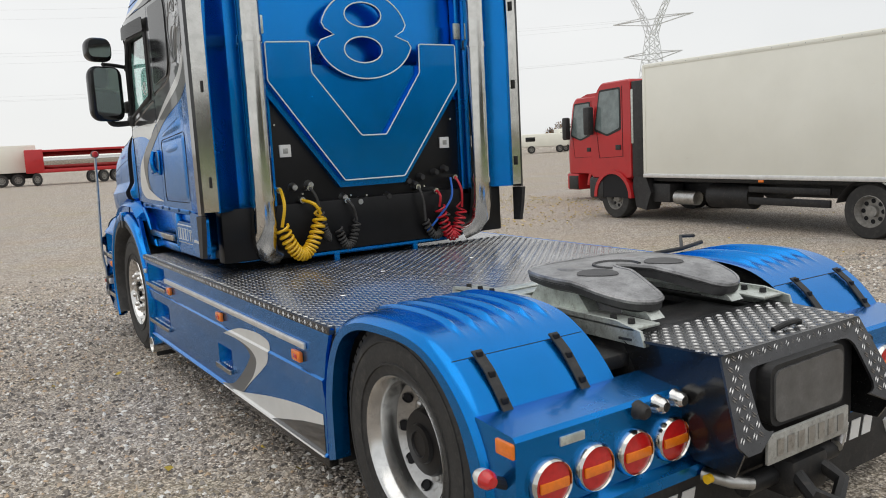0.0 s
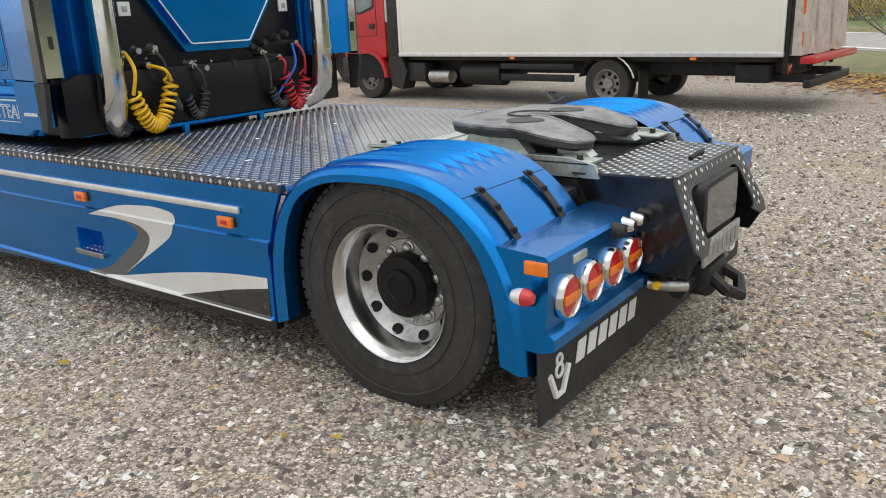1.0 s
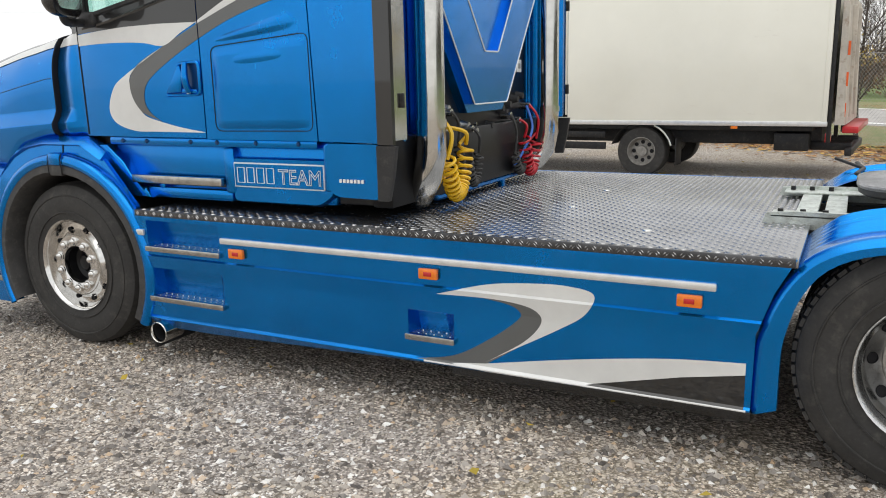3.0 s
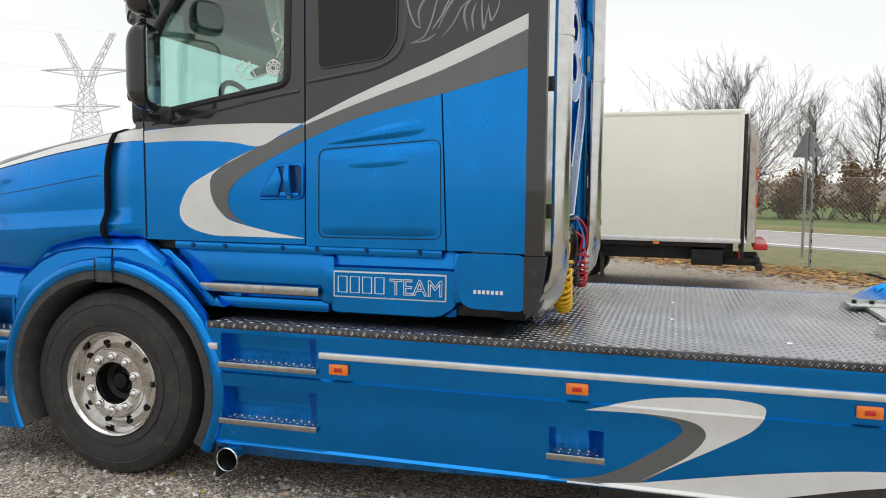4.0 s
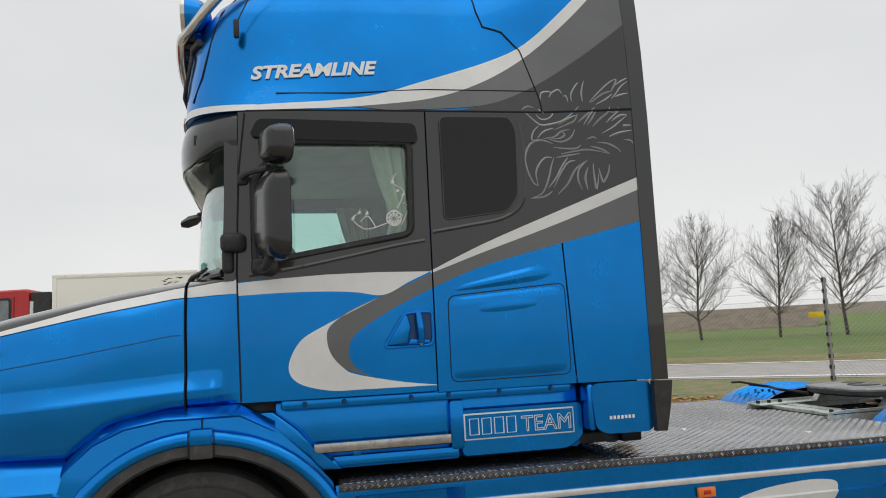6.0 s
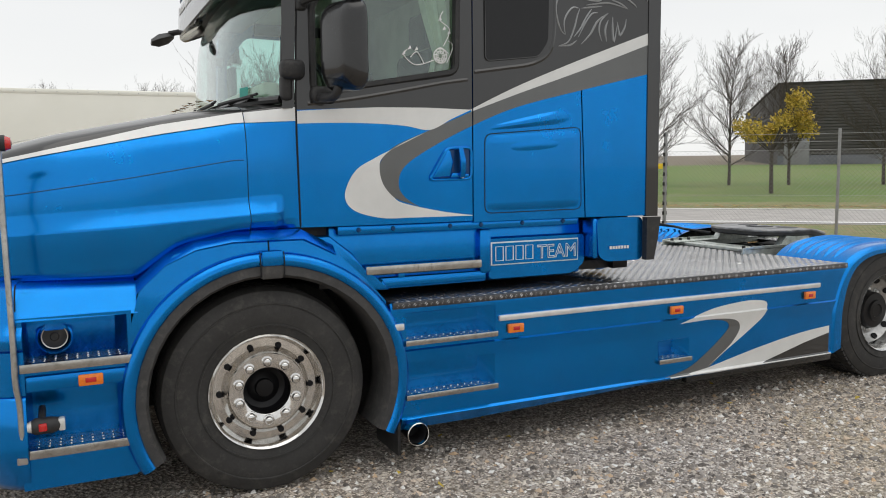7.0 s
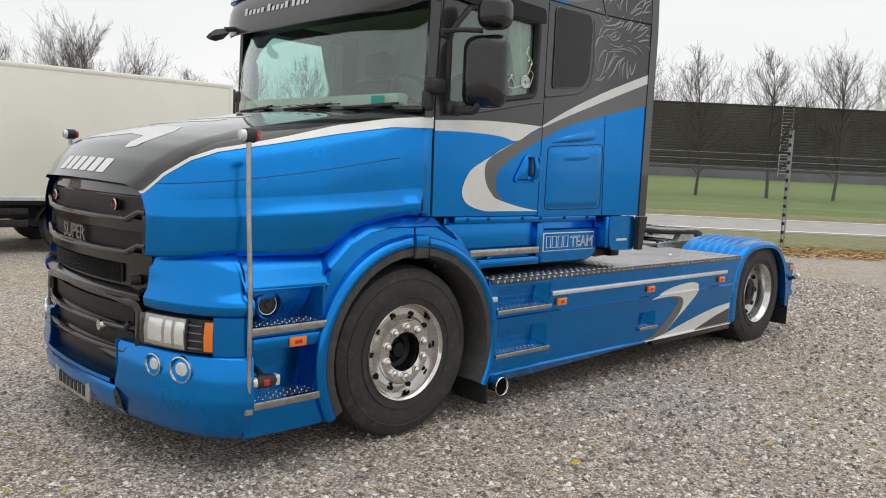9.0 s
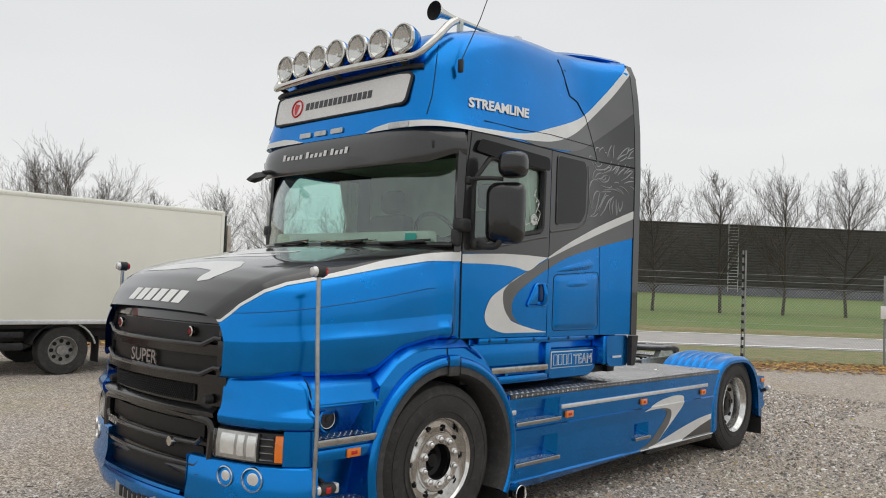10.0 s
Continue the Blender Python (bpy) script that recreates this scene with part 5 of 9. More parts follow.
for h in (-1, 1):
    def gx(x):
        return h * x

    rows = []
    for k in range(70):
        x = 0.62 + (1.295 - 0.62) * k / 69
        ribp = max(0.0, math.cos((x - 0.70) / 0.085 * 2 * math.pi)) ** 2 if 0.68 < x < 1.17 else 0.0
        edge_drop = 0.035 * max(0.0, (x - 1.25) / 0.045) ** 2
        row = []
        for y, z in GUARD:
            on = min(1, max(0, (0.47 - y) / 0.08)) * min(1, max(0, (y + 0.30) / 0.10))
            n = Vector((0, y * 0.9, z - 0.45)).normalized()
            d = 0.021 * ribp * on - edge_drop
            row.append((h * x, y + n.y * d, z + n.z * d))
        rows.append(row)
    g = part("mudguard", loft(rows, closed=False, cap=False), BLUE, truck, "ribbed blue rear mudguard", 50)
    inner = []
    for y, z in GUARD:
        n = Vector((0, y, z - 0.50)).normalized()
        wdt = lerp(z, (0.25, 0.7, 0.95, 1.05), (0.115, 0.10, 0.075, 0.065))
        inner.append((y - n.y * wdt, z - n.z * wdt))
    bm = bmesh.new()
    ra = [bm.verts.new((h * 1.296, y, z - 0.003 * 0)) for y, z in [(yy - Vector((0, yy, zz - 0.5)).normalized().y * 0.035, zz - Vector((0, yy, zz - 0.5)).normalized().z * 0.035) for yy, zz in GUARD]]
    rb = [bm.verts.new((h * 1.297, y, z)) for y, z in inner]
    rc = [bm.verts.new((h * 1.22, y, z)) for y, z in inner]
    for p, q in ((ra, rb), (rb, rc)):
        for i in range(len(p) - 1):
            bm.faces.new((p[i], p[i + 1], q[i + 1], q[i]))
    part("mudguard_lip", bm, BLUE, g)
    part("guard_liner", loft([[(h * x, y - 0.02 * y, z - 0.03) for y, z in GUARD] for x in (0.64, 1.22)], closed=False, cap=False), PLASTK, g)
    part("joint", tube([(h * 1.255, -0.40, 0.953), (h * 0.63, -0.40, 0.953)], 0.0035, 5), SEAM, g)
    for x in (1.146, 0.781):
        cl = part("guard_latch", loft([[(h * (x + dx), y + ny * 0.012, z + nz * 0.012 + (0.0 if k in (0, 3) else 0)) for k, (dx, ny, nz) in enumerate(((-0.022, -0.3, 0.2), (0.022, -0.3, 0.2), (0.022, -0.7, 0.6), (-0.022, -0.7, 0.6)))] for y, z in ((-0.395, 0.972), (-0.47, 0.915), (-0.535, 0.84), (-0.575, 0.79))]), PLASTK, g, "black rubber hold-down strap")
        for y, z in ((-0.41, 0.963), (-0.48, 0.905), (-0.55, 0.825)):
            part("latch_block", block(h * x - 0.013, h * x + 0.013, y - 0.020, y - 0.004, z - 0.008, z + 0.014, 0.003), SEAM, cl)

# ---- tail: light boxes, flap, centre cover ----
for h in (-1, 1):
    def bx(a, b):
        return (min(h * a, h * b), max(h * a, h * b))

    sec = [(-0.56, 0.80), (-0.765, 0.785), (-0.78, 0.77), (-0.765, 0.50), (-0.80, 0.475), (-0.80, 0.43), (-0.74, 0.41), (-0.56, 0.42)]
    tail = part("light_box", loft([[(h * x, y, z) for y, z in sec] for x in (0.38, 0.40, 1.25, 1.275)]), BLUE, truck, "blue rear light box with round lamps")
    for x in (1.126, 0.930, 0.733, 0.537):
        lamp = part("tail_lamp", revolve([(-0.03, 0.0), (-0.028, 0.04), (-0.02, 0.072), (0.0, 0.078)], (h * x - 0.008, -0.772, 0.600), "y", 28), REDL, tail, "round red tail lamp in a chrome ring")
        part("chrome_ring", revolve([(0.0, 0.087), (-0.022, 0.085), (-0.030, 0.078), (-0.022, 0.072), (0.0, 0.070)], (h * x - 0.008, -0.772, 0.600), "y", 32), CHROME, lamp)
        part("indicator_lens", block(h * x - 0.070, h * x + 0.054, -0.806, -0.795, 0.580, 0.615, 0.004), ORANGEL, lamp)
    mk = part("side_marker", block(*bx(1.20, 1.285), -0.775, -0.68, 0.712, 0.765, 0.006), ORANGEL, tail, "orange corner marker lamp")
    part("plate_small", block(*bx(0.98, 1.09), -0.786, -0.772, 0.712, 0.745, 0.004), GALV, tail)
    stub = part("marker_stub", tube([(h * 1.25, -0.71, 0.60), (h * 1.33, -0.71, 0.64)], 0.02, 8), PLASTK, tail)
    part("marker_ball", revolve([(-0.048, 0.0), (-0.045, 0.018), (-0.028, 0.030), (-0.005, 0.033)], (h * 1.355, -0.715, 0.655), "y", 18), REDL, stub, "red and white end marker")
    part("marker_ball_front", revolve([(0.042, 0.0), (0.038, 0.022), (0.018, 0.031), (-0.005, 0.033)], (h * 1.355, -0.715, 0.655), "y", 18), CLEARL, stub)
    for dx in (0.0, 0.085, 0.17):
        s = part("coupling", revolve([(-0.052, 0.0), (-0.052, 0.018), (-0.040, 0.028), (-0.02, 0.030), (0.0, 0.036)], (h * (0.525 + dx * 1.15), -0.775, 0.752), "y", 14), ALU if dx < 0.15 else PLASTK, tail)
    part("valve", tube([(h * 0.40, -0.80, 0.43), (h * 0.36, -0.90, 0.42), (h * 0.28, -0.93, 0.40)], 0.026, 10), ALUDULL, tail)
    part("valve_cap", revolve([(-0.012, 0.0), (-0.012, 0.018), (0.012, 0.018), (0.012, 0.0)], (h * 0.44, -0.86, 0.44), "x", 10), YELLOWH if h < 0 else REDH, tail)
flap = part("mud_flap", block(-1.27, 1.27, -0.735, -0.722, 0.10, 0.415, 0.003, 1), PLASTK, truck, "black rubber mud flap with white marks")


def mark(parent, y, x0, x1, z0, z1, n, mat=WHITET, lean=0.25):
    """Slanted blocks in place of a maker's word."""
    w = (x1 - x0) / n
    for k in range(n):
        a = x0 + k * w
        hh = z1 - z0
        part("mark_bar", prism([(a, z0), (a + w * 0.72, z0), (a + w * 0.72 + lean * hh, z1), (a + lean * hh, z1)], lambda x, z: Vector((x, y, z)), lambda x, z: Vector((x, y + 0.004, z))), mat, parent)


mark(flap, -0.741, -0.98, -0.36, 0.255, 0.345, 6)
mark(flap, -0.741, 0.30, 0.92, 0.255, 0.345, 6)
for x in (-1.12, 1.10):
    part("mark_shape", tube([(x + 0.075 * a, -0.739, 0.25 + 0.06 * b) for a, b in ((-1, 0.6), (-0.35, -1.1), (0.35, -1.1), (1, 0.6))], 0.014, 6), WHITET, flap)
    for dz, rr in ((0.03, 0.028), (0.075, 0.022)):
        part("mark_shape", tube([(x + rr * math.cos(t), -0.739, 0.255 + dz + rr * math.sin(t)) for t in (2 * math.pi * k / 14 for k in range(14))], 0.007, 6, closed=True), WHITET, flap)

def cover_at(x, v):
    """v runs back along the top and, past 0.45, down the sloping rear face."""
    return Vector((x, -0.475 - v, 0.925)) if v < 0.45 else Vector((x * 1.04, -0.92 - (v - 0.45) * 0.42, 0.925 - (v - 0.45) * 0.92))


cov_out = [(-0.50, 0.0), (0.50, 0.0), (0.43, 0.44), (0.43, 0.455), (0.50, 0.76), (0.47, 0.80), (0.40, 0.80)] + [(x, v) for x, v in rounded([(0.36, 0.75), (0.33, 0.52), (-0.33, 0.52), (-0.36, 0.75)], 0.06)] + [(-0.40, 0.80), (-0.47, 0.80), (-0.50, 0.76), (-0.43, 0.455), (-0.43, 0.44)]
cover = part("tail_cover", sheet(cov_out, cover_at, 0.010, (), 0.11, out=(0, 0, 1), folds=(0.4499,)), COVERK, truck, "tread-plate tail cover")
treads(-0.47, 0.47, -0.915, -0.485, 0.9258, 0.034, "tail_tread", cover, PLATEALU, pairs=True)
treads(-0.49, 0.49, 0.456, 0.785, 0.0, 0.034, "tail_tread", cover, PLATEALU, pairs=True, place=lambda x, v, h2: tuple(cover_at(x, v) + Vector((0, -h2 * 0.9 - 0.001, h2 * 0.4 + 0.001))), skip=lambda x, v: (abs(x) < 0.365 and v > 0.505) or abs(x) > 0.42 + (v - 0.455) * 0.2)
for h in (-1, 1):
    part("cover_side", prism([(-0.48, 0.915), (-0.92, 0.915), (-1.06, 0.61), (-1.0, 0.50), (-0.80, 0.50), (-0.60, 0.70)], lambda y, z: Vector((h * lerp(y, (-1.06, -0.92, -0.48), (0.505, 0.435, 0.49)), y, z)), lambda y, z: Vector((h * (lerp(y, (-1.06, -0.92, -0.48), (0.505, 0.435, 0.49)) - 0.012), y, z))), GLOSSK, cover)
part("cover_back", block(-0.40, 0.40, -0.93, -0.88, 0.50, 0.88, 0.02), SEAM, cover)
part("rear_lamp_frame", prism(rounded([(-0.255, 0.625), (0.225, 0.615), (0.225, 0.865), (-0.255, 0.86)], 0.05), rear_place(-0.99), rear_place(-0.93)), PLASTK, cover)
part("rear_lamp_glass", prism(rounded([(-0.235, 0.64), (0.205, 0.632), (0.205, 0.85), (-0.235, 0.84)], 0.045), rear_place(-0.998), rear_place(-0.985)), worn("grey_lamp_glass", (0.10, 0.10, 0.10), 0.14, 0.0, 0.3, 0.3, 9.0), cover, "dark work-lamp glass")
part("cover_handle", tube([(-0.02, -0.84, 0.93), (0.04, -0.85, 0.945), (0.13, -0.845, 0.945), (0.17, -0.83, 0.93)], 0.012, 8), CHASSIS, cover)
plate_r = part("number_plate", block(-0.31, 0.21, -1.020, -1.005, 0.505, 0.617, 0.004), PLATEY, truck, "dirty number plate")
for k in range(7):
    part("letter_bar", block(-0.26 + k * 0.065, -0.22 + k * 0.065, -1.0235, -1.019, 0.53, 0.594, 0.0), ALUDULL, plate_r)
hook = part("tow_hook", block(-0.12, 0.12, -1.0, -0.85, 0.30, 0.46, 0.03), CHASSIS, truck, "black towing hook")
part("hook_jaw", tube([(-0.08, -0.98, 0.40), (-0.10, -1.06, 0.35), (0.0, -1.10, 0.30), (0.10, -1.06, 0.35), (0.08, -0.98, 0.40)], 0.03, 8), CHASSIS, hook)
part("hook_bar", tube([(-0.3, -0.9, 0.38), (0.3, -0.9, 0.38)], 0.04, 10), CHASSIS, hook)
part("rear_beam", block(-0.37, 0.37, -0.86, -0.76, 0.40, 0.88, 0.02), CHASSIS, truck)
part("gap_plate", block(-0.62, 0.62, -0.50, 0.52, 0.80, 0.86, 0.01), CHASSIS, truck)

# ---- fifth wheel ----
def plate_z(x, y):
    return 1.100 - 0.26 * max(0, -0.14 - y) ** 1.15 - 0.04 * max(0, abs(x) - 0.3) - 0.05 * max(0.0, y - 0.18)


jaw = [(0.0, 0.33), (0.20, 0.325), (0.36, 0.25), (0.43, 0.05), (0.43, -0.18), (0.40, -0.33), (0.34, -0.42), (0.26, -0.455), (0.19, -0.43), (0.14, -0.32), (0.07, -0.14), (0.048, -0.04), (0.0, 0.03)]
fw_out = spline(jaw + [(-x, y) for x, y in jaw[-2:0:-1]], 4, True)
fw = part("fifth_wheel", sheet(fw_out, lambda x, y: Vector((x, y, plate_z(x, y))), 0.022, (), 0.07, out=(0, 0, 1)), GREASE, truck, "grey worn cast-steel fifth-wheel plate", 45)
part("plate_skirt", loft([[(x * k, y * k - 0.02 * (1 - k), plate_z(x, y) - d) for x, y in fw_out] for k, d in ((1.0, 0.016), (0.99, 0.042), (0.93, 0.056))], cap=False), CASTK, fw, "dark cast rim")
part("plate_rim", tube([(x * 0.985, y * 0.985, plate_z(x, y) - 0.006) for x, y in fw_out], 0.012, 6, closed=True), GREASE, fw)
part("plate_bead", tube([(0.11 * math.cos(t), 0.02 + 0.11 * math.sin(t), 1.099) for t in (-0.6 + 4.34 * k / 20 for k in range(21))], 0.010, 6), CASTK, fw)
for x in (-0.22, 0.22):
    part("plate_boss", revolve([(0.006, 0.0), (0.004, 0.06), (-0.002, 0.075)], (x, 0.10, 1.099), "z", 20), GREASE, fw)
    part("grease_patch", sheet(spline([(x - 0.10, -0.05), (x, 0.02), (x + 0.09, -0.04), (x + 0.05, -0.16), (x - 0.06, -0.14)], 4, True), lambda u, v: Vector((u, v, plate_z(u, v) + 0.003)), 0.002, (), 0.06, (), (0, 0, 1)), CASTK, fw)
for h in (-1, 1):
    rail = part("mounting_rail", prism([(0.735, 0.93), (0.72, 0.975), (0.60, 0.985), (-0.45, 0.985), (-0.58, 0.96), (-0.60, 0.90), (0.70, 0.90)], lambda y, z: Vector((h * 0.49, y, z)), lambda y, z: Vector((h * 0.475, y, z))), GALV, fw, "galvanised mounting rail")
    part("mounting_plate", block(min(h * 0.34, h * 0.49), max(h * 0.34, h * 0.49), -0.55, 0.70, 0.955, 0.967, 0.003), GALV, fw)
    for y in (0.66, 0.56, 0.46, -0.38, -0.48):
        part("rail_bolt", revolve([(0.022, 0.0), (0.022, 0.014), (0.0, 0.016)], (h * 0.43, y, 0.967), "z", 6), CHASSIS, rail)
    part("pedestal", prism([(0.20, 0.967), (0.12, 1.06), (-0.12, 1.06), (-0.20, 0.967)], lambda y, z: Vector((h * 0.40, y, z)), lambda y, z: Vector((h * 0.33, y, z))), GALV, fw)
    part("plate_horn", prism([(-0.42, 1.0), (-0.30, 1.04), (-0.30, 0.96), (-0.47, 0.955)], lambda x, z: Vector((h * 0.30, x, z)), lambda x, z: Vector((h * 0.22, x, z))), GALV, fw)
for y in (0.55, 0.42):
    part("cross_plate", block(-0.47, 0.47, y - 0.05, y + 0.05, 0.93, 0.955, 0.004), GALV, fw)
part("release_handle", tube([(0.42, 0.20, 1.02), (0.62, 0.34, 1.05), (0.80, 0.30, 1.06), (1.02, 0.34, 1.07)], 0.012, 8), CHASSIS, fw)
part("release_handle", tube([(0.80, 0.30, 1.06), (0.98, 0.46, 1.10), (1.10, 0.46, 1.09)], 0.010, 8), CHASSIS, fw)
part("grease_tray", block(-0.30, 0.30, -0.50, -0.2, 0.90, 0.915, 0.004), CHASSIS, fw)


# ---- front mudguard ----
def arch_pts(r0, n=26, a0=-28, a1=206):
    out = []
    for k in range(n + 1):
        a = radians(a0 + (a1 - a0) * k / n)
        r = r0 + 0.10 * max(0.0, -math.cos(a)) ** 2 * 0.6
        y, z = 4.826 + r * math.cos(a), 0.53 + r * math.sin(a)
        out.append((y, max(z, 0.20)))
    return out


for h in (-1, 1):
    inner, edge_o = arch_pts(0.585), arch_pts(0.645)
    fend_out = [(5.475, 0.205), (5.475, 0.92), (5.43, 1.08), (5.26, 1.25), (4.98, 1.315), (4.62, 1.315), (4.44, 1.215), (4.28, 1.06), (4.175, 0.94), (4.135, 0.60), (4.115, 0.205)]
    fp = lambda y, z: Vector((h * (1.285 - 0.10 * max(0.0, (z - 1.02)) ** 1.0 - 0.02), y, z))
    fender = part("front_mudguard", sheet(fend_out[::-1] + [(y, z) for y, z in edge_o if z > 0.205], fp, 0.03, (), 0.08, out=(h, 0, 0)), BLUE, truck, "blue front mudguard with black rubber edging", 45)
    bead = [[(h * x, y, z) for y, z in arch_pts(r, 40)] for r, x in ((0.640, 1.290), (0.648, 1.306), (0.664, 1.314), (0.684, 1.313), (0.702, 1.302), (0.712, 1.284), (0.714, 1.255))]
    part("guard_bead", loft(bead, closed=False, cap=False), BLUE, fender, "", 60)
    rows = [[(h * 1.27, 4.826 + (y - 4.826) * 1.01, z) for y, z in edge_o], [(h * 1.300, y, z) for y, z in edge_o], [(h * 1.305, y, z) for y, z in arch_pts(0.60)], [(h * 1.28, y, z) for y, z in inner], [(h * 1.0, y, z) for y, z in inner]]
    part("rubber_edging", loft(rows, closed=False, cap=False), RUBBER, fender, "grey-black rubber wheel-arch edging")
    part("arch_liner", loft([[(h * x, y, z) for y, z in inner] for x in (1.05, 0.7)], closed=False, cap=False), PLASTK, fender)
    part("guard_clip", block(min(h * 1.25, h * 1.322), max(h * 1.25, h * 1.322), 4.745, 4.855, 1.172, 1.252, 0.014), BLUE, fender)
    part("clip_pad", block(min(h * 1.25, h * 1.314), max(h * 1.25, h * 1.314), 4.745, 4.855, 1.108, 1.176, 0.008), RUBBER, fender)
    for y in (4.740, 4.860):
        part("joint", tube([(h * 1.316, y, 1.115), (h * 1.318, y, 1.18), (h * 1.318, y, 1.215), (h * 1.305, y, 1.245)], 0.003, 5), SEAM, fender)
    part("joint", tube([fp(4.80, z) + Vector((h * 0.002, 0, 0)) for z in (1.19, 1.25, 1.312)], 0.004, 5), SEAM, fender)
    part("inner_flap", block(min(h * 0.95, h * 1.28), max(h * 0.95, h * 1.28), 4.105, 4.125, 0.06, 0.75, 0.005), PLASTK, truck, "black rubber flap")
    part("shoulder", loft([[(h * 1.262, y, z), (h * 1.21, y, z + 0.045), (h * 1.15, y, z + 0.05), (h * 1.15, y, z - 0.05)] for y, z in ((5.44, 1.075), (5.30, 1.205), (5.16, 1.27), (4.98, 1.30), (4.62, 1.30), (4.45, 1.21))]), BLUE, fender)

# ---- nose: plan curve of the bumper and wings ----
def nose(t, off=0.0, z=0.5):
    """t runs 0 at the left corner's rear to 1 at the middle of the nose."""
    pts = spline([(-1.285, 5.93), (-1.275, 6.00), (-1.215, 6.085), (-1.10, 6.17), (-0.95, 6.235), (-0.776, 6.285), (-0.5, 6.335), (-0.25, 6.36), (0.0, 6.368)], 6)
    k = t * (len(pts) - 1)
    i = min(int(k), len(pts) - 2)
    f = k - i
    x, y = (pts[i][0] * (1 - f) + pts[i + 1][0] * f, pts[i][1] * (1 - f) + pts[i + 1][1] * f)
    dx, dy = pts[i + 1][0] - pts[i][0], pts[i + 1][1] - pts[i][1]
    ln = math.hypot(dx, dy)
    return Vector((x - off * dy / ln, y + off * dx / ln, z))


def t_of(x):
    lo, hi = 0.0, 1.0
    for _ in range(30):
        mid = (lo + hi) / 2
        lo, hi = (mid, hi) if nose(mid).x < x else (lo, mid)
    return (lo + hi) / 2


def nose_band(profile, t0, t1, n, both=True):
    """Sweeps (off, z) pairs along the nose."""
    rows = [[nose(t0 + (t1 - t0) * k / n, o, z) for o, z in profile] for k in range(n + 1)]
    if both and t1 == 1.0:
        rows += [[Vector((-p.x, p.y, p.z)) for p in r] for r in rows[-2::-1]]
    return loft(rows, closed=False, cap=False)


bumper = part("bumper", nose_band([(-0.10, 0.645), (-0.01, 0.65), (0.012, 0.63), (0.015, 0.50), (0.03, 0.42), (0.03, 0.38), (0.005, 0.33), (-0.02, 0.24), (-0.06, 0.195), (-0.14, 0.185)], 0.0, t_of(-0.55), 22, False), BLUE, truck, "blue front bumper", 50)
bm = nose_band([(-0.10, 0.645), (-0.01, 0.65), (0.012, 0.63), (0.015, 0.50), (0.03, 0.42), (0.03, 0.38), (0.005, 0.33), (-0.02, 0.24), (-0.06, 0.195), (-0.14, 0.185)], 0.0, t_of(-0.55), 22, False)
bmesh.ops.scale(bm, vec=(-1, 1, 1), verts=bm.verts)
part("bumper_far", bm, BLUE, bumper)
part("bumper_centre", nose_band([(-0.05, 0.40), (0.03, 0.39), (0.045, 0.36), (0.03, 0.28), (-0.02, 0.215), (-0.1, 0.19)], t_of(-0.56), 1.0, 12), BLUE, bumper)
part("bumper_lip", nose_band([(-0.02, 0.40), (0.04, 0.425), (0.045, 0.405), (-0.02, 0.37)], t_of(-0.52), 1.0, 12), BLUE, bumper)
part("intake", nose_band([(-0.06, 0.60), (-0.03, 0.55), (-0.03, 0.42), (-0.06, 0.38)], t_of(-0.56), 1.0, 14), MESHK, bumper, "black lower air intake")
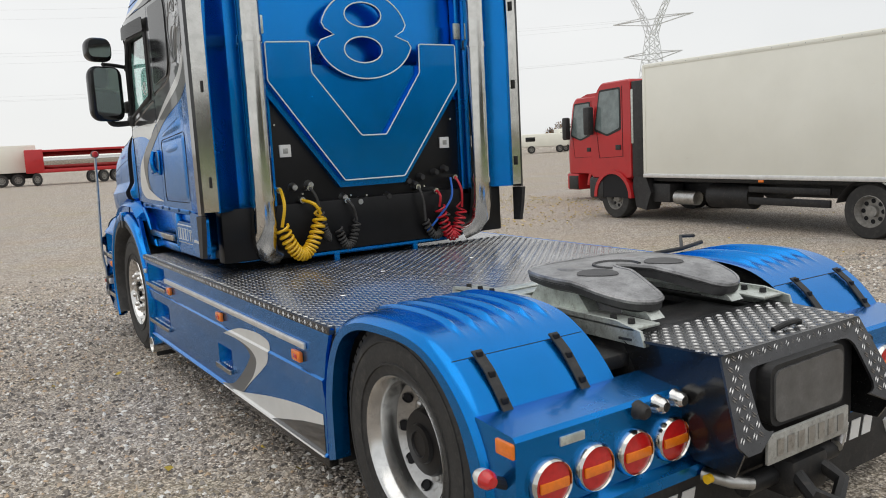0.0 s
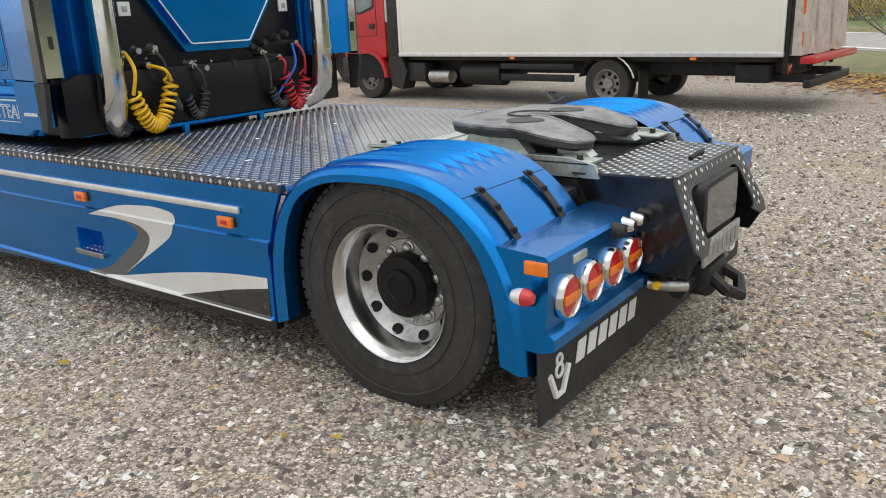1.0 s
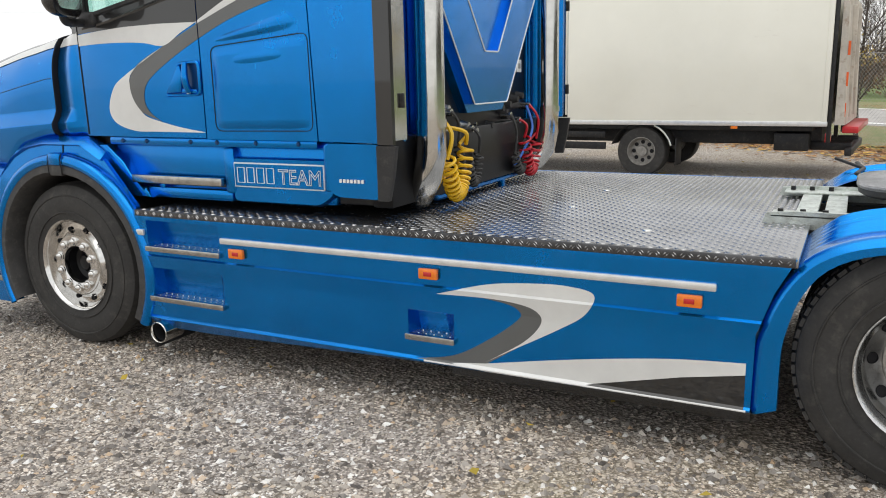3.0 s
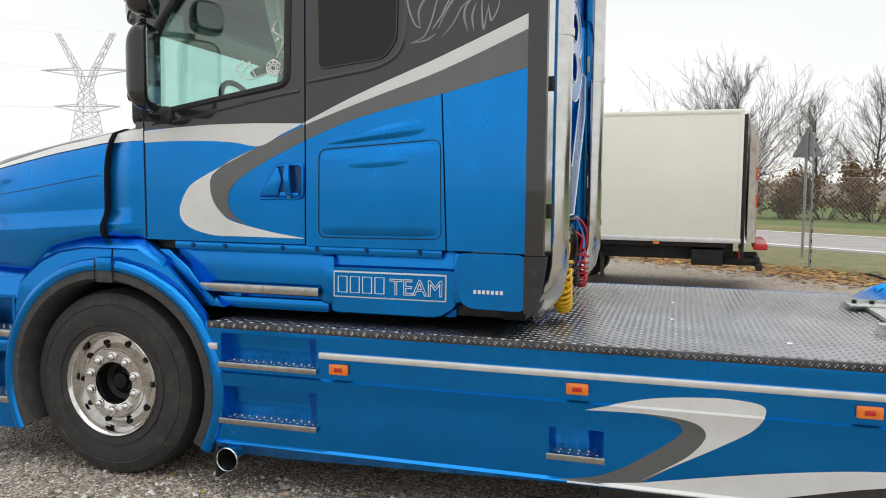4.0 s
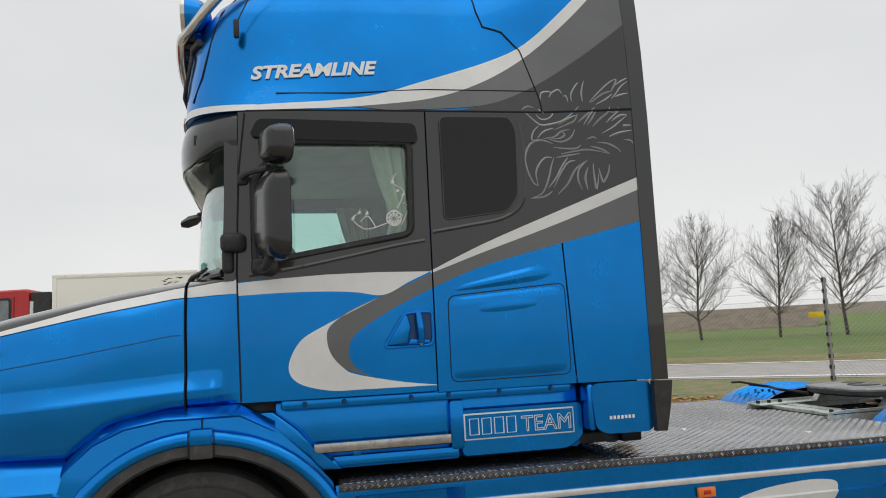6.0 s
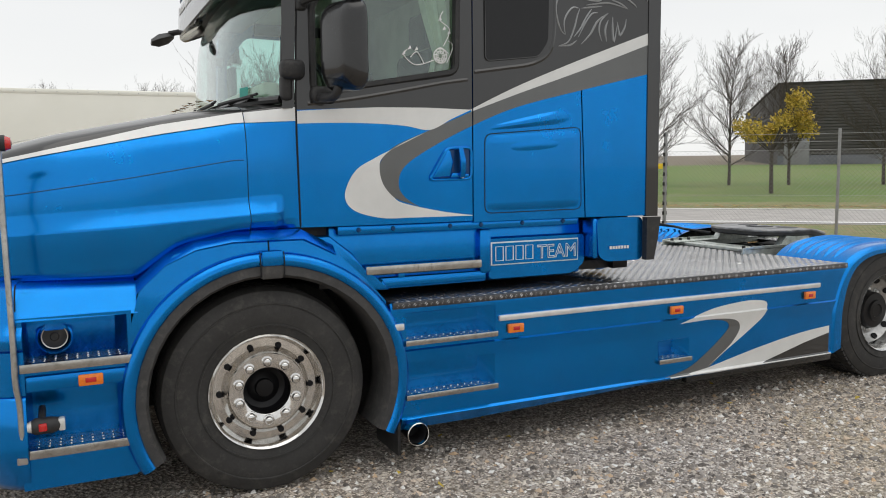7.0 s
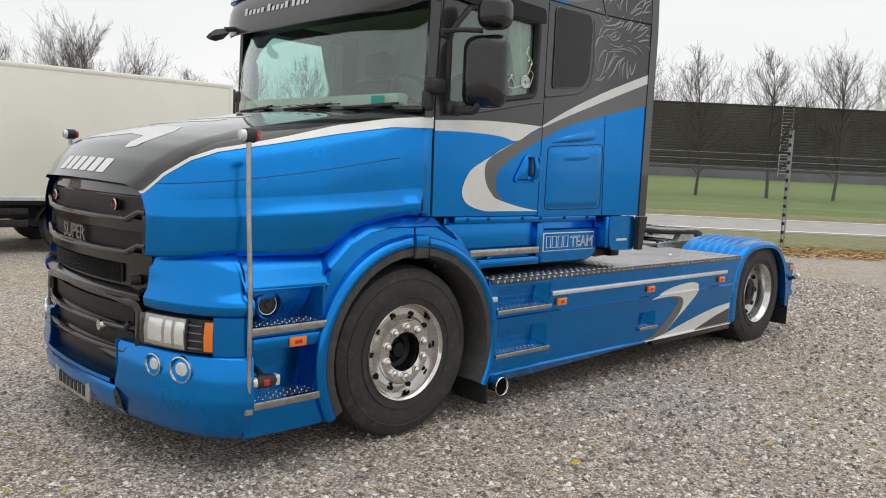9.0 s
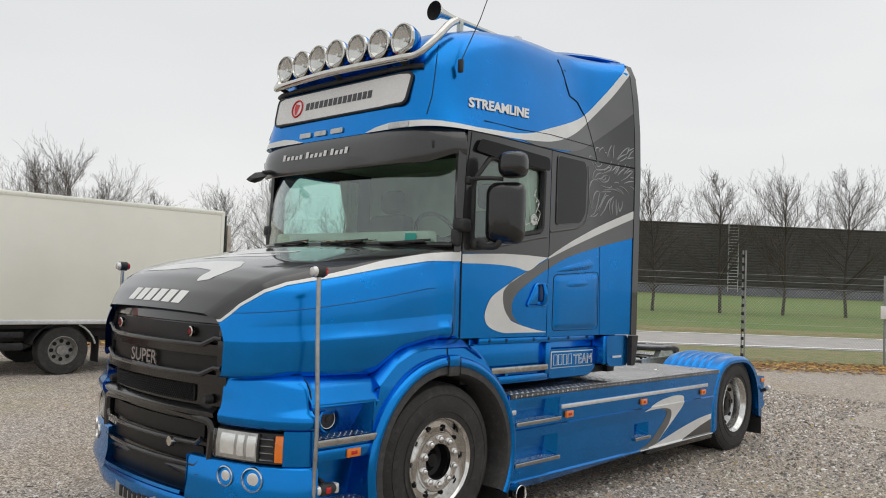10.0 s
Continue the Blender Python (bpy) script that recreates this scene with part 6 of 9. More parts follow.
for x in (-1, 1):
    part("intake_end", loft([[Vector((x * abs(p.x), p.y, p.z)) for p in (nose(t_of(-0.565), -0.06, z), nose(t_of(-0.54), 0.02, z))] for z in (0.38, 0.50, 0.645)], closed=False, cap=False), BLUE, bumper)
    for tx, r in ((-0.865, 0.058), (-1.045, 0.068)):
        c = nose(t_of(tx), 0.012, 0.565)
        nrm = (nose(t_of(tx), 1.0, 0.565) - nose(t_of(tx), 0.0, 0.565)).normalized()
        m = (Matrix.Translation(c) @ nrm.to_track_quat("Z", "Y").to_matrix().to_4x4())
        bm = revolve([(0.004, 0.0), (0.002, r * 0.5), (-0.006, r * 0.86)], (0, 0, 0), "z", 24)
        bmesh.ops.transform(bm, matrix=m, verts=bm.verts)
        if x > 0:
            bmesh.ops.scale(bm, vec=(-1, 1, 1), verts=bm.verts)
        lampf = part("fog_lamp", bm, LAMPW, bumper, "round clear fog lamp")
        bm = revolve([(-0.01, r * 1.08), (0.010, r * 1.05), (0.014, r * 0.95), (-0.008, r * 0.84)], (0, 0, 0), "z", 28)
        bmesh.ops.transform(bm, matrix=m, verts=bm.verts)
        if x > 0:
            bmesh.ops.scale(bm, vec=(-1, 1, 1), verts=bm.verts)
        part("chrome_ring", bm, CHROME, lampf)
    # headlamp
    t0, t1 = t_of(-1.19), t_of(-0.755)
    def hl(name, a, b, z0, z1, off, mat, parent, label="", dz=0.0):
        rows = [[nose(t0 + (t1 - t0) * (a + (b - a) * k / 8), o, z + dz * (a + (b - a) * k / 8)) for o, z in ((-0.06, z0), (off, z0 + 0.004), (off + 0.004, (z0 + z1) / 2), (off - 0.01, z1 - 0.004), (-0.06, z1))] for k in range(9)]
        bm = loft(rows)
        if x > 0:
            bmesh.ops.scale(bm, vec=(-1, 1, 1), verts=bm.verts)
        return part(name, bm, mat, parent, label)

    bm = nose_band([(-0.06, 0.855), (-0.008, 0.85), (-0.004, 0.75), (-0.004, 0.65), (-0.06, 0.642)], 0.0, t0, 8, False)
    if x > 0:
        bmesh.ops.scale(bm, vec=(-1, 1, 1), verts=bm.verts)
    part("bumper_corner", bm, BLUE, bumper, "", 50)
    lampb = hl("headlamp", 0.0, 1.0, 0.655, 0.835, -0.012, PLASTK, truck, "wide headlamp with clear lens and orange indicator")
    hl("lamp_back", 0.36, 0.985, 0.663, 0.830, -0.004, ALUDULL, lampb)
    for a, b in ((0.40, 0.53), (0.575, 0.675), (0.72, 0.93)):
        hl("reflector", a, b, 0.685, 0.812, -0.0005, LAMPW, lampb, "polished reflector facet")
    hl("lamp_divider", 0.345, 0.375, 0.663, 0.830, 0.004, PLASTK, lampb)
    bm = loft([[nose(t0 + (t1 - t0) * (0.36 + 0.63 * k / 8), o, z) for o, z in ((0.012, 0.664), (0.022, 0.70), (0.022, 0.80), (0.012, 0.832))] for k in range(9)], closed=False, cap=False)
    if x > 0:
        bmesh.ops.scale(bm, vec=(-1, 1, 1), verts=bm.verts)
    cov = part("lens", bm, CLEARG, lampb, "clear lens")
    cov.visible_shadow = False
    hl("indicator", 0.0, 0.115, 0.668, 0.826, 0.004, ORANGEL, lampb, "orange indicator")
    for k in range(4):
        hl("lamp_fin", 0.14, 0.33, 0.675 + 0.04 * k, 0.695 + 0.04 * k, 0.002, ALUDULL, lampb)

# wing panels over the headlamps
wing_prof = [(-0.20, 1.155), (-0.150, 1.142), (-0.105, 1.118), (-0.072, 1.080), (-0.055, 1.030), (-0.042, 0.990), (-0.018, 0.955), (0.008, 0.936), (0.018, 0.918), (0.018, 0.895), (0.010, 0.868), (-0.02, 0.846), (-0.08, 0.84)]
for x in (-1, 1):
    t_end = t_of(-0.785)
    bm = loft([[nose(t_end * k / 22, o * (lerp(k, (0, 14, 22), (1.0, 0.7, 0.3)) if z > 0.95 else 1.0), z) for o, z in wing_prof] for k in range(23)], closed=False, cap=False)
    if x > 0:
        bmesh.ops.scale(bm, vec=(-1, 1, 1), verts=bm.verts)
    wing = part("wing_panel", bm, BLUE, truck, "blue wing panel over the headlamp", 50)
    part("joint", tube([Vector((x * abs(p.x), p.y, p.z)) for p in (nose(t_end * 2 / 22, o * 0.96 + 0.003, z) for o, z in wing_prof[1:-1])], 0.004, 5), SEAM, wing)

# steps ahead of the front wheel
STEPF = [(5.49, 5.93, 0.775, 0.985), (5.49, 5.93, 0.375, 0.66)]
fo = [(5.475, 0.20), (5.96, 0.20), (5.96, 1.0), (5.47, 1.0)]
fpx = lambda y, z: Vector((-(1.268 - 0.01 * (y - 5.47)), y, z))
fstep = part("step_panel", sheet(fo, fpx, 0.02, [[(a, c), (b, c), (b, d), (a, d)] for a, b, c, d in STEPF], 0.1), BLUE, truck, "blue step panel behind the bumper")
part("step_panel_far", sheet(fo, lambda y, z: Vector((1.268, y, z)), 0.02, (), 0.2, out=(1, 0, 0)), BLUE, truck)
for h in (-1, 1):
    part("step_panel_top", loft([[(h * 1.268, y, 0.985), (h * 1.255, y, 1.010), (h * 1.233, y, 1.035), (h * 1.213, y, 1.080), (h * 1.18, y, 1.118), (h * 1.135, y, 1.142), (h * 1.02, y, 1.155)] for y in (5.44, 5.6, 5.8, 5.97)], closed=False, cap=False), BLUE, fstep)
for a, b, c, d in STEPF:
    bm = bmesh.new()
    x0, x1 = -1.262, -1.10
    v = [bm.verts.new(p) for p in ((x0, a, c), (x0, b, c), (x0, b, d), (x0, a, d), (x1, a + 0.05, c), (x1, b - 0.02, c), (x1 - (0.05 if d < 0.9 else 0.14), b - 0.02, d), (x1 - (0.05 if d < 0.9 else 0.14), a + 0.05, d))]
    for q in ((4, 5, 6, 7), (0, 1, 5, 4), (1, 2, 6, 5), (2, 3, 7, 6), (3, 0, 4, 7)):
        bm.faces.new([v[i] for i in q])
    rec = part("step_recess", bm, BLUE, fstep)
    part("step_edge", block(-1.30, -1.262, a - 0.015, b + 0.02, c - 0.020, c + 0.022, 0.004), STEPALU, rec, "aluminium step edge")
    part("step_tread", block(-1.265, -1.10, a, b, c + 0.004, c + 0.018, 0.0), PLATEALU, rec)
    bm = bmesh.new()
    for k in range(9):
        for j in range(3):
            revolve([(0.006, 0.0), (0.006, 0.004), (0.0, 0.007)], (-1.25 + 0.045 * j, a + 0.035 + 0.046 * k, c + 0.017), "z", 8, bm)
    tagged(part("tread_studs", bm, ALU, rec), kind="stuff")
part("step_band", block(-1.285, -1.262, 5.47, 5.93, 0.665, 0.735, 0.012), BLUE, fstep)
m0 = part("side_marker", block(-1.298, -1.282, 5.605, 5.712, 0.668, 0.722, 0.006), ORANGEL, fstep, "orange side marker lamp")
part("marker_core", block(-1.301, -1.296, 5.635, 5.682, 0.684, 0.706, 0.002), REDL, m0)
fill = part("filler_collar", revolve([(0.05, 0.080), (-0.012, 0.078), (-0.018, 0.070), (0.030, 0.060)], (-1.205, 5.80, 0.895), "x", 28), BLUE, fstep, "blue round filler hood")
part("filler_cap", revolve([(0.030, 0.060), (0.008, 0.058), (0.004, 0.052), (0.006, 0.020), (0.0, 0.016), (0.0, 0.0)], (-1.205, 5.80, 0.895), "x", 28), PLASTK, fill, "dark grey round filler cap")
part("cap_ring", revolve([(0.012, 0.059), (0.002, 0.057), (0.004, 0.052)], (-1.206, 5.80, 0.895), "x", 28), ALUDULL, fill)
stub_f = part("marker_stub", tube([(-1.287, 5.915, 0.505), (-1.287, 5.90, 0.505), (-1.287, 5.83, 0.505), (-1.28, 5.80, 0.505)], [0.028, 0.038, 0.038, 0.030], 14), PLASTK, fstep, "black end-outline lamp body")
part("marker_arm", tube([(-1.18, 5.87, 0.56), (-1.25, 5.87, 0.545), (-1.28, 5.87, 0.53)], 0.016, 8), PLASTK, stub_f)
part("marker_lens", revolve([(0.022, 0.0), (0.018, 0.022), (0.0, 0.030)], (-1.287, 5.914, 0.505), "y", 14), CLEARL, stub_f)
part("marker_lens", block(-1.330, -1.318, 5.850, 5.885, 0.488, 0.525, 0.006), REDL, stub_f, "red lens")
part("marker_lens", block(-1.310, -1.262, 5.775, 5.805, 0.475, 0.535, 0.008), CLEARL, stub_f, "clear lens")
part("nose_closing", block(-1.04, 1.04, 5.4, 6.05, 0.22, 1.13, 0.02), CHASSIS, truck)

# marker poles with lamps
for h, py in ((-1, 5.974), (1, 5.979)):
    pole = part("marker_pole", tube(spline([(h * 1.295, 5.955, 0.37), (h * 1.295, 5.955, 0.60), (h * 1.31, 5.965, 0.72), (h * 1.31, 5.965, 0.95), (h * 1.29, 5.972, 1.4), (h * 1.28, 5.974, 1.755)], 5), 0.0135, 10), ALUDULL, truck, "slim steel marker pole with a red and white lamp")
    part("lamp_body", revolve([(-0.028, 0.03), (-0.028, 0.036), (0.028, 0.036), (0.028, 0.03)], (h * 1.28, 5.974, 1.782), "y", 18), PLASTK, pole)
    part("lamp_red", revolve([(-0.055, 0.0), (-0.05, 0.025), (-0.028, 0.033)], (h * 1.28, 5.974, 1.782), "y", 16), REDL, pole)
    part("lamp_white", revolve([(0.055, 0.0), (0.05, 0.025), (0.028, 0.033)], (h * 1.28, 5.974, 1.782), "y", 16), CLEARL, pole)
    part("pole_foot", block(min(h * 1.26, h * 1.31), max(h * 1.26, h * 1.31), 5.935, 5.98, 0.34, 0.40, 0.006), ALUDULL, pole)

# ---- grille ----
def gr(x, z, off=0.0):
    y = 6.375 - 0.115 * (abs(x) / 0.8) ** 2.2 - 0.05 * max(0.0, z - 1.38) / 0.1 * 0.5
    return Vector((x, y + off, z))


def gband(name, z0, z1, x0, x1, off, mat, parent, thick=0.02, taper=0.0, label=""):
    pts = [(x0, z0), (x1, z0), (x1 - taper, z1), (x0 + taper, z1)]
    return part(name, sheet(rounded(pts, 0.02), lambda x, z: gr(x, z, off), thick, (), 0.1, (), (0, 1, 0)), mat, parent, label)


grille = part("grille", sheet(rounded([(-0.80, 0.885), (0.80, 0.885), (0.80, 1.50), (-0.80, 1.50)], 0.03), lambda x, z: gr(x, z, -0.04), 0.02, (), 0.1, (), (0, 1, 0)), GLOSSK, truck, "gloss black grille with three slots")
gband("grille_head", 1.445, 1.51, -0.80, 0.80, -0.005, BLACKP, grille)
for k, (z0, z1) in enumerate(((1.325, 1.43), (1.145, 1.26))):
    gband("grille_mesh", z0, z1, -0.70, 0.70, -0.028, MESHK, grille, 0.006)
    bar = part("grille_bar", tube([gr(x, z0 - 0.012 + (0.045 if abs(x) > 0.70 else 0.0), 0.0) for x in (-0.76, -0.705, -0.60, -0.4, -0.2, 0, 0.2, 0.4, 0.60, 0.705, 0.76)], 0.017, 8), BARK_, grille, "satin black grille bar")
    part("bar_body", sheet([(-0.78, z0 - 0.075), (0.78, z0 - 0.075), (0.78, z0 - 0.01), (-0.78, z0 - 0.01)], lambda x, z: gr(x, z, -0.005), 0.02, (), 0.1, (), (0, 1, 0)), GLOSSK, grille)
for x in (-1, 1):
    part("grille_cheek", sheet([(x * 0.72, 1.06), (x * 0.795, 1.06), (x * 0.795, 1.46), (x * 0.72, 1.46)], lambda u, z: gr(u, z, -0.004), 0.02, (), 0.1, (), (0, 1, 0)), GLOSSK, grille)
    part("badge", revolve([(0.02, 0.0), (0.02, 0.022), (0.0, 0.026)], gr(x * 0.48, 1.385, -0.02), "y", 14), worn("dark_red_enamel", (0.22, 0.015, 0.018), 0.25, 0.2, 0.4), grille, "small red shield badge")
    part("badge_ring", revolve([(0.0, 0.034), (0.018, 0.033), (0.022, 0.026), (0.0, 0.024)], gr(x * 0.48, 1.385, -0.02), "y", 16), CHROME, grille)
gband("grille_mesh", 0.955, 1.06, -0.52, 0.56, -0.03, MESHK, grille, 0.006)
part("grille_lip", nose_band([(-0.10, 0.955), (-0.02, 0.935), (0.012, 0.91), (0.005, 0.885), (-0.05, 0.87)], t_of(-0.74), 1.0, 16), GLOSSK, grille, "", 50)
bm = bmesh.new()
for i in range(44):
    for j in range(7):
        x, z = -0.50 + i * 0.0238 + (0.0119 if j % 2 else 0), 0.965 + j * 0.014
        revolve([(0.004, 0.0085), (0.006, 0.0105), (0.0, 0.0115)], gr(x, z, -0.026), "y", 6, bm)
tagged(part("grille_honeycomb", bm, GLOSSK, grille), kind="stuff")
lower = part("lower_grille", sheet(rounded([(-0.72, 0.52), (0.72, 0.52), (0.74, 0.875), (-0.74, 0.875)], 0.05), lambda x, z: gr(x, z, -0.045), 0.02, (), 0.1, (), (0, 1, 0)), GLOSSK, truck, "gloss black lower grille with bars")
part("lower_frame", tube([gr(x, z, -0.01) for x, z in rounded([(-0.70, 0.53), (0.70, 0.53), (0.715, 0.865), (-0.715, 0.865)], 0.08)], 0.032, 8, closed=True), GLOSSK, lower)
gband("lower_mesh", 0.735, 0.835, -0.62, 0.62, -0.03, MESHK, lower, 0.006)
gband("lower_mesh", 0.60, 0.69, -0.62, 0.62, -0.03, MESHK, lower, 0.006)
for z in (0.715, 0.585):
    part("grille_bar", tube([gr(x, z + (0.035 if abs(x) > 0.60 else 0.0), 0.005) for x in (-0.64, -0.60, -0.45, -0.2, 0, 0.2, 0.45, 0.60, 0.64)], 0.015, 8), BARK_, lower)
part("badge", revolve([(0.03, 0.0), (0.03, 0.03), (0.0, 0.034)], gr(-0.38, 0.70, 0.0), "y", 14), CHROME, lower)
for x in (-0.66, 0.58):
    part("spot_knob", revolve([(0.05, 0.0), (0.05, 0.022), (0.0, 0.03)], gr(x, 0.985, -0.03), "y", 12), PLASTK, grille)
for k in range(4):
    part("mark_bar", sheet([(0.60 - 0.055 * k, 0.685), (0.565 - 0.055 * k, 0.685), (0.565 - 0.055 * k, 0.735), (0.60 - 0.055 * k, 0.735)], lambda x, z: gr(x, z, 0.012), 0.004, (), 0, (), (0, 1, 0)), ALU, lower)
m = Matrix.Translation(gr(0.21, 1.155, 0.0)) @ pose(0, 0, 0, 90, 0, 180)
lettering("grille_word", "SUPER", 0.12, m, ALUDULL, grille, 0.004, 0.0, 1.05, "brushed metal letters", 0.002)
# the maker's word as plain slanted blocks on the bonnet's nose
for k in range(6):
    xa = 0.36 - k * 0.122
    pts = [(xa, 6.272), (xa - 0.092, 6.272), (xa - 0.110, 6.222), (xa - 0.018, 6.222)]
    part("mark_bar", sheet(pts, lambda x, y: bon_skin(x, y, 0.007), 0.003, (), 0.02, (), (0, 1, 0)), WHITET, bon)
plate_f = part("number_plate", block(-0.28, 0.28, 6.385, 6.400, 0.225, 0.345, 0.004), PLATEY, truck, "front number plate")
for k in range(7):
    part("letter_bar", block(-0.22 + k * 0.065, -0.18 + k * 0.065, 6.399, 6.404, 0.25, 0.32, 0.0), CHASSIS, plate_f)

# ---- mirrors ----
for h in (-1, 1):
    mx = h * 1.43
    arm = part("mirror_arm", tube(spline([(h * 1.17, 4.50, 2.035), (h * 1.27, 4.50, 2.020), (h * 1.37, 4.47, 2.025), (h * 1.40, 4.45, 2.09)], 5), 0.024, 10), PLASTK, truck, "black mirror arm with two mirror heads")
    part("arm_upper", tube(spline([(h * 1.16, 4.59, 2.495), (h * 1.28, 4.55, 2.510), (h * 1.40, 4.45, 2.510)], 5), 0.016, 8), PLASTK, arm)
    for xa, xb, ya, yb, za, zb, be in ((1.14, 1.235, 4.575, 4.70, 2.115, 2.215, 0.03), (1.12, 1.195, 4.635, 4.695, 2.01, 2.14, 0.02), (1.15, 1.235, 4.41, 4.55, 1.995, 2.085, 0.03), (1.14, 1.205, 4.555, 4.61, 2.465, 2.525, 0.015)):
        part("arm_foot", block(min(h * xa, h * xb), max(h * xa, h * xb), ya, yb, za, zb, be, 3), PLASTK, arm)

    def turned(bm):
        about = Matrix.Translation((mx, 4.435, 0))
        bmesh.ops.transform(bm, matrix=about @ Matrix.Rotation(radians(-h * 20), 4, "Z") @ about.inverted(), verts=bm.verts)
        return bm

    def head(name, x0, x1, z0, z1, ya, yb, r):
        rows = []
        for y, sc in ((ya, 0.95), (ya + 0.008, 0.99), (ya + 0.02, 1.0), *((ya + (yb - ya) * t, (1 - t ** 2.6) ** 0.45 * 0.62 + 0.38) for t in (0.35, 0.5, 0.65, 0.78, 0.88, 0.95, 0.99))):
            cx, cz = (x0 + x1) / 2, (z0 + z1) / 2
            rows.append([(cx + (x - cx) * sc, y, cz + (z - cz) * sc) for x, z in rounded([(x0, z0), (x1, z0), (x1, z1), (x0, z1)], r, 8)])
        return part(name, turned(loft(rows)), GLOSSK, arm, "black mirror housing", 180)

    big = head("mirror_head", min(h * 1.265, h * 1.56), max(h * 1.265, h * 1.56), 2.040, 2.490, 4.385, 4.50, 0.09)
    small = head("mirror_head", min(h * 1.345, h * 1.565), max(h * 1.345, h * 1.565), 2.520, 2.715, 4.365, 4.49, 0.08)
    part("mirror_glass", turned(prism(rounded([(min(h * 1.305, h * 1.52), 2.085), (max(h * 1.305, h * 1.52), 2.085), (max(h * 1.305, h * 1.52), 2.475), (min(h * 1.305, h * 1.52), 2.475)], 0.05), rear_place(4.380), rear_place(4.39))), MIRROR, big)
    part("mirror_glass", turned(prism(rounded([(min(h * 1.36, h * 1.55), 2.56), (max(h * 1.36, h * 1.55), 2.56), (max(h * 1.36, h * 1.55), 2.70), (min(h * 1.36, h * 1.55), 2.70)], 0.05), rear_place(4.360), rear_place(4.37))), MIRROR, small)
front_mirror = part("front_mirror", loft([[(0.86 + dx * s, 4.95 + 0.13 * t, 2.62 + dz * s - 0.04 * t) for dx, dz in ((-0.10, 0), (0, 0.045), (0.10, 0.0), (0.0, -0.045))] for t, s in ((0.0, 0.3), (0.3, 0.9), (0.8, 1.0), (1.2, 0.5))]), PLASTK, truck, "black front mirror")
part("mirror_stay", tube([(0.80, 4.87, 2.66), (0.86, 4.98, 2.64)], 0.02, 8), PLASTK, front_mirror)

# ---- roof front: sign, lamps, bar ----
def rf(x, z, off=0.0):
    """The roof's front at a distance x from the middle."""
    lo, hi = 3.6, front_y(z)
    for _ in range(28):
        mid = (lo + hi) / 2
        lo, hi = (mid, hi) if cab_w(mid, z) > abs(x) else (lo, mid)
    return Vector((x, lo + off, z))


sign = part("roof_sign", sheet(rounded([(-0.815, 3.055), (0.815, 3.055), (0.835, 3.285), (-0.835, 3.285)], 0.05), lambda x, z: rf(x, z, 0.018), 0.02, (), 0.12, (), (0, 1, 0)), SIGNW, truck, "white illuminated name sign with black rim")
part("sign_rim", tube([rf(x, z, 0.016) for x, z in rounded([(-0.82, 3.05), (0.82, 3.05), (0.84, 3.29), (-0.84, 3.29)], 0.055)], 0.012, 6, closed=True), PLASTK, sign)
part("red_disc", tube([rf(0.50 + 0.07 * math.cos(t), 3.17 + 0.07 * math.sin(t), 0.021) for t in (2 * math.pi * k / 20 for k in range(20))], 0.008, 6, closed=True), REDT, sign)
part("red_mark", sheet([(0.525, 3.12), (0.505, 3.12), (0.47, 3.20), (0.53, 3.215), (0.545, 3.18)], lambda x, z: rf(x, z, 0.021), 0.002, (), 0, (), (0, 1, 0)), REDT, sign)
for k in range(14):
    x = 0.38 - k * 0.060
    part("letter_bar", sheet([(x, 3.14), (x - 0.045, 3.14), (x - 0.045, 3.20), (x, 3.20)], lambda u, z: rf(u, z, 0.021), 0.002, (), 0, (), (0, 1, 0)), DARKT, sign)
for k in range(14):
    x = 0.62 - k * 0.058 - (0.03 if k > 4 else 0) - (0.03 if k > 9 else 0)
    hgt = (0.05, 0.032, 0.034, 0.03, 0.036, 0.05, 0.03, 0.034, 0.03, 0.045, 0.05, 0.032, 0.034, 0.05)[k]
    part("letter_bar", sheet([(x, 2.725), (x - 0.035, 2.725), (x - 0.048, 2.725 + hgt), (x - 0.013, 2.725 + hgt)], lambda u, z: Vector((u, 2.6 + (4.940 - 2.6) * (1 - (abs(u) / 1.26) ** 7) ** (1 / 7) + 0.004, z)), 0.002, (), 0, (), (0, 1, 0)), WHITET, visor)
for x in (0.36, 0.16, -0.05):
    part("roof_marker", sheet(rounded([(x - 0.075, 2.905), (x + 0.075, 2.905), (x + 0.075, 2.945), (x - 0.075, 2.945)], 0.01), lambda u, z: rf(u, z, 0.012), 0.012, (), 0.1, (), (0, 1, 0)), ALUDULL, roof)
part("roof_marker", sheet(rounded([(-0.86, 2.872), (-0.66, 2.872), (-0.66, 2.915), (-0.86, 2.915)], 0.01), lambda u, z: rf(u, z, 0.012), 0.012, (), 0.05, (), (0, 1, 0)), ALUDULL, roof)
# the white line over the visor, carried round the roof's corners
def round_corner(s_, z, off):
    if s_ < 0.6:
        return rf(-0.40 - 0.62 * s_ / 0.6, z, off)
    y0 = rf(-1.02, z).y
    return cab_side(off)(y0 + (4.50 - y0) * ((s_ - 0.6) / 0.4) ** 1.6, z)


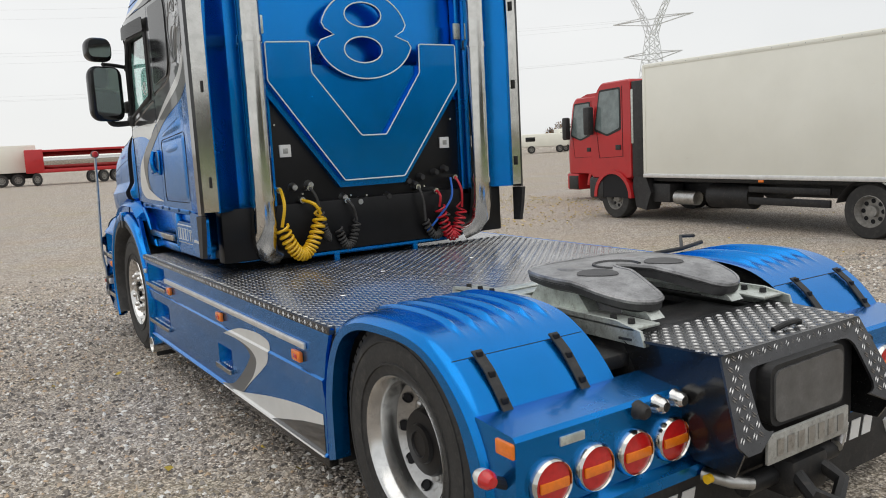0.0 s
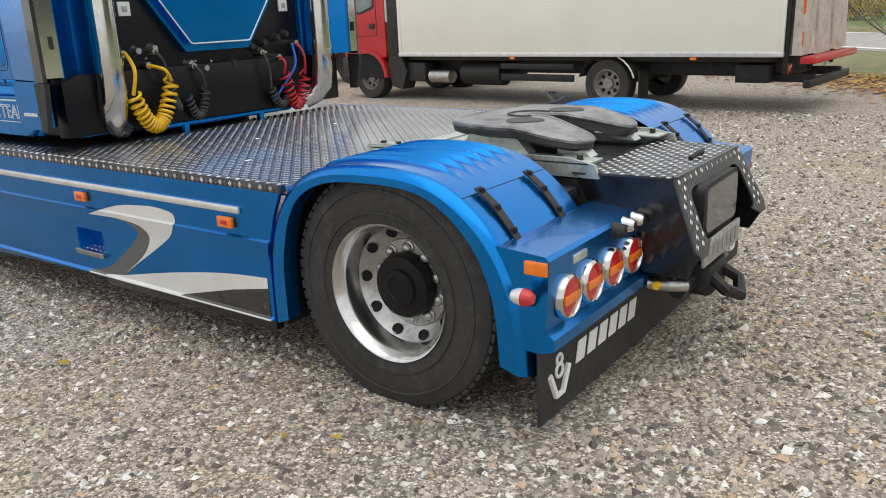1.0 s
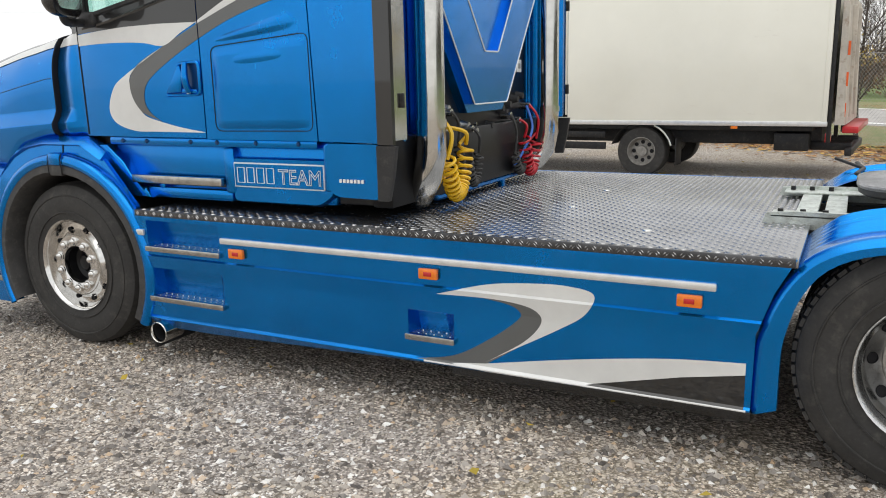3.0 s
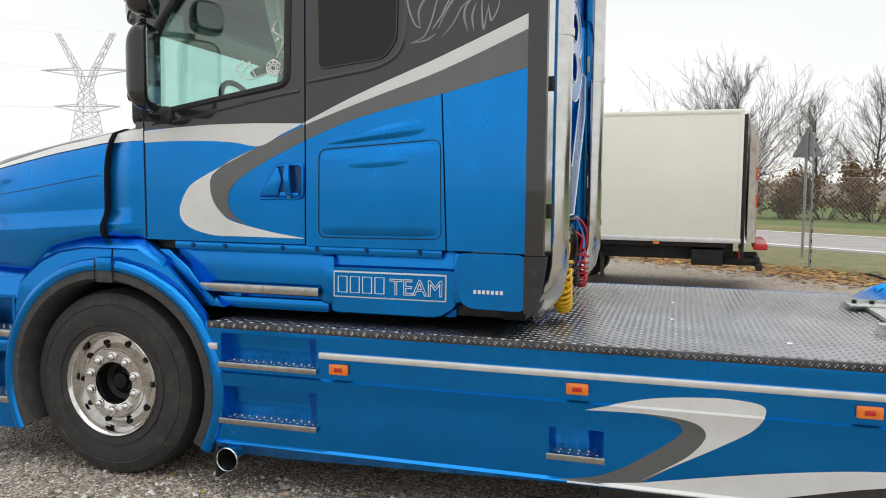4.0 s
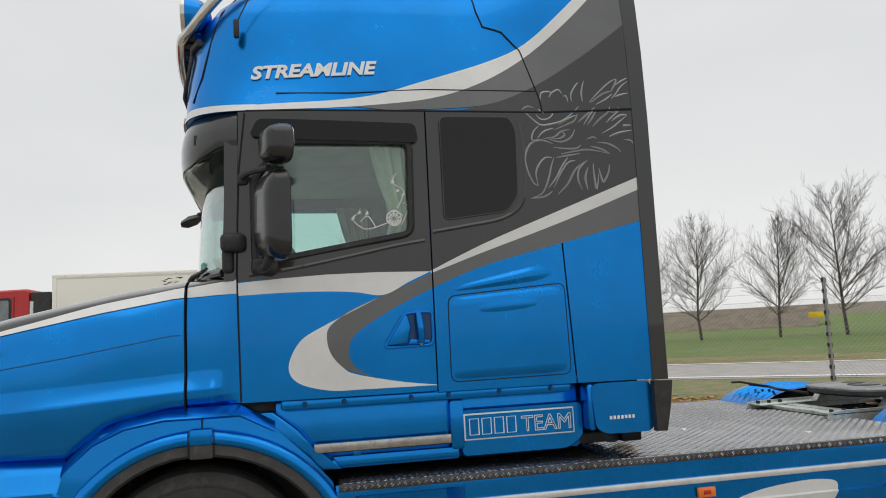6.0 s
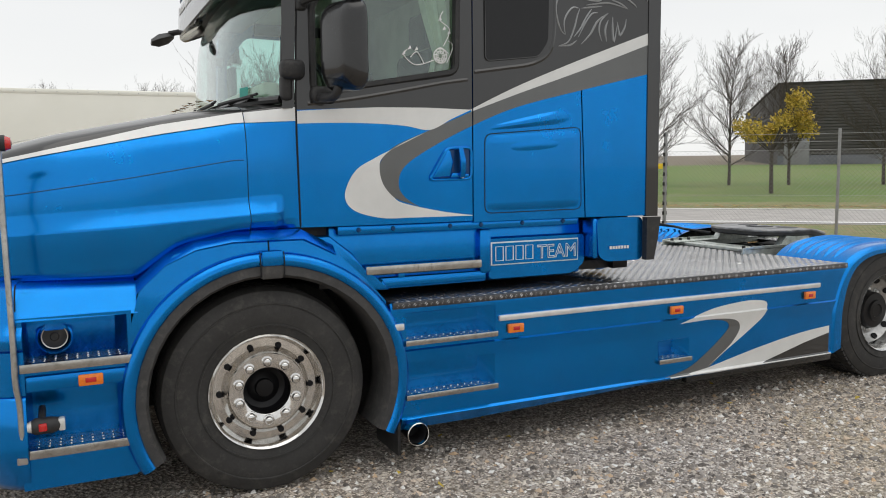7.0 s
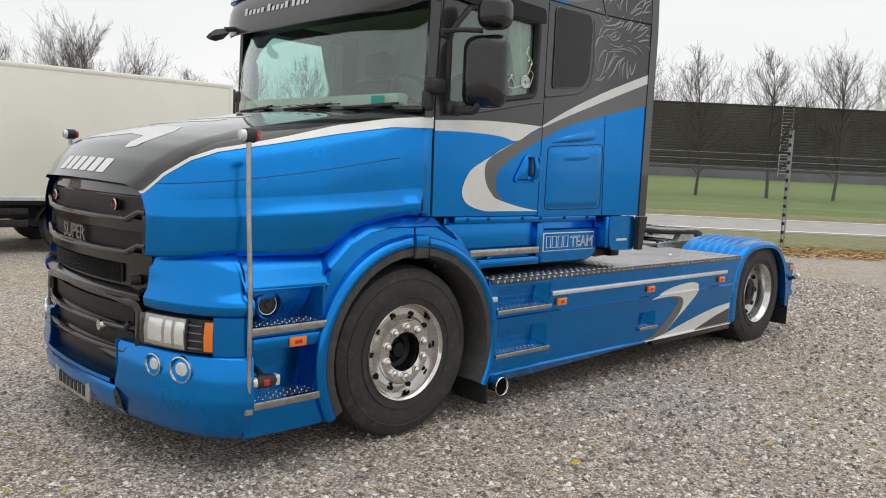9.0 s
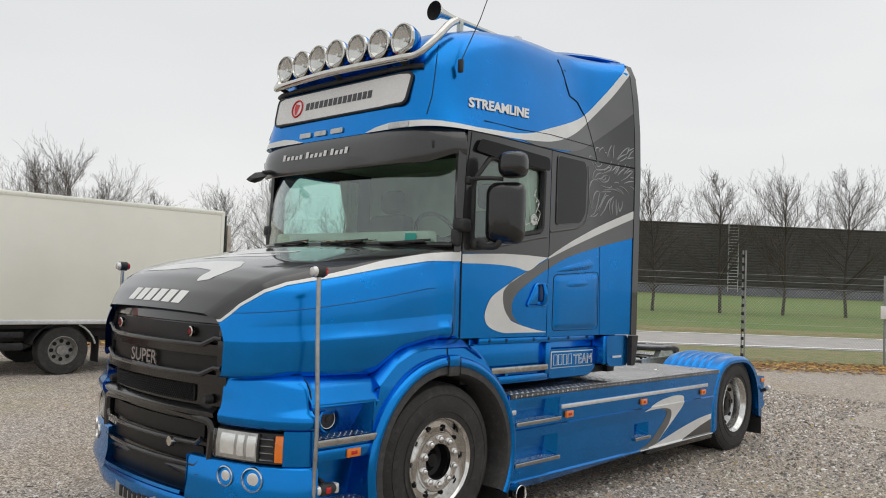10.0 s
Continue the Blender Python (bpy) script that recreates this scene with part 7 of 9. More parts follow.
for sg in (1, -1):
    rows = []
    for k in range(61):
        s_ = k / 60
        hgt = lerp(s_, (0.0, 0.12, 0.25, 0.6, 1.0), (0.003, 0.034, 0.050, 0.046, 0.033))
        rows.append([Vector((sg * p.x, p.y, p.z)) for p in (round_corner(s_, 2.870 + hgt * j / 4, 0.0045) for j in range(5))])
    part("white_stripe", loft(rows, closed=False, cap=False), WHITEP, roof)
part("sign_ledge", tube([rf(x, 3.335, 0.02) for x in (-0.90, -0.8, -0.6, -0.2, 0.2, 0.6, 0.8, 0.90)], 0.020, 8), PLASTK, roof)
for x in (-1, 1):
    part("joint", tube([rf(x * w, z, 0.003) for z, w in ((2.96, 0.985), (3.1, 0.985), (3.25, 0.97), (3.38, 0.95), (3.5, 0.92), (3.6, 0.88))], 0.004, 5), SEAM, roof)
rack_pts = spline([(-0.93, 4.51, 3.745), (-0.95, 4.61, 3.68), (-0.94, 4.75, 3.53), (-0.87, 4.86, 3.41), (-0.7, 4.925, 3.385), (0, 4.97, 3.385), (0.7, 4.925, 3.385), (0.87, 4.86, 3.41), (0.94, 4.75, 3.53), (0.95, 4.61, 3.68), (0.93, 4.51, 3.745)], 6)
rack = part("lamp_bar", tube(rack_pts, 0.030, 12), CHROME, truck, "polished roof lamp bar with seven round spotlights")
for k in range(7):
    x = 0.690 - k * 0.2420
    c = Vector((x, 4.905 - 0.06 * abs(x), 3.535))
    body = part("spotlight", revolve([(0.045, 0.112), (0.035, 0.118), (0.0, 0.116), (-0.06, 0.095), (-0.10, 0.055), (-0.115, 0.0)], c, "y", 28), BLUE, rack, "round spotlight in a blue and chrome housing")
    part("chrome_ring", revolve([(0.03, 0.120), (0.052, 0.118), (0.056, 0.108), (0.045, 0.103)], c, "y", 32), CHROME, body)
    part("reflector", revolve([(-0.022, 0.0), (-0.018, 0.035), (0.008, 0.075), (0.040, 0.104)], c, "y", 28), CHROME, body, "polished reflector bowl")
    part("bulb_cap", revolve([(0.034, 0.0), (0.030, 0.014), (-0.01, 0.016)], c, "y", 12), CHROME, body)
    glass_ = part("lens", revolve([(0.058, 0.0), (0.054, 0.05), (0.045, 0.104)], c, "y", 28), CLEARG, body, "clear lens")
    glass_.visible_shadow = False
    part("lamp_bracket", block(x - 0.015, x + 0.015, c.y - 0.02, c.y + 0.05, 3.385, 3.43, 0.004), PLASTK, body)
for x in (-0.75, 0, 0.75):
    part("bar_bracket", tube([(x, 4.93, 3.385), (x, 4.78, 3.34)], 0.02, 8), PLASTK, rack)
horn = part("air_horn", revolve([(0.02, 0.075), (0.0, 0.07), (-0.05, 0.04), (-0.2, 0.022), (-0.75, 0.016), (-0.78, 0.0)], (-0.80, 4.60, 3.82), "y", 22), CHROME, truck, "chrome roof air horn")
# The shade inside the horn is put into a near-black lining.
part("horn_mouth", revolve([(0.018, 0.07), (-0.02, 0.045), (-0.05, 0.0)], (-0.80, 4.60, 3.82), "y", 22), SEAM, horn)
part("horn_stay", block(-0.82, -0.78, 4.3, 4.34, 3.72, 3.82, 0.004), GALV, horn)
beacon = part("roof_beacon", revolve([(0.0, 0.07), (0.10, 0.065), (0.13, 0.045), (0.14, 0.0)], (-0.45, 4.55, 3.62), "z", 20), PLASTK, truck, "dark roof beacon")
beacon2 = part("roof_beacon", revolve([(0.0, 0.07), (0.13, 0.065), (0.16, 0.045), (0.17, 0.0)], (0.45, 4.6, 3.58), "z", 20), PLASTK, truck, "dark roof beacon")
part("roof_box", block(-0.75, -0.68, 3.45, 3.52, 3.76, 3.93, 0.02), WHITET, roof)

# ---- lettering on the cab ----
a, b = cab_side(0.004)(4.531, 3.056), cab_side(0.004)(3.84, 3.085)
xax = (b - a).normalized()
up = (cab_side(0.004)(4.2, 3.16) - cab_side(0.004)(4.2, 3.07)).normalized()
up = (up - xax * up.dot(xax)).normalized()
zax = xax.cross(up)
m = Matrix.Translation(a + zax * 0.004) @ Matrix((xax, up, zax)).transposed().to_4x4()
word = lettering("roof_word", "STREAMLINE", 0.108, m, WHITET, roof, 0.003, 0.25, 1.09, "silver-white italic letters", 0.004)
for v in word.data.vertices:
    p = m @ v.co
    v.co = m.inverted() @ Vector((-(cab_w(p.y, p.z) + 0.006 + v.co.z), p.y, p.z))
m = Matrix.Translation((-1.176, 3.150, 1.104)) @ Matrix(((0, 0, -1), (-1, 0, 0), (0, 1, 0))).to_4x4()
lettering("panel_word", "TEAM", 0.116, m, WHITET, plate_frame, 0.002, 0.0, 0.98, "white outlined letters", 0.0, 0.0026)
for k in range(4):
    y = 3.438 - k * 0.069
    part("letter_bar", tube([(-1.176, yy, zz) for yy, zz in ((y, 1.104), (y, 1.188), (y - 0.050, 1.188), (y - 0.050, 1.104))], 0.0035, 5, closed=True), WHITET, plate_frame)

# beast's-head line drawing in plain tapered strokes
CROWN = [[(3.05, 2.88), (3.01, 2.90), (2.97, 2.89)], [(3.05, 2.88), (3.00, 2.83), (2.95, 2.79), (2.90, 2.79), (2.82, 2.81), (2.75, 2.86), (2.71, 2.90)], [(2.93, 2.93), (2.92, 2.98), (2.88, 2.99), (2.85, 2.98)], [(2.88, 2.95), (2.86, 2.98), (2.82, 3.00), (2.80, 2.97)], [(2.80, 2.96), (2.78, 2.96), (2.77, 2.92)], [(2.75, 2.92), (2.75, 2.97), (2.72, 3.02), (2.70, 3.04)], [(2.69, 2.92), (2.69, 2.98), (2.67, 3.05)], [(2.97, 2.85), (2.94, 2.82), (2.89, 2.83), (2.85, 2.88)], [(2.95, 2.89), (2.93, 2.86), (2.91, 2.87)]]
BEAK = [[(2.98, 2.44), (3.01, 2.46), (3.04, 2.53), (3.05, 2.60), (3.02, 2.67), (2.97, 2.70), (2.93, 2.70)], [(3.03, 2.37), (2.96, 2.40), (2.92, 2.48), (2.90, 2.55), (2.88, 2.60)], [(3.03, 2.37), (2.95, 2.38), (2.90, 2.41)], [(2.98, 2.44), (2.99, 2.51), (2.97, 2.56), (2.93, 2.60), (2.89, 2.60)], [(2.95, 2.79), (2.99, 2.75), (3.00, 2.70), (2.94, 2.70), (2.88, 2.68)], [(2.97, 2.71), (2.93, 2.75), (2.87, 2.77)]]
EYE = [[(2.94, 2.71), (2.87, 2.72), (2.83, 2.75), (2.78, 2.76)], [(2.89, 2.71), (2.84, 2.71), (2.81, 2.73), (2.83, 2.75)], [(2.91, 2.71), (2.84, 2.69), (2.78, 2.71), (2.75, 2.76)], [(2.88, 2.66), (2.81, 2.65), (2.75, 2.65), (2.72, 2.67)], [(2.84, 2.62), (2.78, 2.63), (2.70, 2.64), (2.63, 2.63), (2.56, 2.61)], [(2.67, 2.66), (2.61, 2.64), (2.56, 2.61)], [(2.63, 2.68), (2.57, 2.67), (2.52, 2.64), (2.50, 2.62)], [(2.87, 2.60), (2.80, 2.61), (2.73, 2.62)], [(2.74, 2.84), (2.79, 2.82), (2.84, 2.79)], [(2.73, 2.85), (2.75, 2.81), (2.79, 2.79), (2.87, 2.76)]]
RUFF = [[(2.89, 2.43), (2.84, 2.52), (2.80, 2.57), (2.76, 2.58)], [(2.87, 2.39), (2.81, 2.45), (2.76, 2.53), (2.69, 2.58)], [(2.92, 2.43), (2.87, 2.49), (2.83, 2.56)], [(2.87, 2.50), (2.83, 2.56), (2.80, 2.60)], [(2.69, 2.58), (2.74, 2.53), (2.75, 2.47), (2.73, 2.41)], [(2.69, 2.54), (2.71, 2.48), (2.70, 2.41)], [(2.66, 2.56), (2.66, 2.49), (2.65, 2.41), (2.63, 2.51)], [(2.63, 2.53), (2.62, 2.48), (2.61, 2.45), (2.58, 2.50), (2.57, 2.55)]]
PLUME = [[(2.66, 2.91), (2.59, 2.98), (2.53, 3.03), (2.49, 3.05)], [(2.49, 3.05), (2.50, 3.02), (2.53, 2.97)], [(2.65, 2.91), (2.58, 2.96), (2.52, 2.98)], [(2.43, 3.05), (2.47, 3.03), (2.50, 3.01)], [(2.43, 3.03), (2.47, 3.00), (2.50, 2.96), (2.53, 2.93)], [(2.52, 2.96), (2.56, 2.93), (2.62, 2.90)], [(2.43, 2.96), (2.48, 2.95), (2.51, 2.94)], [(2.63, 2.87), (2.66, 2.84), (2.70, 2.78)], [(2.73, 2.80), (2.68, 2.84), (2.62, 2.89)], [(2.62, 2.87), (2.65, 2.82), (2.68, 2.78)], [(2.54, 2.89), (2.56, 2.85), (2.61, 2.81), (2.65, 2.77)]]
NECK = [[(2.49, 2.88), (2.52, 2.85), (2.56, 2.86)], [(2.49, 2.86), (2.54, 2.82), (2.57, 2.79)], [(2.45, 2.83), (2.49, 2.83), (2.54, 2.80)], [(2.45, 2.83), (2.50, 2.79), (2.54, 2.76), (2.60, 2.73)], [(2.43, 2.77), (2.47, 2.77), (2.48, 2.77)], [(2.43, 2.74), (2.50, 2.73), (2.56, 2.71)], [(2.69, 2.70), (2.65, 2.71), (2.63, 2.70)], [(2.48, 2.69), (2.44, 2.68), (2.43, 2.66)]]
for st in CROWN + BEAK + EYE + RUFF + PLUME + NECK:
    pts = spline([(max(y, 2.43), z) for y, z in st], 5)
    n = len(pts)
    part("painted_line", tube([cab_side(0.001)(y, z) for y, z in pts], [0.002 + 0.0052 * math.sin(math.pi * k / (n - 1)) for k in range(n)], 5), GRIFF, cab, "silver painted line")

# ---- inside the cab ----
part("dashboard", block(-1.02, 1.02, 4.45, 4.715, 1.62, 2.03, 0.06), DASHC, truck, "beige dashboard")
part("dash_top", block(-0.95, -0.25, 4.38, 4.56, 1.98, 2.09, 0.05), SEATK, truck)
part("dash_shelf", block(-0.95, 0.95, 4.64, 4.74, 1.98, 2.125, 0.02), DASHC, truck)
for x in (-0.62, 0.62):
    seat = part("seat", block(x - 0.27, x + 0.27, 3.70, 4.20, 1.60, 1.78, 0.06), SEATK, truck, "dark cab seat")
    part("seat_back", block(x - 0.26, x + 0.26, 3.58, 3.74, 1.75, 2.38, 0.06), SEATK, seat)
    part("head_rest", block(x - 0.14, x + 0.14, 3.58, 3.70, 2.40, 2.62, 0.05), SEATK, seat)
wheel_pts = [Vector((-0.62 + 0.23 * math.cos(t), 4.30 + 0.10 * math.sin(t), 2.08 + 0.21 * math.sin(t))) for t in (2 * math.pi * k / 24 for k in range(24))]
sw = part("steering_wheel", tube(wheel_pts, 0.017, 8, closed=True), SEATK, truck)
part("wheel_hub", tube([(-0.62, 4.30, 2.08), (-0.62, 4.42, 1.98)], [0.07, 0.05], 12), SEATK, sw)
for a in (0.2, 2.94, 4.71):
    part("spoke", tube([(-0.62, 4.30, 2.08), (-0.62 + 0.22 * math.cos(a), 4.30 + 0.09 * math.sin(a), 2.08 + 0.20 * math.sin(a))], 0.014, 6), SEATK, sw)
for h in (-1, 1):
    folds = [[(h * (1.12 + 0.02 * math.sin(k * 1.9)), 3.66 + 0.26 * k / 12 * s, z) for k in range(13)] for z, s in ((2.72, 1.0), (2.5, 0.8), (2.3, 0.55), (2.15, 0.7))]
    part("curtain", loft(folds, closed=False, cap=False), CREAM, truck, "cream cab curtain")
for h in (-1, 1):
    part("door_lining", sheet([(3.45, 1.42), (4.60, 1.42), (4.60, 2.03), (4.52, 2.03), (3.70, 2.16), (3.70, 2.72), (4.30, 2.72), (4.30, 2.84), (3.45, 2.84)], cab_side(-0.045, h), 0.012, out=(h, 0, 0)), SEATK, truck, "dark door lining")
part("rear_curtain", block(-1.12, 1.12, 3.45, 3.50, 1.5, 2.85, 0.01), DASHC, truck)
part("headliner", block(-1.12, 1.12, 3.4, 4.6, 2.80, 2.85, 0.01), DASHC, truck)
part("interior_floor", block(-1.15, 1.15, 2.6, 4.8, 1.38, 1.42, 0.01), SEATK, truck)
for st in ([(3.76, 2.27), (3.80, 2.24), (3.84, 2.28), (3.80, 2.32), (3.75, 2.29)], [(3.78, 2.33), (3.74, 2.42), (3.80, 2.47), (3.78, 2.52)], [(3.84, 2.25), (3.95, 2.22), (4.02, 2.27), (4.0, 2.30)], [(3.90, 2.23), (3.94, 2.29), (3.98, 2.26)], [(3.75, 2.36), (3.72, 2.33), (3.76, 2.24)]):
    part("window_sticker", tube([cab_side(-0.016)(y, z) for y, z in spline(st, 5)], 0.003, 5), WHITET, win)


for r0, wd in ((0.040, 0.0035), (0.026, 0.003)):
    part("window_sticker", tube([cab_side(-0.016)(3.80 + r0 * math.cos(t), 2.275 + r0 * math.sin(t)) for t in (2 * math.pi * k / 20 for k in range(20))], wd, 5, closed=True), WHITET, win)
for k in range(9):
    t = 2 * math.pi * k / 9
    part("window_sticker", tube([cab_side(-0.016)(3.80 + r0 * math.cos(t + d), 2.275 + r0 * math.sin(t + d)) for r0, d in ((0.012, 0.0), (0.022, 0.25), (0.039, 0.1))], 0.004, 5), WHITET, win)
for y, z in ((4.02, 2.275), (3.985, 2.305), (3.945, 2.30), (3.775, 2.42), (3.80, 2.47), (3.745, 2.40)):
    part("window_sticker", sheet([(y + 0.012, z - 0.006), (y - 0.004, z + 0.020), (y - 0.012, z + 0.002)], cab_side(-0.015), 0.002, (), 0), WHITET, win)

# ---- the white box truck parked alongside ----
boxn = Nodes("white_box_panel", (0.62, 0.61, 0.55), 0.42, 0.0, 0.15)
b_base = boxn.mix(boxn.ramp(boxn.noise(0.8, 5.0), [(0.3, 0.0), (0.7, 1.0)]), (0.80, 0.79, 0.70), (0.87, 0.86, 0.77))
b_base = boxn.mix(boxn.ramp(boxn.noise(2.4, 8.0, 0.75, (1.0, 0.5, 2.2)), [(0.64, 0.0), (0.80, 0.4)]), b_base, (0.42, 0.33, 0.27))
boxn.colour(b_base).rough(boxn.noise(6.0), 0.35, 0.55)
BOXW = boxn.mat
REDP = car_paint("faded_red_cab_paint", (0.52, 0.016, 0.020), 0.0, 0.4)
RIMD = worn("dull_steel_wheel", (0.30, 0.29, 0.27), 0.5, 0.4, 0.0, 0.3, 20.0, 0.1, 120.0, (0.12, 0.10, 0.08))
RUST = worn("dirty_tail_lift", (0.52, 0.48, 0.42), 0.7, 0.0, 0.0, 0.2, 3.0, 0.2, 80.0, (0.22, 0.12, 0.06))
ORSTR = worn("orange_marker_tape", (0.75, 0.12, 0.02), 0.5)


def road_wheel(name, parent, c, r, width, out):
    """A plain steel truck wheel; out: the side it faces along x."""
    w = part(name, revolve([(-out * width, r * 0.5), (-out * width, r * 0.97), (-out * width * 0.9, r), (-out * 0.03, r), (0.0, r * 0.95), (out * 0.006, r * 0.75), (0.0, r * 0.57)], c, "x", 40), TYRE, parent, "worn black tyre")
    part("rim", revolve([(0.0, r * 0.58), (out * 0.006, r * 0.56), (-out * 0.03, r * 0.52), (-out * 0.10, r * 0.46), (-out * 0.10, r * 0.22), (-out * 0.04, r * 0.20), (-out * 0.035, 0.0)], c, "x", 32), RIMD, w, "dull grey steel rim")
    for k in range(8):
        a = 2 * math.pi * k / 8
        # Near-black discs painted in for the shaded slots.
        part("wheel_slot", revolve([(0.0, 0.035), (out * 0.003, 0.034), (out * 0.003, 0.0)], (c[0] - out * 0.098, c[1] + r * 0.37 * math.cos(a), c[2] + r * 0.37 * math.sin(a)), "x", 10), SEAM, w)
    return w


bt = tagged(new("box_truck"), "red-cabbed truck with a scuffed white box body and tail lift", "truck")
bt.matrix_world = pose(8.45, 0.75, -0.012, 0, 0, -3.6)
BL, BW, B0, B1 = 7.30, 2.50, 0.84, 2.98
body = part("box_body", block(0.0, BW, 0.0, BL, B0 + 0.05, B1 - 0.03, 0.02), BOXW, bt, "scuffed white box body")
part("roof_trim", block(-0.012, BW + 0.012, -0.01, BL + 0.01, B1 - 0.09, B1, 0.03), BOXW, body)
part("base_rail", block(-0.015, BW + 0.015, -0.01, BL + 0.01, B0, B0 + 0.075, 0.01), STRIPALU, body, "aluminium base rail")
for y in (0.0, BL - 0.07):
    part("corner_post", block(-0.014, 0.05, y, y + 0.07, B0 + 0.06, B1 - 0.05, 0.012), BOXW, body)
for k in range(24):
    part("rivet", revolve([(-0.006, 0.0), (-0.005, 0.006), (0.0, 0.008)], (-0.0145, 0.2 + k * 0.3, B1 - 0.045), "x", 6), ALUDULL, body)
part("chassis_rail", block(0.55, 1.95, 0.1, 8.6, 0.52, 0.80, 0.02), CHASSIS, bt)
part("under_frame", block(0.15, 2.35, 0.2, 7.2, 0.76, 0.845, 0.01), CHASSIS, bt)
for y, z in ((2.78, 0.40), (8.2, 0.40)):
    for x, o in ((0.06, -1), (BW - 0.06, 1)):
        road_wheel("wheel", bt, (x, y, z), 0.41, 0.28, o)
    part("axle", tube([(0.2, y, z), (2.3, y, z)], 0.06, 10), CHASSIS, bt)
arcr = [(2.78 + 0.52 * math.cos(a), 0.38 + 0.50 * math.sin(a)) for a in (radians(15 + 150 * k / 12) for k in range(13))]
part("rear_mudguard", loft([[(x, y, z) for y, z in arcr] for x in (0.02, 0.42)], closed=False, cap=False), RUBBER, bt)
part("mudguard_edge", tube([(0.02, y, z) for y, z in arcr[8:]], 0.015, 6), GALV, bt)
part("mud_flap", block(0.05, 0.40, 2.20, 2.215, 0.18, 0.62, 0.004), PLASTK, bt)
part("fuel_tank", tube([(0.35, 5.0, 0.52), (0.35, 5.9, 0.52)], 0.22, 18), CHASSIS, bt)
part("air_tank", tube([(0.22, 6.15, 0.46), (0.22, 6.65, 0.46)], 0.13, 16), ALUDULL, bt, "dull metal air tank")
part("battery_box", block(0.12, 0.5, 6.75, 7.2, 0.36, 0.72, 0.03), PLASTK, bt)
part("under_run", block(0.05, 0.10, 3.4, 4.9, 0.42, 0.54, 0.01), CHASSIS, bt)
part("under_run", block(0.05, 0.10, 3.4, 4.9, 0.62, 0.72, 0.01), CHASSIS, bt)
for y in (1.3, 4.6):
    part("side_marker", block(-0.02, 0.0, y - 0.05, y + 0.05, B0 - 0.045, B0 - 0.005, 0.004), ORANGEL, bt)
part("rear_box", block(0.25, 0.6, 0.25, 0.75, 0.45, 0.72, 0.02), CHASSIS, bt)
part("tail_light", block(0.08, 0.26, -0.06, 0.02, 0.60, 0.74, 0.01), REDL, bt)
lift = part("tail_lift", loft([[(0.05, -0.10, z), (BW - 0.05, -0.10, z), (BW - 0.05, -0.17 - k, z), (0.05, -0.17 - k, z)] for k, z in ((0.06, 0.86), (0.04, 1.4), (0.0, 2.72))]), RUST, bt, "folded dirty white tail lift with orange tape")
for x in (0.02, 1.2, BW - 0.06):
    part("lift_frame", block(x, x + 0.06, -0.06, 0.0, 0.6, 2.9, 0.01), CHASSIS, lift)
for z in (0.98, 1.42, 1.86):
    part("warning_tape", block(0.06, 0.10, -0.232, -0.20, z, z + 0.20, 0.0), ORSTR, lift)
for x in (0.7, 1.5):
    part("lift_rib", block(x, x + 0.05, -0.25, -0.16, 0.95, 2.6, 0.01), RUST, lift)
part("lift_bar", block(0.1, BW - 0.1, -0.42, -0.20, 0.74, 0.84, 0.02), REDP, lift, "red tail-lift bar")
part("under_bumper", block(0.15, BW - 0.15, -0.35, -0.25, 0.40, 0.52, 0.02), CHASSIS, lift)
part("lift_arm", block(0.5, 0.6, -0.32, 0.3, 0.45, 0.58, 0.02), CHASSIS, lift)
part("lift_arm", block(1.9, 2.0, -0.32, 0.3, 0.45, 0.58, 0.02), CHASSIS, lift)


PANE = worn("vehicle_window_glass", (0.16, 0.20, 0.20), 0.06, 0.0, 0.6, 0.3, 4.0)


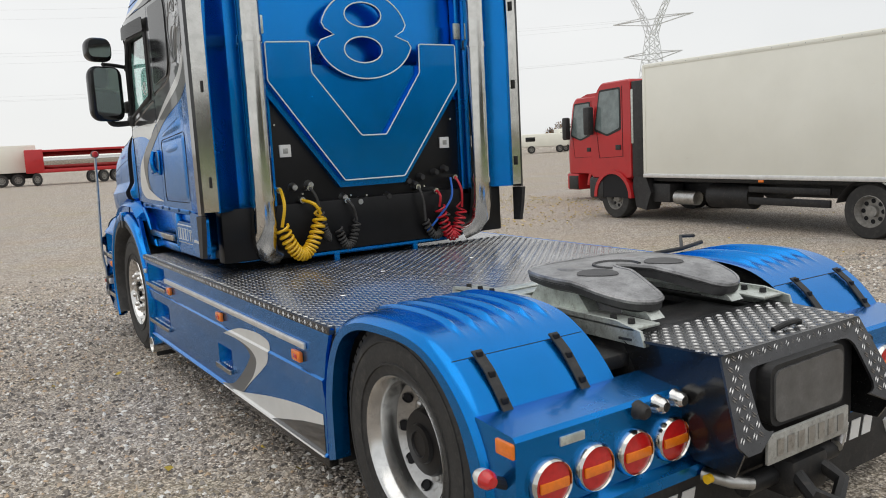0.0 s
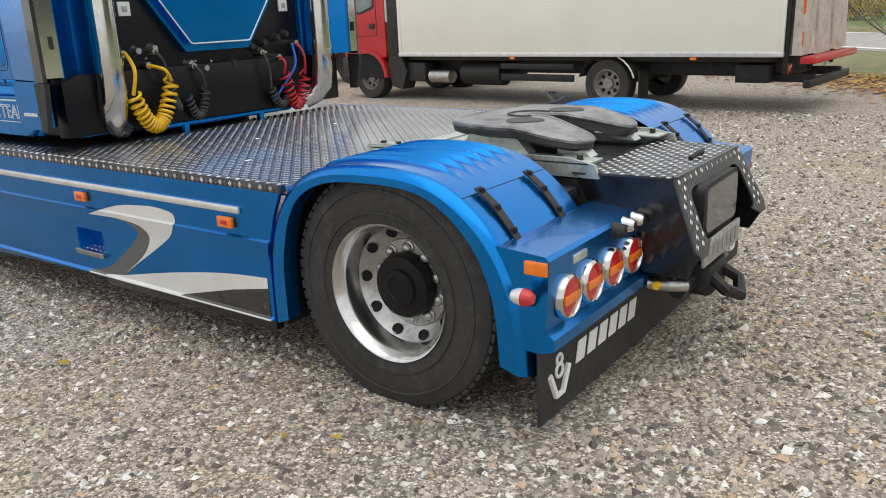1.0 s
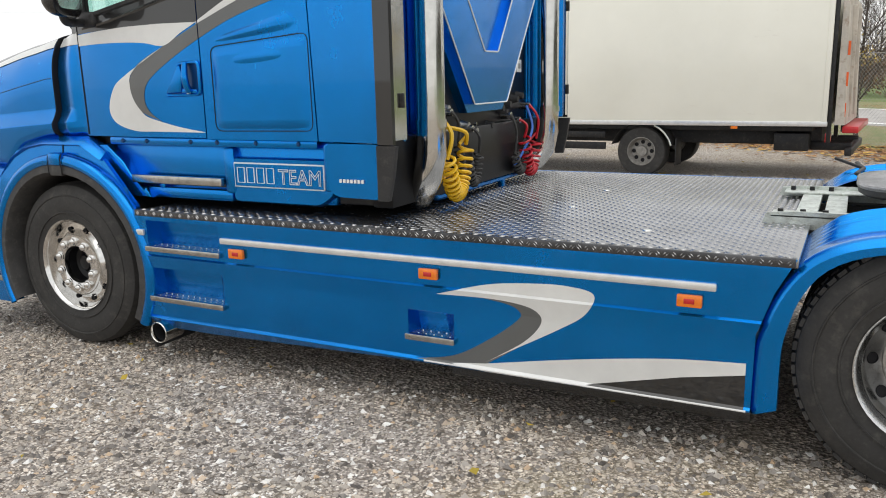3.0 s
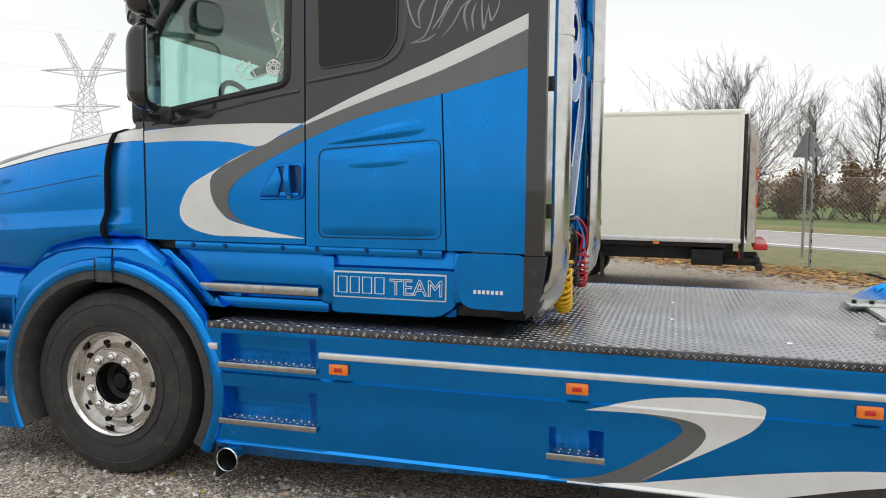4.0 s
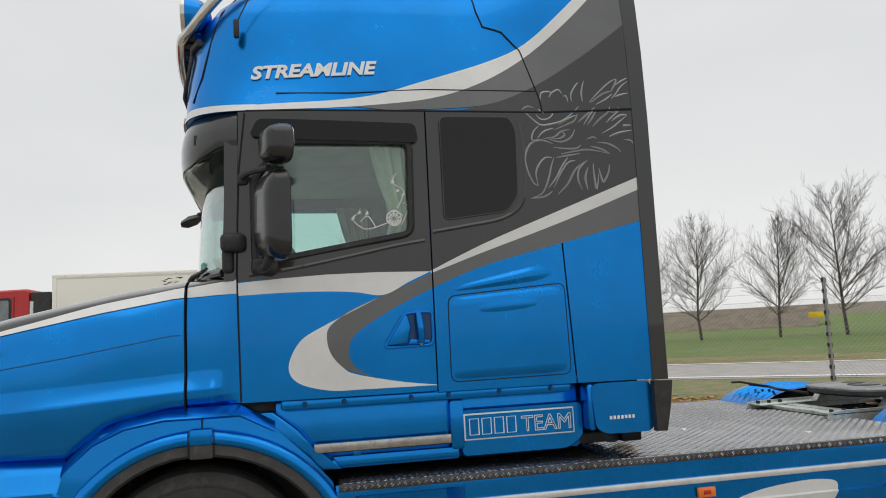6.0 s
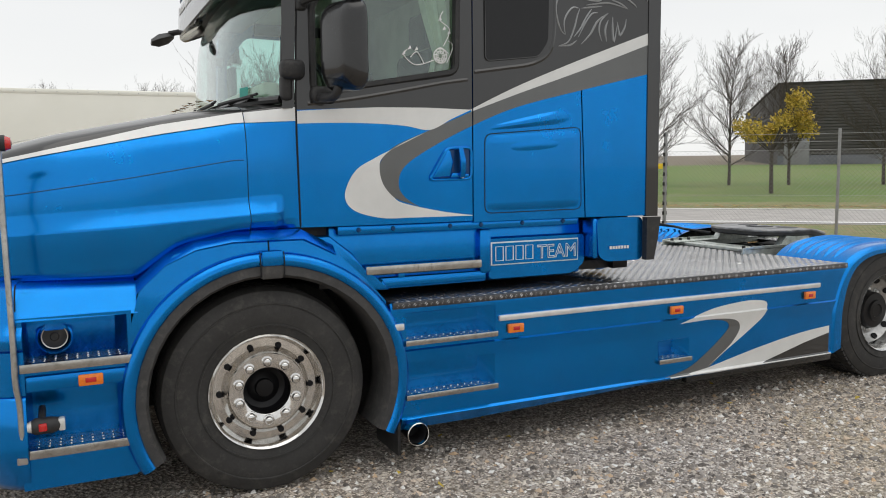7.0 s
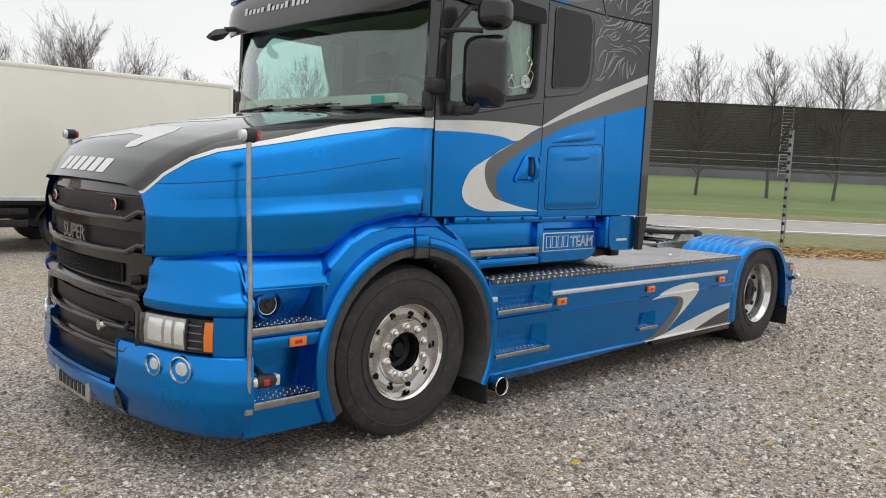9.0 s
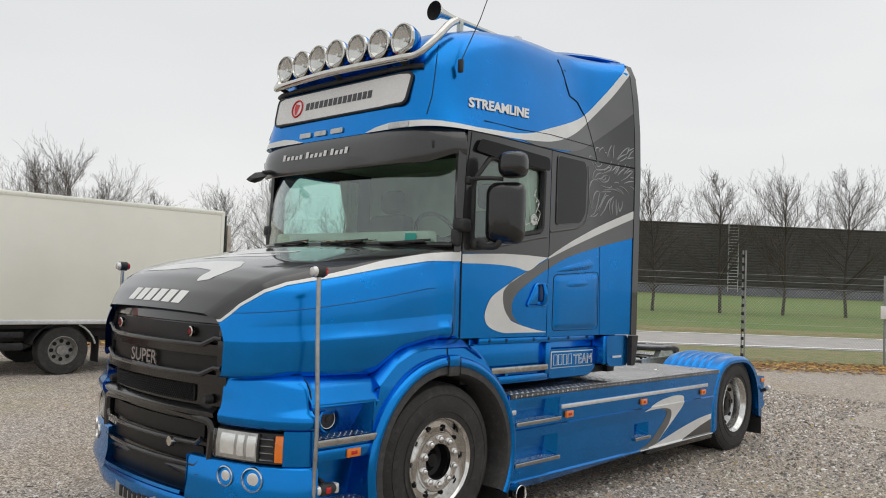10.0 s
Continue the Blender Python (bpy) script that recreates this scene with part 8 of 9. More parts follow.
def red_cab(parent, y0, length, z0, z1, w, spoiler, yw):
    """A cab-over cab, nose towards +y, from y0."""
    y1 = y0 + length
    out = rounded([(y0, z0), (y1 - 0.02, z0), (y1, z0 + 0.5), (y1 - 0.04, z0 + 0.95), (y1 - 0.22, z1 - 0.16), (y1 - 0.36, z1 - 0.02), (y0, z1)], 0.07)
    c = part("cab_body", loft([[(x, y, z) for y, z in [(yy if s == 1 else y0 + (yy - y0) * s + 0.01, (z0 + z1) / 2 + (zz - (z0 + z1) / 2) * s) for yy, zz in out]] for x, s in ((0.02, 0.97), (0.06, 1.0), (w - 0.06, 1.0), (w - 0.02, 0.97))]), REDP, parent, "red painted cab")
    gz = z0 + 1.0
    wnd = [(y1 - 0.20, gz + 0.02), (y1 - 0.36, z1 - 0.20), (y1 - 0.92, z1 - 0.18), (y1 - 0.92, gz + 0.02), (y1 - 0.80, gz - 0.02), (y1 - 0.55, gz - 0.10)]
    part("window_rim", prism(rounded([(y1 - 0.15, gz - 0.02), (y1 - 0.33, z1 - 0.16), (y1 - 0.96, z1 - 0.14), (y1 - 0.96, gz - 0.02), (y1 - 0.55, gz - 0.14)], 0.05), lambda y, z: Vector((0.014, y, z)), lambda y, z: Vector((0.03, y, z))), PLASTK, c)
    part("door_glass", prism(rounded(wnd, 0.04), lambda y, z: Vector((0.008, y, z)), lambda y, z: Vector((0.03, y, z))), PANE, c, "side window reflecting the sky")
    part("screen", prism([(0.12, gz), (w - 0.12, gz), (w - 0.16, z1 - 0.16), (0.16, z1 - 0.16)], lambda x, z: Vector((x, y1 - 0.05 - 0.26 * (z - gz) / (z1 - 0.16 - gz) + 0.02, z)), lambda x, z: Vector((x, y1 - 0.10 - 0.26 * (z - gz) / (z1 - 0.16 - gz), z))), PANE, c)
    part("door_joint", tube([(0.018, y1 - 1.00, z1 - 0.12), (0.018, y1 - 1.00, z0 + 0.45), (0.018, y1 - 0.3, z0 + 0.42), (0.018, y1 - 0.22, gz)], 0.006, 5), SEAM, c)
    part("door_handle", block(0.0, 0.03, y1 - 0.95, y1 - 0.80, gz - 0.42, gz - 0.32, 0.01), PLASTK, c)
    part("mirror", block(-0.18, -0.02, y1 - 0.20, y1 - 0.02, gz - 0.10, gz + 0.48, 0.04), PLASTK, c, "black mirror")
    part("bumper", block(0.02, w - 0.02, y1 - 0.42, y1 + 0.06, z0 - 0.42, z0 + 0.02, 0.05), PLASTK if not spoiler else REDP, c)
    ar = [(yw + 0.56 * math.cos(a), 0.42 + 0.56 * math.sin(a)) for a in (radians(180 * k / 12) for k in range(13))]
    part("wheel_arch", loft([[(-0.02, y, z) for y, z in ar], [(-0.02, yw + (y - yw) * 0.86, 0.42 + (z - 0.42) * 0.86) for y, z in ar], [(0.40, yw + (y - yw) * 0.86, 0.42 + (z - 0.42) * 0.86) for y, z in ar], [(0.10, y, z) for y, z in ar], [(-0.02, y, z) for y, z in ar]], closed=False, cap=False), REDP, c, "red wheel-arch flare")
    # A near-black plate stands for the shade inside the arch.
    part("arch_inside", prism([(yw + (y - yw) * 0.87, 0.42 + (z - 0.42) * 0.87) for y, z in ar], lambda y, z: Vector((0.012, y, z)), lambda y, z: Vector((0.02, y, z))), SEAM, c)
    part("step", block(0.0, 0.3, y1 - 0.40, y1 - 0.04, z0 - 0.40, z0 - 0.05, 0.02), PLASTK, c)
    if spoiler:
        part("roof_spoiler", loft([[(x, y1 - 0.40, z1 - 0.04), (x, y1 - 0.75, z1 + 0.06), (x, y0 + 0.05, z1 + 0.08), (x, y0 + 0.05, z1 - 0.04)] for x in (0.1, w - 0.1)]), REDP, c)
    return c


red_cab(bt, 7.66, 1.24, 0.80, 2.76, 2.30, False, 8.2)
part("cab_fin", block(0.03, 0.12, 7.33, 7.65, 0.85, 2.70, 0.02), PLASTK, bt, "black cab side deflector")
part("fin_edge", block(0.02, 0.05, 7.60, 7.66, 1.5, 2.55, 0.01), GALV, bt)
part("wheel_guard", prism([(7.30, 0.86), (7.62, 0.90), (7.66, 0.62), (7.56, 0.25), (7.30, 0.20), (7.16, 0.55)], lambda y, z: Vector((0.04, y, z)), lambda y, z: Vector((0.40, y, z))), PLASTK, bt, "black wheel guard")

rt = tagged(new("red_truck"), "red tractor truck with roof spoiler parked beyond the box truck", "truck")
rt.matrix_world = pose(11.5, 11.05, -0.02, 0, 0, -4)
red_cab(rt, 0.05, 2.15, 0.70, 2.68, 2.45, True, 0.82)
part("chassis", block(0.7, 1.8, -3.4, 2.0, 0.55, 0.9, 0.02), CHASSIS, rt)
for y in (0.82, -2.7):
    for x, o in ((0.08, -1), (2.37, 1)):
        road_wheel("wheel", rt, (x, y, 0.50), 0.51, 0.3, o)

# far vehicles across the yard
ft_ = tagged(new("tank_trailer"), "red and chrome tank trailer far across the yard", "trailer")
ft_.matrix_world = pose(7.0, 62.0, 0, 0, 0, 84) @ Matrix.Diagonal((0.9, 0.68, 0.9, 1))
part("tank", loft([[(1.0 * math.cos(a) * s, y, 1.95 + 0.78 * math.sin(a) * s) for a in (2 * math.pi * k / 20 for k in range(20))] for y, s in ((-4.6, 0.9), (-4.5, 1), (4.5, 1), (4.6, 0.9))]), CHROME, ft_, "polished tank")
part("red_panel", block(-1.06, 1.06, -4.8, 4.8, 2.66, 2.85, 0.06), REDP, ft_)
part("red_panel", block(-1.06, 1.06, -4.8, 4.2, 1.0, 1.3, 0.05), REDP, ft_)
part("red_end", block(-1.08, 1.08, 3.4, 5.2, 1.0, 2.9, 0.1), REDP, ft_)
for y in (-3.6, -2.4, -1.2, 4.2):
    for x, o in ((-1.1, -1), (1.1, 1)):
        road_wheel("wheel", ft_, (x, y, 0.5), 0.5, 0.3, o)
wt = tagged(new("white_trailer"), "long white box trailer far across the yard", "trailer")
wt.matrix_world = pose(-1.5, 64.0, 0, 0, 0, 88) @ Matrix.Scale(0.9, 4)
part("trailer_body", block(-1.25, 1.25, -6.5, 6.0, 1.1, 3.3, 0.04), BOXW, wt)
part("trailer_frame", block(-0.6, 0.6, -6.3, 5.5, 0.6, 1.1, 0.04), CHASSIS, wt)
for y in (-5.0, -3.8, -2.6):
    for x, o in ((-1.2, -1), (1.2, 1)):
        road_wheel("wheel", wt, (x, y, 0.5), 0.5, 0.3, o)
for vx, vy, vz, col, lab in ((49.0, 58.0, 1.9, BOXW, "white van far off at the yard's edge"), (53.5, 58.0, 2.3, BOXW, "white lorry far off at the yard's edge"), (57.0, 56.0, 1.6, CHASSIS, "dark trailer far off at the yard's edge")):
    v = tagged(new("far_vehicle"), lab, "vehicle")
    v.matrix_world = pose(vx, vy, 0, 0, 0, 60)
    part("vehicle_body", block(-1.1, 1.1, -2.2, 2.2, 0.6, vz, 0.15), col, v)
    part("vehicle_window", block(-1.11, 1.11, 1.0, 2.0, vz * 0.6, vz * 0.85, 0.05), DARKGL, v)
    for y in (-1.4, 1.4):
        road_wheel("wheel", v, (-1.1, y, 0.38), 0.38, 0.25, -1)

# ---- trees ----
BARK = worn("grey_brown_bark", (0.075, 0.063, 0.054), 0.9, 0.0, 0.0, 0.3, 8.0, 0.6, 40.0)
TWIG = worn("twig_bark", (0.095, 0.078, 0.066), 0.9, 0.0, 0.0, 0.3, 8.0)
YLEAF = Nodes("yellow_leaves", (0.5, 0.36, 0.04), 0.7)
YLEAF.colour(YLEAF.ramp(YLEAF.island(), [(0.0, (0.20, 0.17, 0.03)), (0.5, (0.50, 0.36, 0.04)), (1.0, (0.62, 0.45, 0.08))]))
BLEAF = Nodes("brown_leaves", (0.2, 0.1, 0.04), 0.8)
BLEAF.colour(BLEAF.ramp(BLEAF.island(), [(0.0, (0.06, 0.04, 0.025)), (0.5, (0.15, 0.085, 0.04)), (1.0, (0.27, 0.16, 0.07))]))


def stick(store, a, b, r0, r1, sides):
    """Adds a tapered stick to (verts, faces)."""
    verts, faces = store
    d = (b - a).normalized()
    s = d.orthogonal().normalized()
    u = d.cross(s)
    base = len(verts)
    for p, r in ((a, r0), (b, r1)):
        for k in range(sides):
            t = 2 * math.pi * k / sides
            verts.append(tuple(p + r * (math.cos(t) * s + math.sin(t) * u)))
    for k in range(sides):
        j = (k + 1) % sides
        faces.append((base + k, base + j, base + sides + j, base + sides + k))


def bare_tree_meshes(seed, height, spread):
    """A leader with upswept limbs, finer and finer twigs, and an open oval crown."""
    rng = random.Random(seed)
    big, fine = ([], []), ([], [])

    def limb(p, d, length, r, level):
        n = (0, 4, 3, 3, 1)[level]
        q = p
        for k in range(n):
            d = (d + Vector((rng.gauss(0, 0.06), rng.gauss(0, 0.06), 0.06 + rng.gauss(0, 0.04)))).normalized()
            nxt = q + d * (length / n)
            stick(big if level == 1 else fine, q, nxt, r * (1 - 0.8 * k / n), r * (1 - 0.8 * (k + 1) / n) + 0.003, 5 if level == 1 else 3)
            if level < 4:
                for _ in range(2 if level < 3 else (1 if rng.random() < 0.9 else 0)):
                    side = Matrix.Rotation(rng.uniform(0, 6.283), 3, d) @ d.orthogonal().normalized()
                    tilt = rng.uniform(0.35, 0.72)
                    nd = (d * math.cos(tilt) + side * math.sin(tilt) + Vector((0, 0, 0.12))).normalized()
                    limb(q.lerp(nxt, rng.uniform(0.3, 1.0)), nd, length * rng.uniform(0.34, 0.55), max(0.0055, r * (1 - 0.8 * k / n) * 0.5), level + 1)
            q = nxt

    p, d, n = Vector((0, 0, 0)), Vector((0, 0, 1)), 14
    for k in range(n):
        z0, z1 = k / n, (k + 1) / n
        d = (d + Vector((rng.gauss(0, 0.035), rng.gauss(0, 0.035), 0.05))).normalized()
        q = p + d * height * 0.92 / n
        stick(big, p, q, height * 0.0125 * (1 - 0.93 * z0), height * 0.0125 * (1 - 0.93 * z1) + 0.004, 8)
        if z1 > 0.15:
            for _ in range(3 if z1 < 0.85 else 2):
                a = rng.uniform(0, 6.283)
                up = lerp(z1, (0.15, 0.6, 1.0), (0.62, 0.95, 1.7))
                nd = Vector((math.cos(a), math.sin(a), up)).normalized()
                size = height * lerp(z1, (0.15, 0.36, 0.7, 1.0), (0.29, 0.38, 0.26, 0.12)) * rng.uniform(0.7, 1.1) * spread
                limb(p.lerp(q, rng.random()), nd, size, height * 0.0054 * (1 - 0.75 * z1), 1)
        p = q
    out = []
    for nm, (v, f), mat in (("trunk", big, BARK), ("crown", fine, TWIG)):
        me = bpy.data.meshes.new(nm)
        me.from_pydata(v, [], f)
        me.materials.append(mat)
        out.append(me)
    return out


tree_kinds = [bare_tree_meshes(s, 10.0, sp) for s, sp in ((3, 1.22), (11, 1.1), (23, 1.32))]
TREES = [(-52, 46, 1.05), (-46.5, 44, 0.95), (-40.5, 45, 1.0), (-36, 43, 0.9), (-31.5, 45, 1.0), (-26.9, 44, 1.05), (-22.0, 44, 0.92), (-18.7, 44, 0.86), (-14.4, 44, 0.88), (-11.2, 44, 0.98), (-6.6, 44, 0.95), (-3.0, 44, 1.02), (1.7, 44, 1.0), (5.1, 44, 1.0), (10.2, 44, 1.0), (15.1, 44, 1.08), (19.9, 44, 1.15), (24.4, 44, 1.12), (29.0, 44, 1.18), (33.9, 44, 1.1), (38.6, 44, 1.05), (43, 44, 1.1)]
for k, (s, n, sc) in enumerate(TREES):
    t = tagged(new("tree"), "bare autumn roadside tree with fine grey-brown twigs", "tree", "trees along the lane")
    p = yard(s, n, 0.40)
    t.matrix_world = Matrix.Translation(p) @ pose(0, 0, 0, 0, 0, (k * 77) % 360) @ Matrix.Scale(sc * (0.84 if s > -6 else 0.77), 4)
    for me in tree_kinds[k % 3]:
        shared(me.name.split(".")[0], me, Matrix.Identity(4), t)


wide_tree = tagged(new("tree"), "low broad bare tree with a few yellow leaves behind the fence", "tree", "trees along the lane")
wide_tree.matrix_world = Matrix.Translation(yard(-11.8, 12.2, 0.01)) @ Matrix.Scale(0.47, 4)
for me in bare_tree_meshes(41, 9.8, 1.45):
    shared(me.name.split(".")[0], me, Matrix.Identity(4), wide_tree)


def leafy(name, rng, count, place, size, mat):
    verts, faces = [], []
    for _ in range(count):
        p = place(rng)
        a = Vector((rng.gauss(0, 1), rng.gauss(0, 1), rng.gauss(0, 1))).normalized()
        b = a.orthogonal().normalized()
        c = a.cross(b)
        r = size * rng.uniform(0.6, 1.4)
        base = len(verts)
        for u, v in ((-1, 0), (0, -0.6), (1, 0), (0, 0.6)):
            verts.append(tuple(p + r * (u * b + v * c)))
        faces.append((base, base + 1, base + 2, base + 3))
    me = bpy.data.meshes.new(name)
    me.from_pydata(verts, [], faces)
    me.materials.append(mat)
    return me


def clump_place(centres):
    def f(rng):
        c, r = rng.choice(centres)
        d = Vector((rng.gauss(0, 1), rng.gauss(0, 1), rng.gauss(0, 0.8)))
        d = d.normalized() * r * rng.uniform(0.35, 1.0)
        return Vector(c) + d
    return f


wl_rng = random.Random(12)
wide_cs = [((wl_rng.uniform(-2.4, 2.4), wl_rng.uniform(-2.4, 2.4), wl_rng.uniform(3.6, 6.4)), 0.6) for _ in range(14)]
shared("last_leaves", leafy("last_leaves", wl_rng, 900, clump_place(wide_cs), 0.05, YLEAF.mat), Matrix.Identity(4), wide_tree)
yt = tagged(new("yellow_tree"), "small tree with yellow autumn leaves beside the lane", "tree")
yt.matrix_world = Matrix.Translation(yard(3.3, 35, 0.22))
yv = ([], [])
yr = random.Random(9)
stick(yv, Vector((0, 0, 0)), Vector((0.05, 0, 2.2)), 0.11, 0.08, 8)
yc = []
for k in range(16):
    a, e = yr.uniform(0, 6.28), yr.uniform(0.1, 1.0)
    end = Vector((math.cos(a) * 1.9 * yr.uniform(0.4, 1), math.sin(a) * 1.9 * yr.uniform(0.4, 1), 2.7 + 2.0 * e))
    stick(yv, Vector((0.05, 0, 2.0 + 0.4 * yr.random())), end, 0.04, 0.012, 4)
    yc.append((tuple(end), yr.uniform(0.45, 0.75)))
me = bpy.data.meshes.new("trunk")
me.from_pydata(yv[0], [], yv[1])
me.materials.append(BARK)
shared("trunk", me, Matrix.Identity(4), yt)
shared("crown", leafy("crown", yr, 3800, clump_place(yc), 0.075, YLEAF.mat), Matrix.Identity(4), yt)
for s, n, hgt, seed, mt, lab in ((-21.0, 34, 3.0, 14, BLEAF.mat, "brown leafy hedge bush beside the lane"), (-23.6, 34, 3.3, 15, BLEAF.mat, "brown leafy hedge bush beside the lane"), (-26, 34, 2.6, 16, BLEAF.mat, "brown leafy hedge bush beside the lane"), (-29, 33, 2.2, 4, BLEAF.mat, "brown leafy hedge bush beside the lane"), (-32.5, 33, 2.6, 5, BLEAF.mat, "brown leafy hedge bush beside the lane"), (-36, 34, 2.4, 6, BLEAF.mat, "brown leafy hedge bush beside the lane"), (-40, 33, 2.8, 7, YLEAF.mat, "yellow-brown hedge bush beside the lane"), (-44, 33, 2.6, 8, BLEAF.mat, "brown leafy hedge bush beside the lane")):
    rb = random.Random(seed)
    bush = tagged(new("bush"), lab, "bush")
    bush.matrix_world = Matrix.Translation(yard(s, n, 0.2))
    cs = [((rb.uniform(-1.6, 1.6), rb.uniform(-1.6, 1.6), rb.uniform(0.4, hgt - 0.4)), rb.uniform(0.5, 0.9)) for _ in range(14)]
    shared("foliage", leafy("foliage", rb, 2600, clump_place(cs), 0.09, mt), Matrix.Identity(4), bush)
    bs = ([], [])
    for c, r in cs:
        stick(bs, Vector((c[0] * 0.2, c[1] * 0.2, 0)), Vector(c), 0.03, 0.01, 4)
    me = bpy.data.meshes.new("stems")
    me.from_pydata(bs[0], [], bs[1])
    me.materials.append(BARK)
    shared("stems", me, Matrix.Identity(4), bush)
ot = tagged(new("orange_tree"), "rust-brown leafy tree far off behind the yard", "tree")
ot.matrix_world = pose(58, 64.5, 0) @ Matrix.Scale(0.62, 4)
ro = random.Random(31)
oc = [((ro.uniform(-3, 3), ro.uniform(-3, 3), ro.uniform(1.5, 4.2)), ro.uniform(0.8, 1.3)) for _ in range(18)]
shared("crown", leafy("crown", ro, 3000, clump_place(oc), 0.14, BLEAF.mat), Matrix.Identity(4), ot)
os_ = ([], [])
stick(os_, Vector((0, 0, 0)), Vector((0, 0, 2.5)), 0.2, 0.12, 7)
me = bpy.data.meshes.new("trunk")
me.from_pydata(os_[0], [], os_[1])
me.materials.append(BARK)
shared("trunk", me, Matrix.Identity(4), ot)

# ---- fence ----
WIRE = worn("galvanised_fence_wire", (0.45, 0.46, 0.46), 0.6, 0.1)
POSTG = worn("grey_steel_post", (0.30, 0.31, 0.31), 0.55, 0.3, 0.0, 0.2, 6.0)
fence = tagged(new("chain_link_fence"), "galvanised chain-link fence with steel posts and barbed top wires", "fence")
fn = 10.9
posts = [-27.6, -23.8, -20.0, -16.2, -12.4, -8.6, -4.95, -1.15, 2.40, 6.37, 10.30, 14.1, 17.9, 21.7, 25.5, 29.3]
for k, s in enumerate(posts):
    hgt = 2.95 if k in (5, 9, 13) else 2.42
    p = yard(s, fn)
    if k in (5, 7, 9, 13):
        po = part("lattice_post", tube([p + Vector((0.04, 0, 0)), p + Vector((0.04, 0, hgt))], 0.022, 6), POSTG, fence, "grey lattice steel post")
        tube_b = bmesh.new()
        tube([p + Vector((-0.05, 0.03, 0)), p + Vector((-0.05, 0.03, hgt))], 0.022, 6, tube_b)
        part("post_leg", tube_b, POSTG, po)
        for j in range(int(hgt / 0.22)):
            part("post_rung", block(p.x - 0.05, p.x + 0.05, p.y - 0.012, p.y + 0.035, 0.12 + j * 0.22, 0.20 + j * 0.22, 0.0), CHASSIS, po)
    else:
        part("post", tube([p, p + Vector((0, 0, hgt))], 0.032, 8), POSTG, fence)
mv, mf = [], []


def wire(a, b, r):
    stick((mv, mf), Vector(a), Vector(b), r, r, 3)


s0, s1, h0, h1 = posts[0], posts[-1], 0.06, 1.98
pitch = 0.095
k = s0 - (h1 - h0)
while k < s1:
    for sg in (1, -1):
        a, b = (k, h0), (k + (h1 - h0), h1)
        if sg < 0:
            a, b = (k + (h1 - h0), h0), (k, h1)
        wire(yard(a[0], fn + 0.03 * sg * 0.1, a[1]), yard(b[0], fn + 0.03 * sg * 0.1, b[1]), 0.0024)
    k += pitch
me = bpy.data.meshes.new("wire_mesh")
me.from_pydata(mv, [], mf)
me.materials.append(WIRE)
wm = new("wire_mesh", me)
wm.parent = fence
tagged(wm, "galvanised diamond mesh", kind="stuff")
for z in (0.06, 1.0, 1.98, 2.15, 2.32):
    part("line_wire", tube([yard(s0, fn, z), yard(s1, fn, z)], 0.004, 4), WIRE, fence)
ys = part("warning_sign", block(-0.14, 0.14, -0.006, 0.006, 1.60, 1.72, 0.002), worn("yellow_sign", (0.75, 0.55, 0.02), 0.4), fence, "small yellow warning sign")
ys.matrix_local = Matrix.Translation(yard(-1.35, fn - 0.06)) @ pose(0, 0, 0, 0, 0, 47)
wsn = part("white_sign", block(-0.20, 0.20, -0.006, 0.006, 1.25, 1.60, 0.002), WHITET, fence, "small white notice")
wsn.matrix_local = Matrix.Translation(yard(10.35, fn - 0.06)) @ pose(0, 0, 0, 0, 0, 47)

tsign = tagged(new("road_sign"), "triangular road sign seen from its grey back", "road sign")
tsign.matrix_world = Matrix.Translation(yard(-10.4, 13.2)) @ pose(0, 0, 0, 0, 0, 47)
part("sign_pole", tube([(0, 0, 0), (0, 0, 3.2)], 0.035, 8), POSTG, tsign)
part("sign_plate", prism(rounded([(-0.45, 2.55), (0.45, 2.55), (0, 3.35)], 0.06), lambda x, z: Vector((x, -0.05, z)), lambda x, z: Vector((x, -0.04, z))), worn("grey_sign_back", (0.32, 0.35, 0.36), 0.5, 0.4), tsign, "grey back of a triangular sign")

# ---- dark slatted hall behind the field ----
SLAT = Nodes("dark_cladding", (0.035, 0.034, 0.034), 0.7, 0.0)
SLAT.colour(SLAT.mix(SLAT.ramp(SLAT.noise(0.15, 4.0), [(0.35, 0.0), (0.7, 1.0)]), (0.050, 0.047, 0.045), (0.085, 0.080, 0.076)))
hall = tagged(new("warehouse"), "long low hall clad in dark grey horizontal boards", "building")
hn, hs0, hs1, hz0, hz1 = 96.0, 9.5, 150.0, 1.5, 11.3
hm = Matrix.Translation(yard(0, hn)) @ Matrix(((S.x, N.x, 0), (S.y, N.y, 0), (0, 0, 1))).to_4x4()
part("wall", block(hs0, hs1, 0.0, 60.0, hz0 - 1, hz1, 0.05), SLAT.mat, hall)
bv, bf = [], []
z = hz0 + 1.4
while z < hz1 - 0.1:
    base = len(bv)
    for yy, zz in ((-0.02, z), (-0.10, z + 0.03), (-0.10, z + 0.24), (-0.02, z + 0.30)):
        bv += [(hs0, yy, zz), (hs1, yy, zz)]
    bf += [(base + 2 * i, base + 2 * i + 1, base + 2 * i + 3, base + 2 * i + 2) for i in range(3)]
    z += 0.36
me = bpy.data.meshes.new("cladding_board")
me.from_pydata(bv, [], bf)
me.materials.append(SLAT.mat)
cb = new("cladding_board", me)
cb.parent = hall
tagged(cb, "dark horizontal cladding boards", kind="stuff")
part("roof_edge", block(hs0 - 0.2, hs1, -0.2, 60, hz1, hz1 + 0.18, 0.02), CHASSIS, hall)
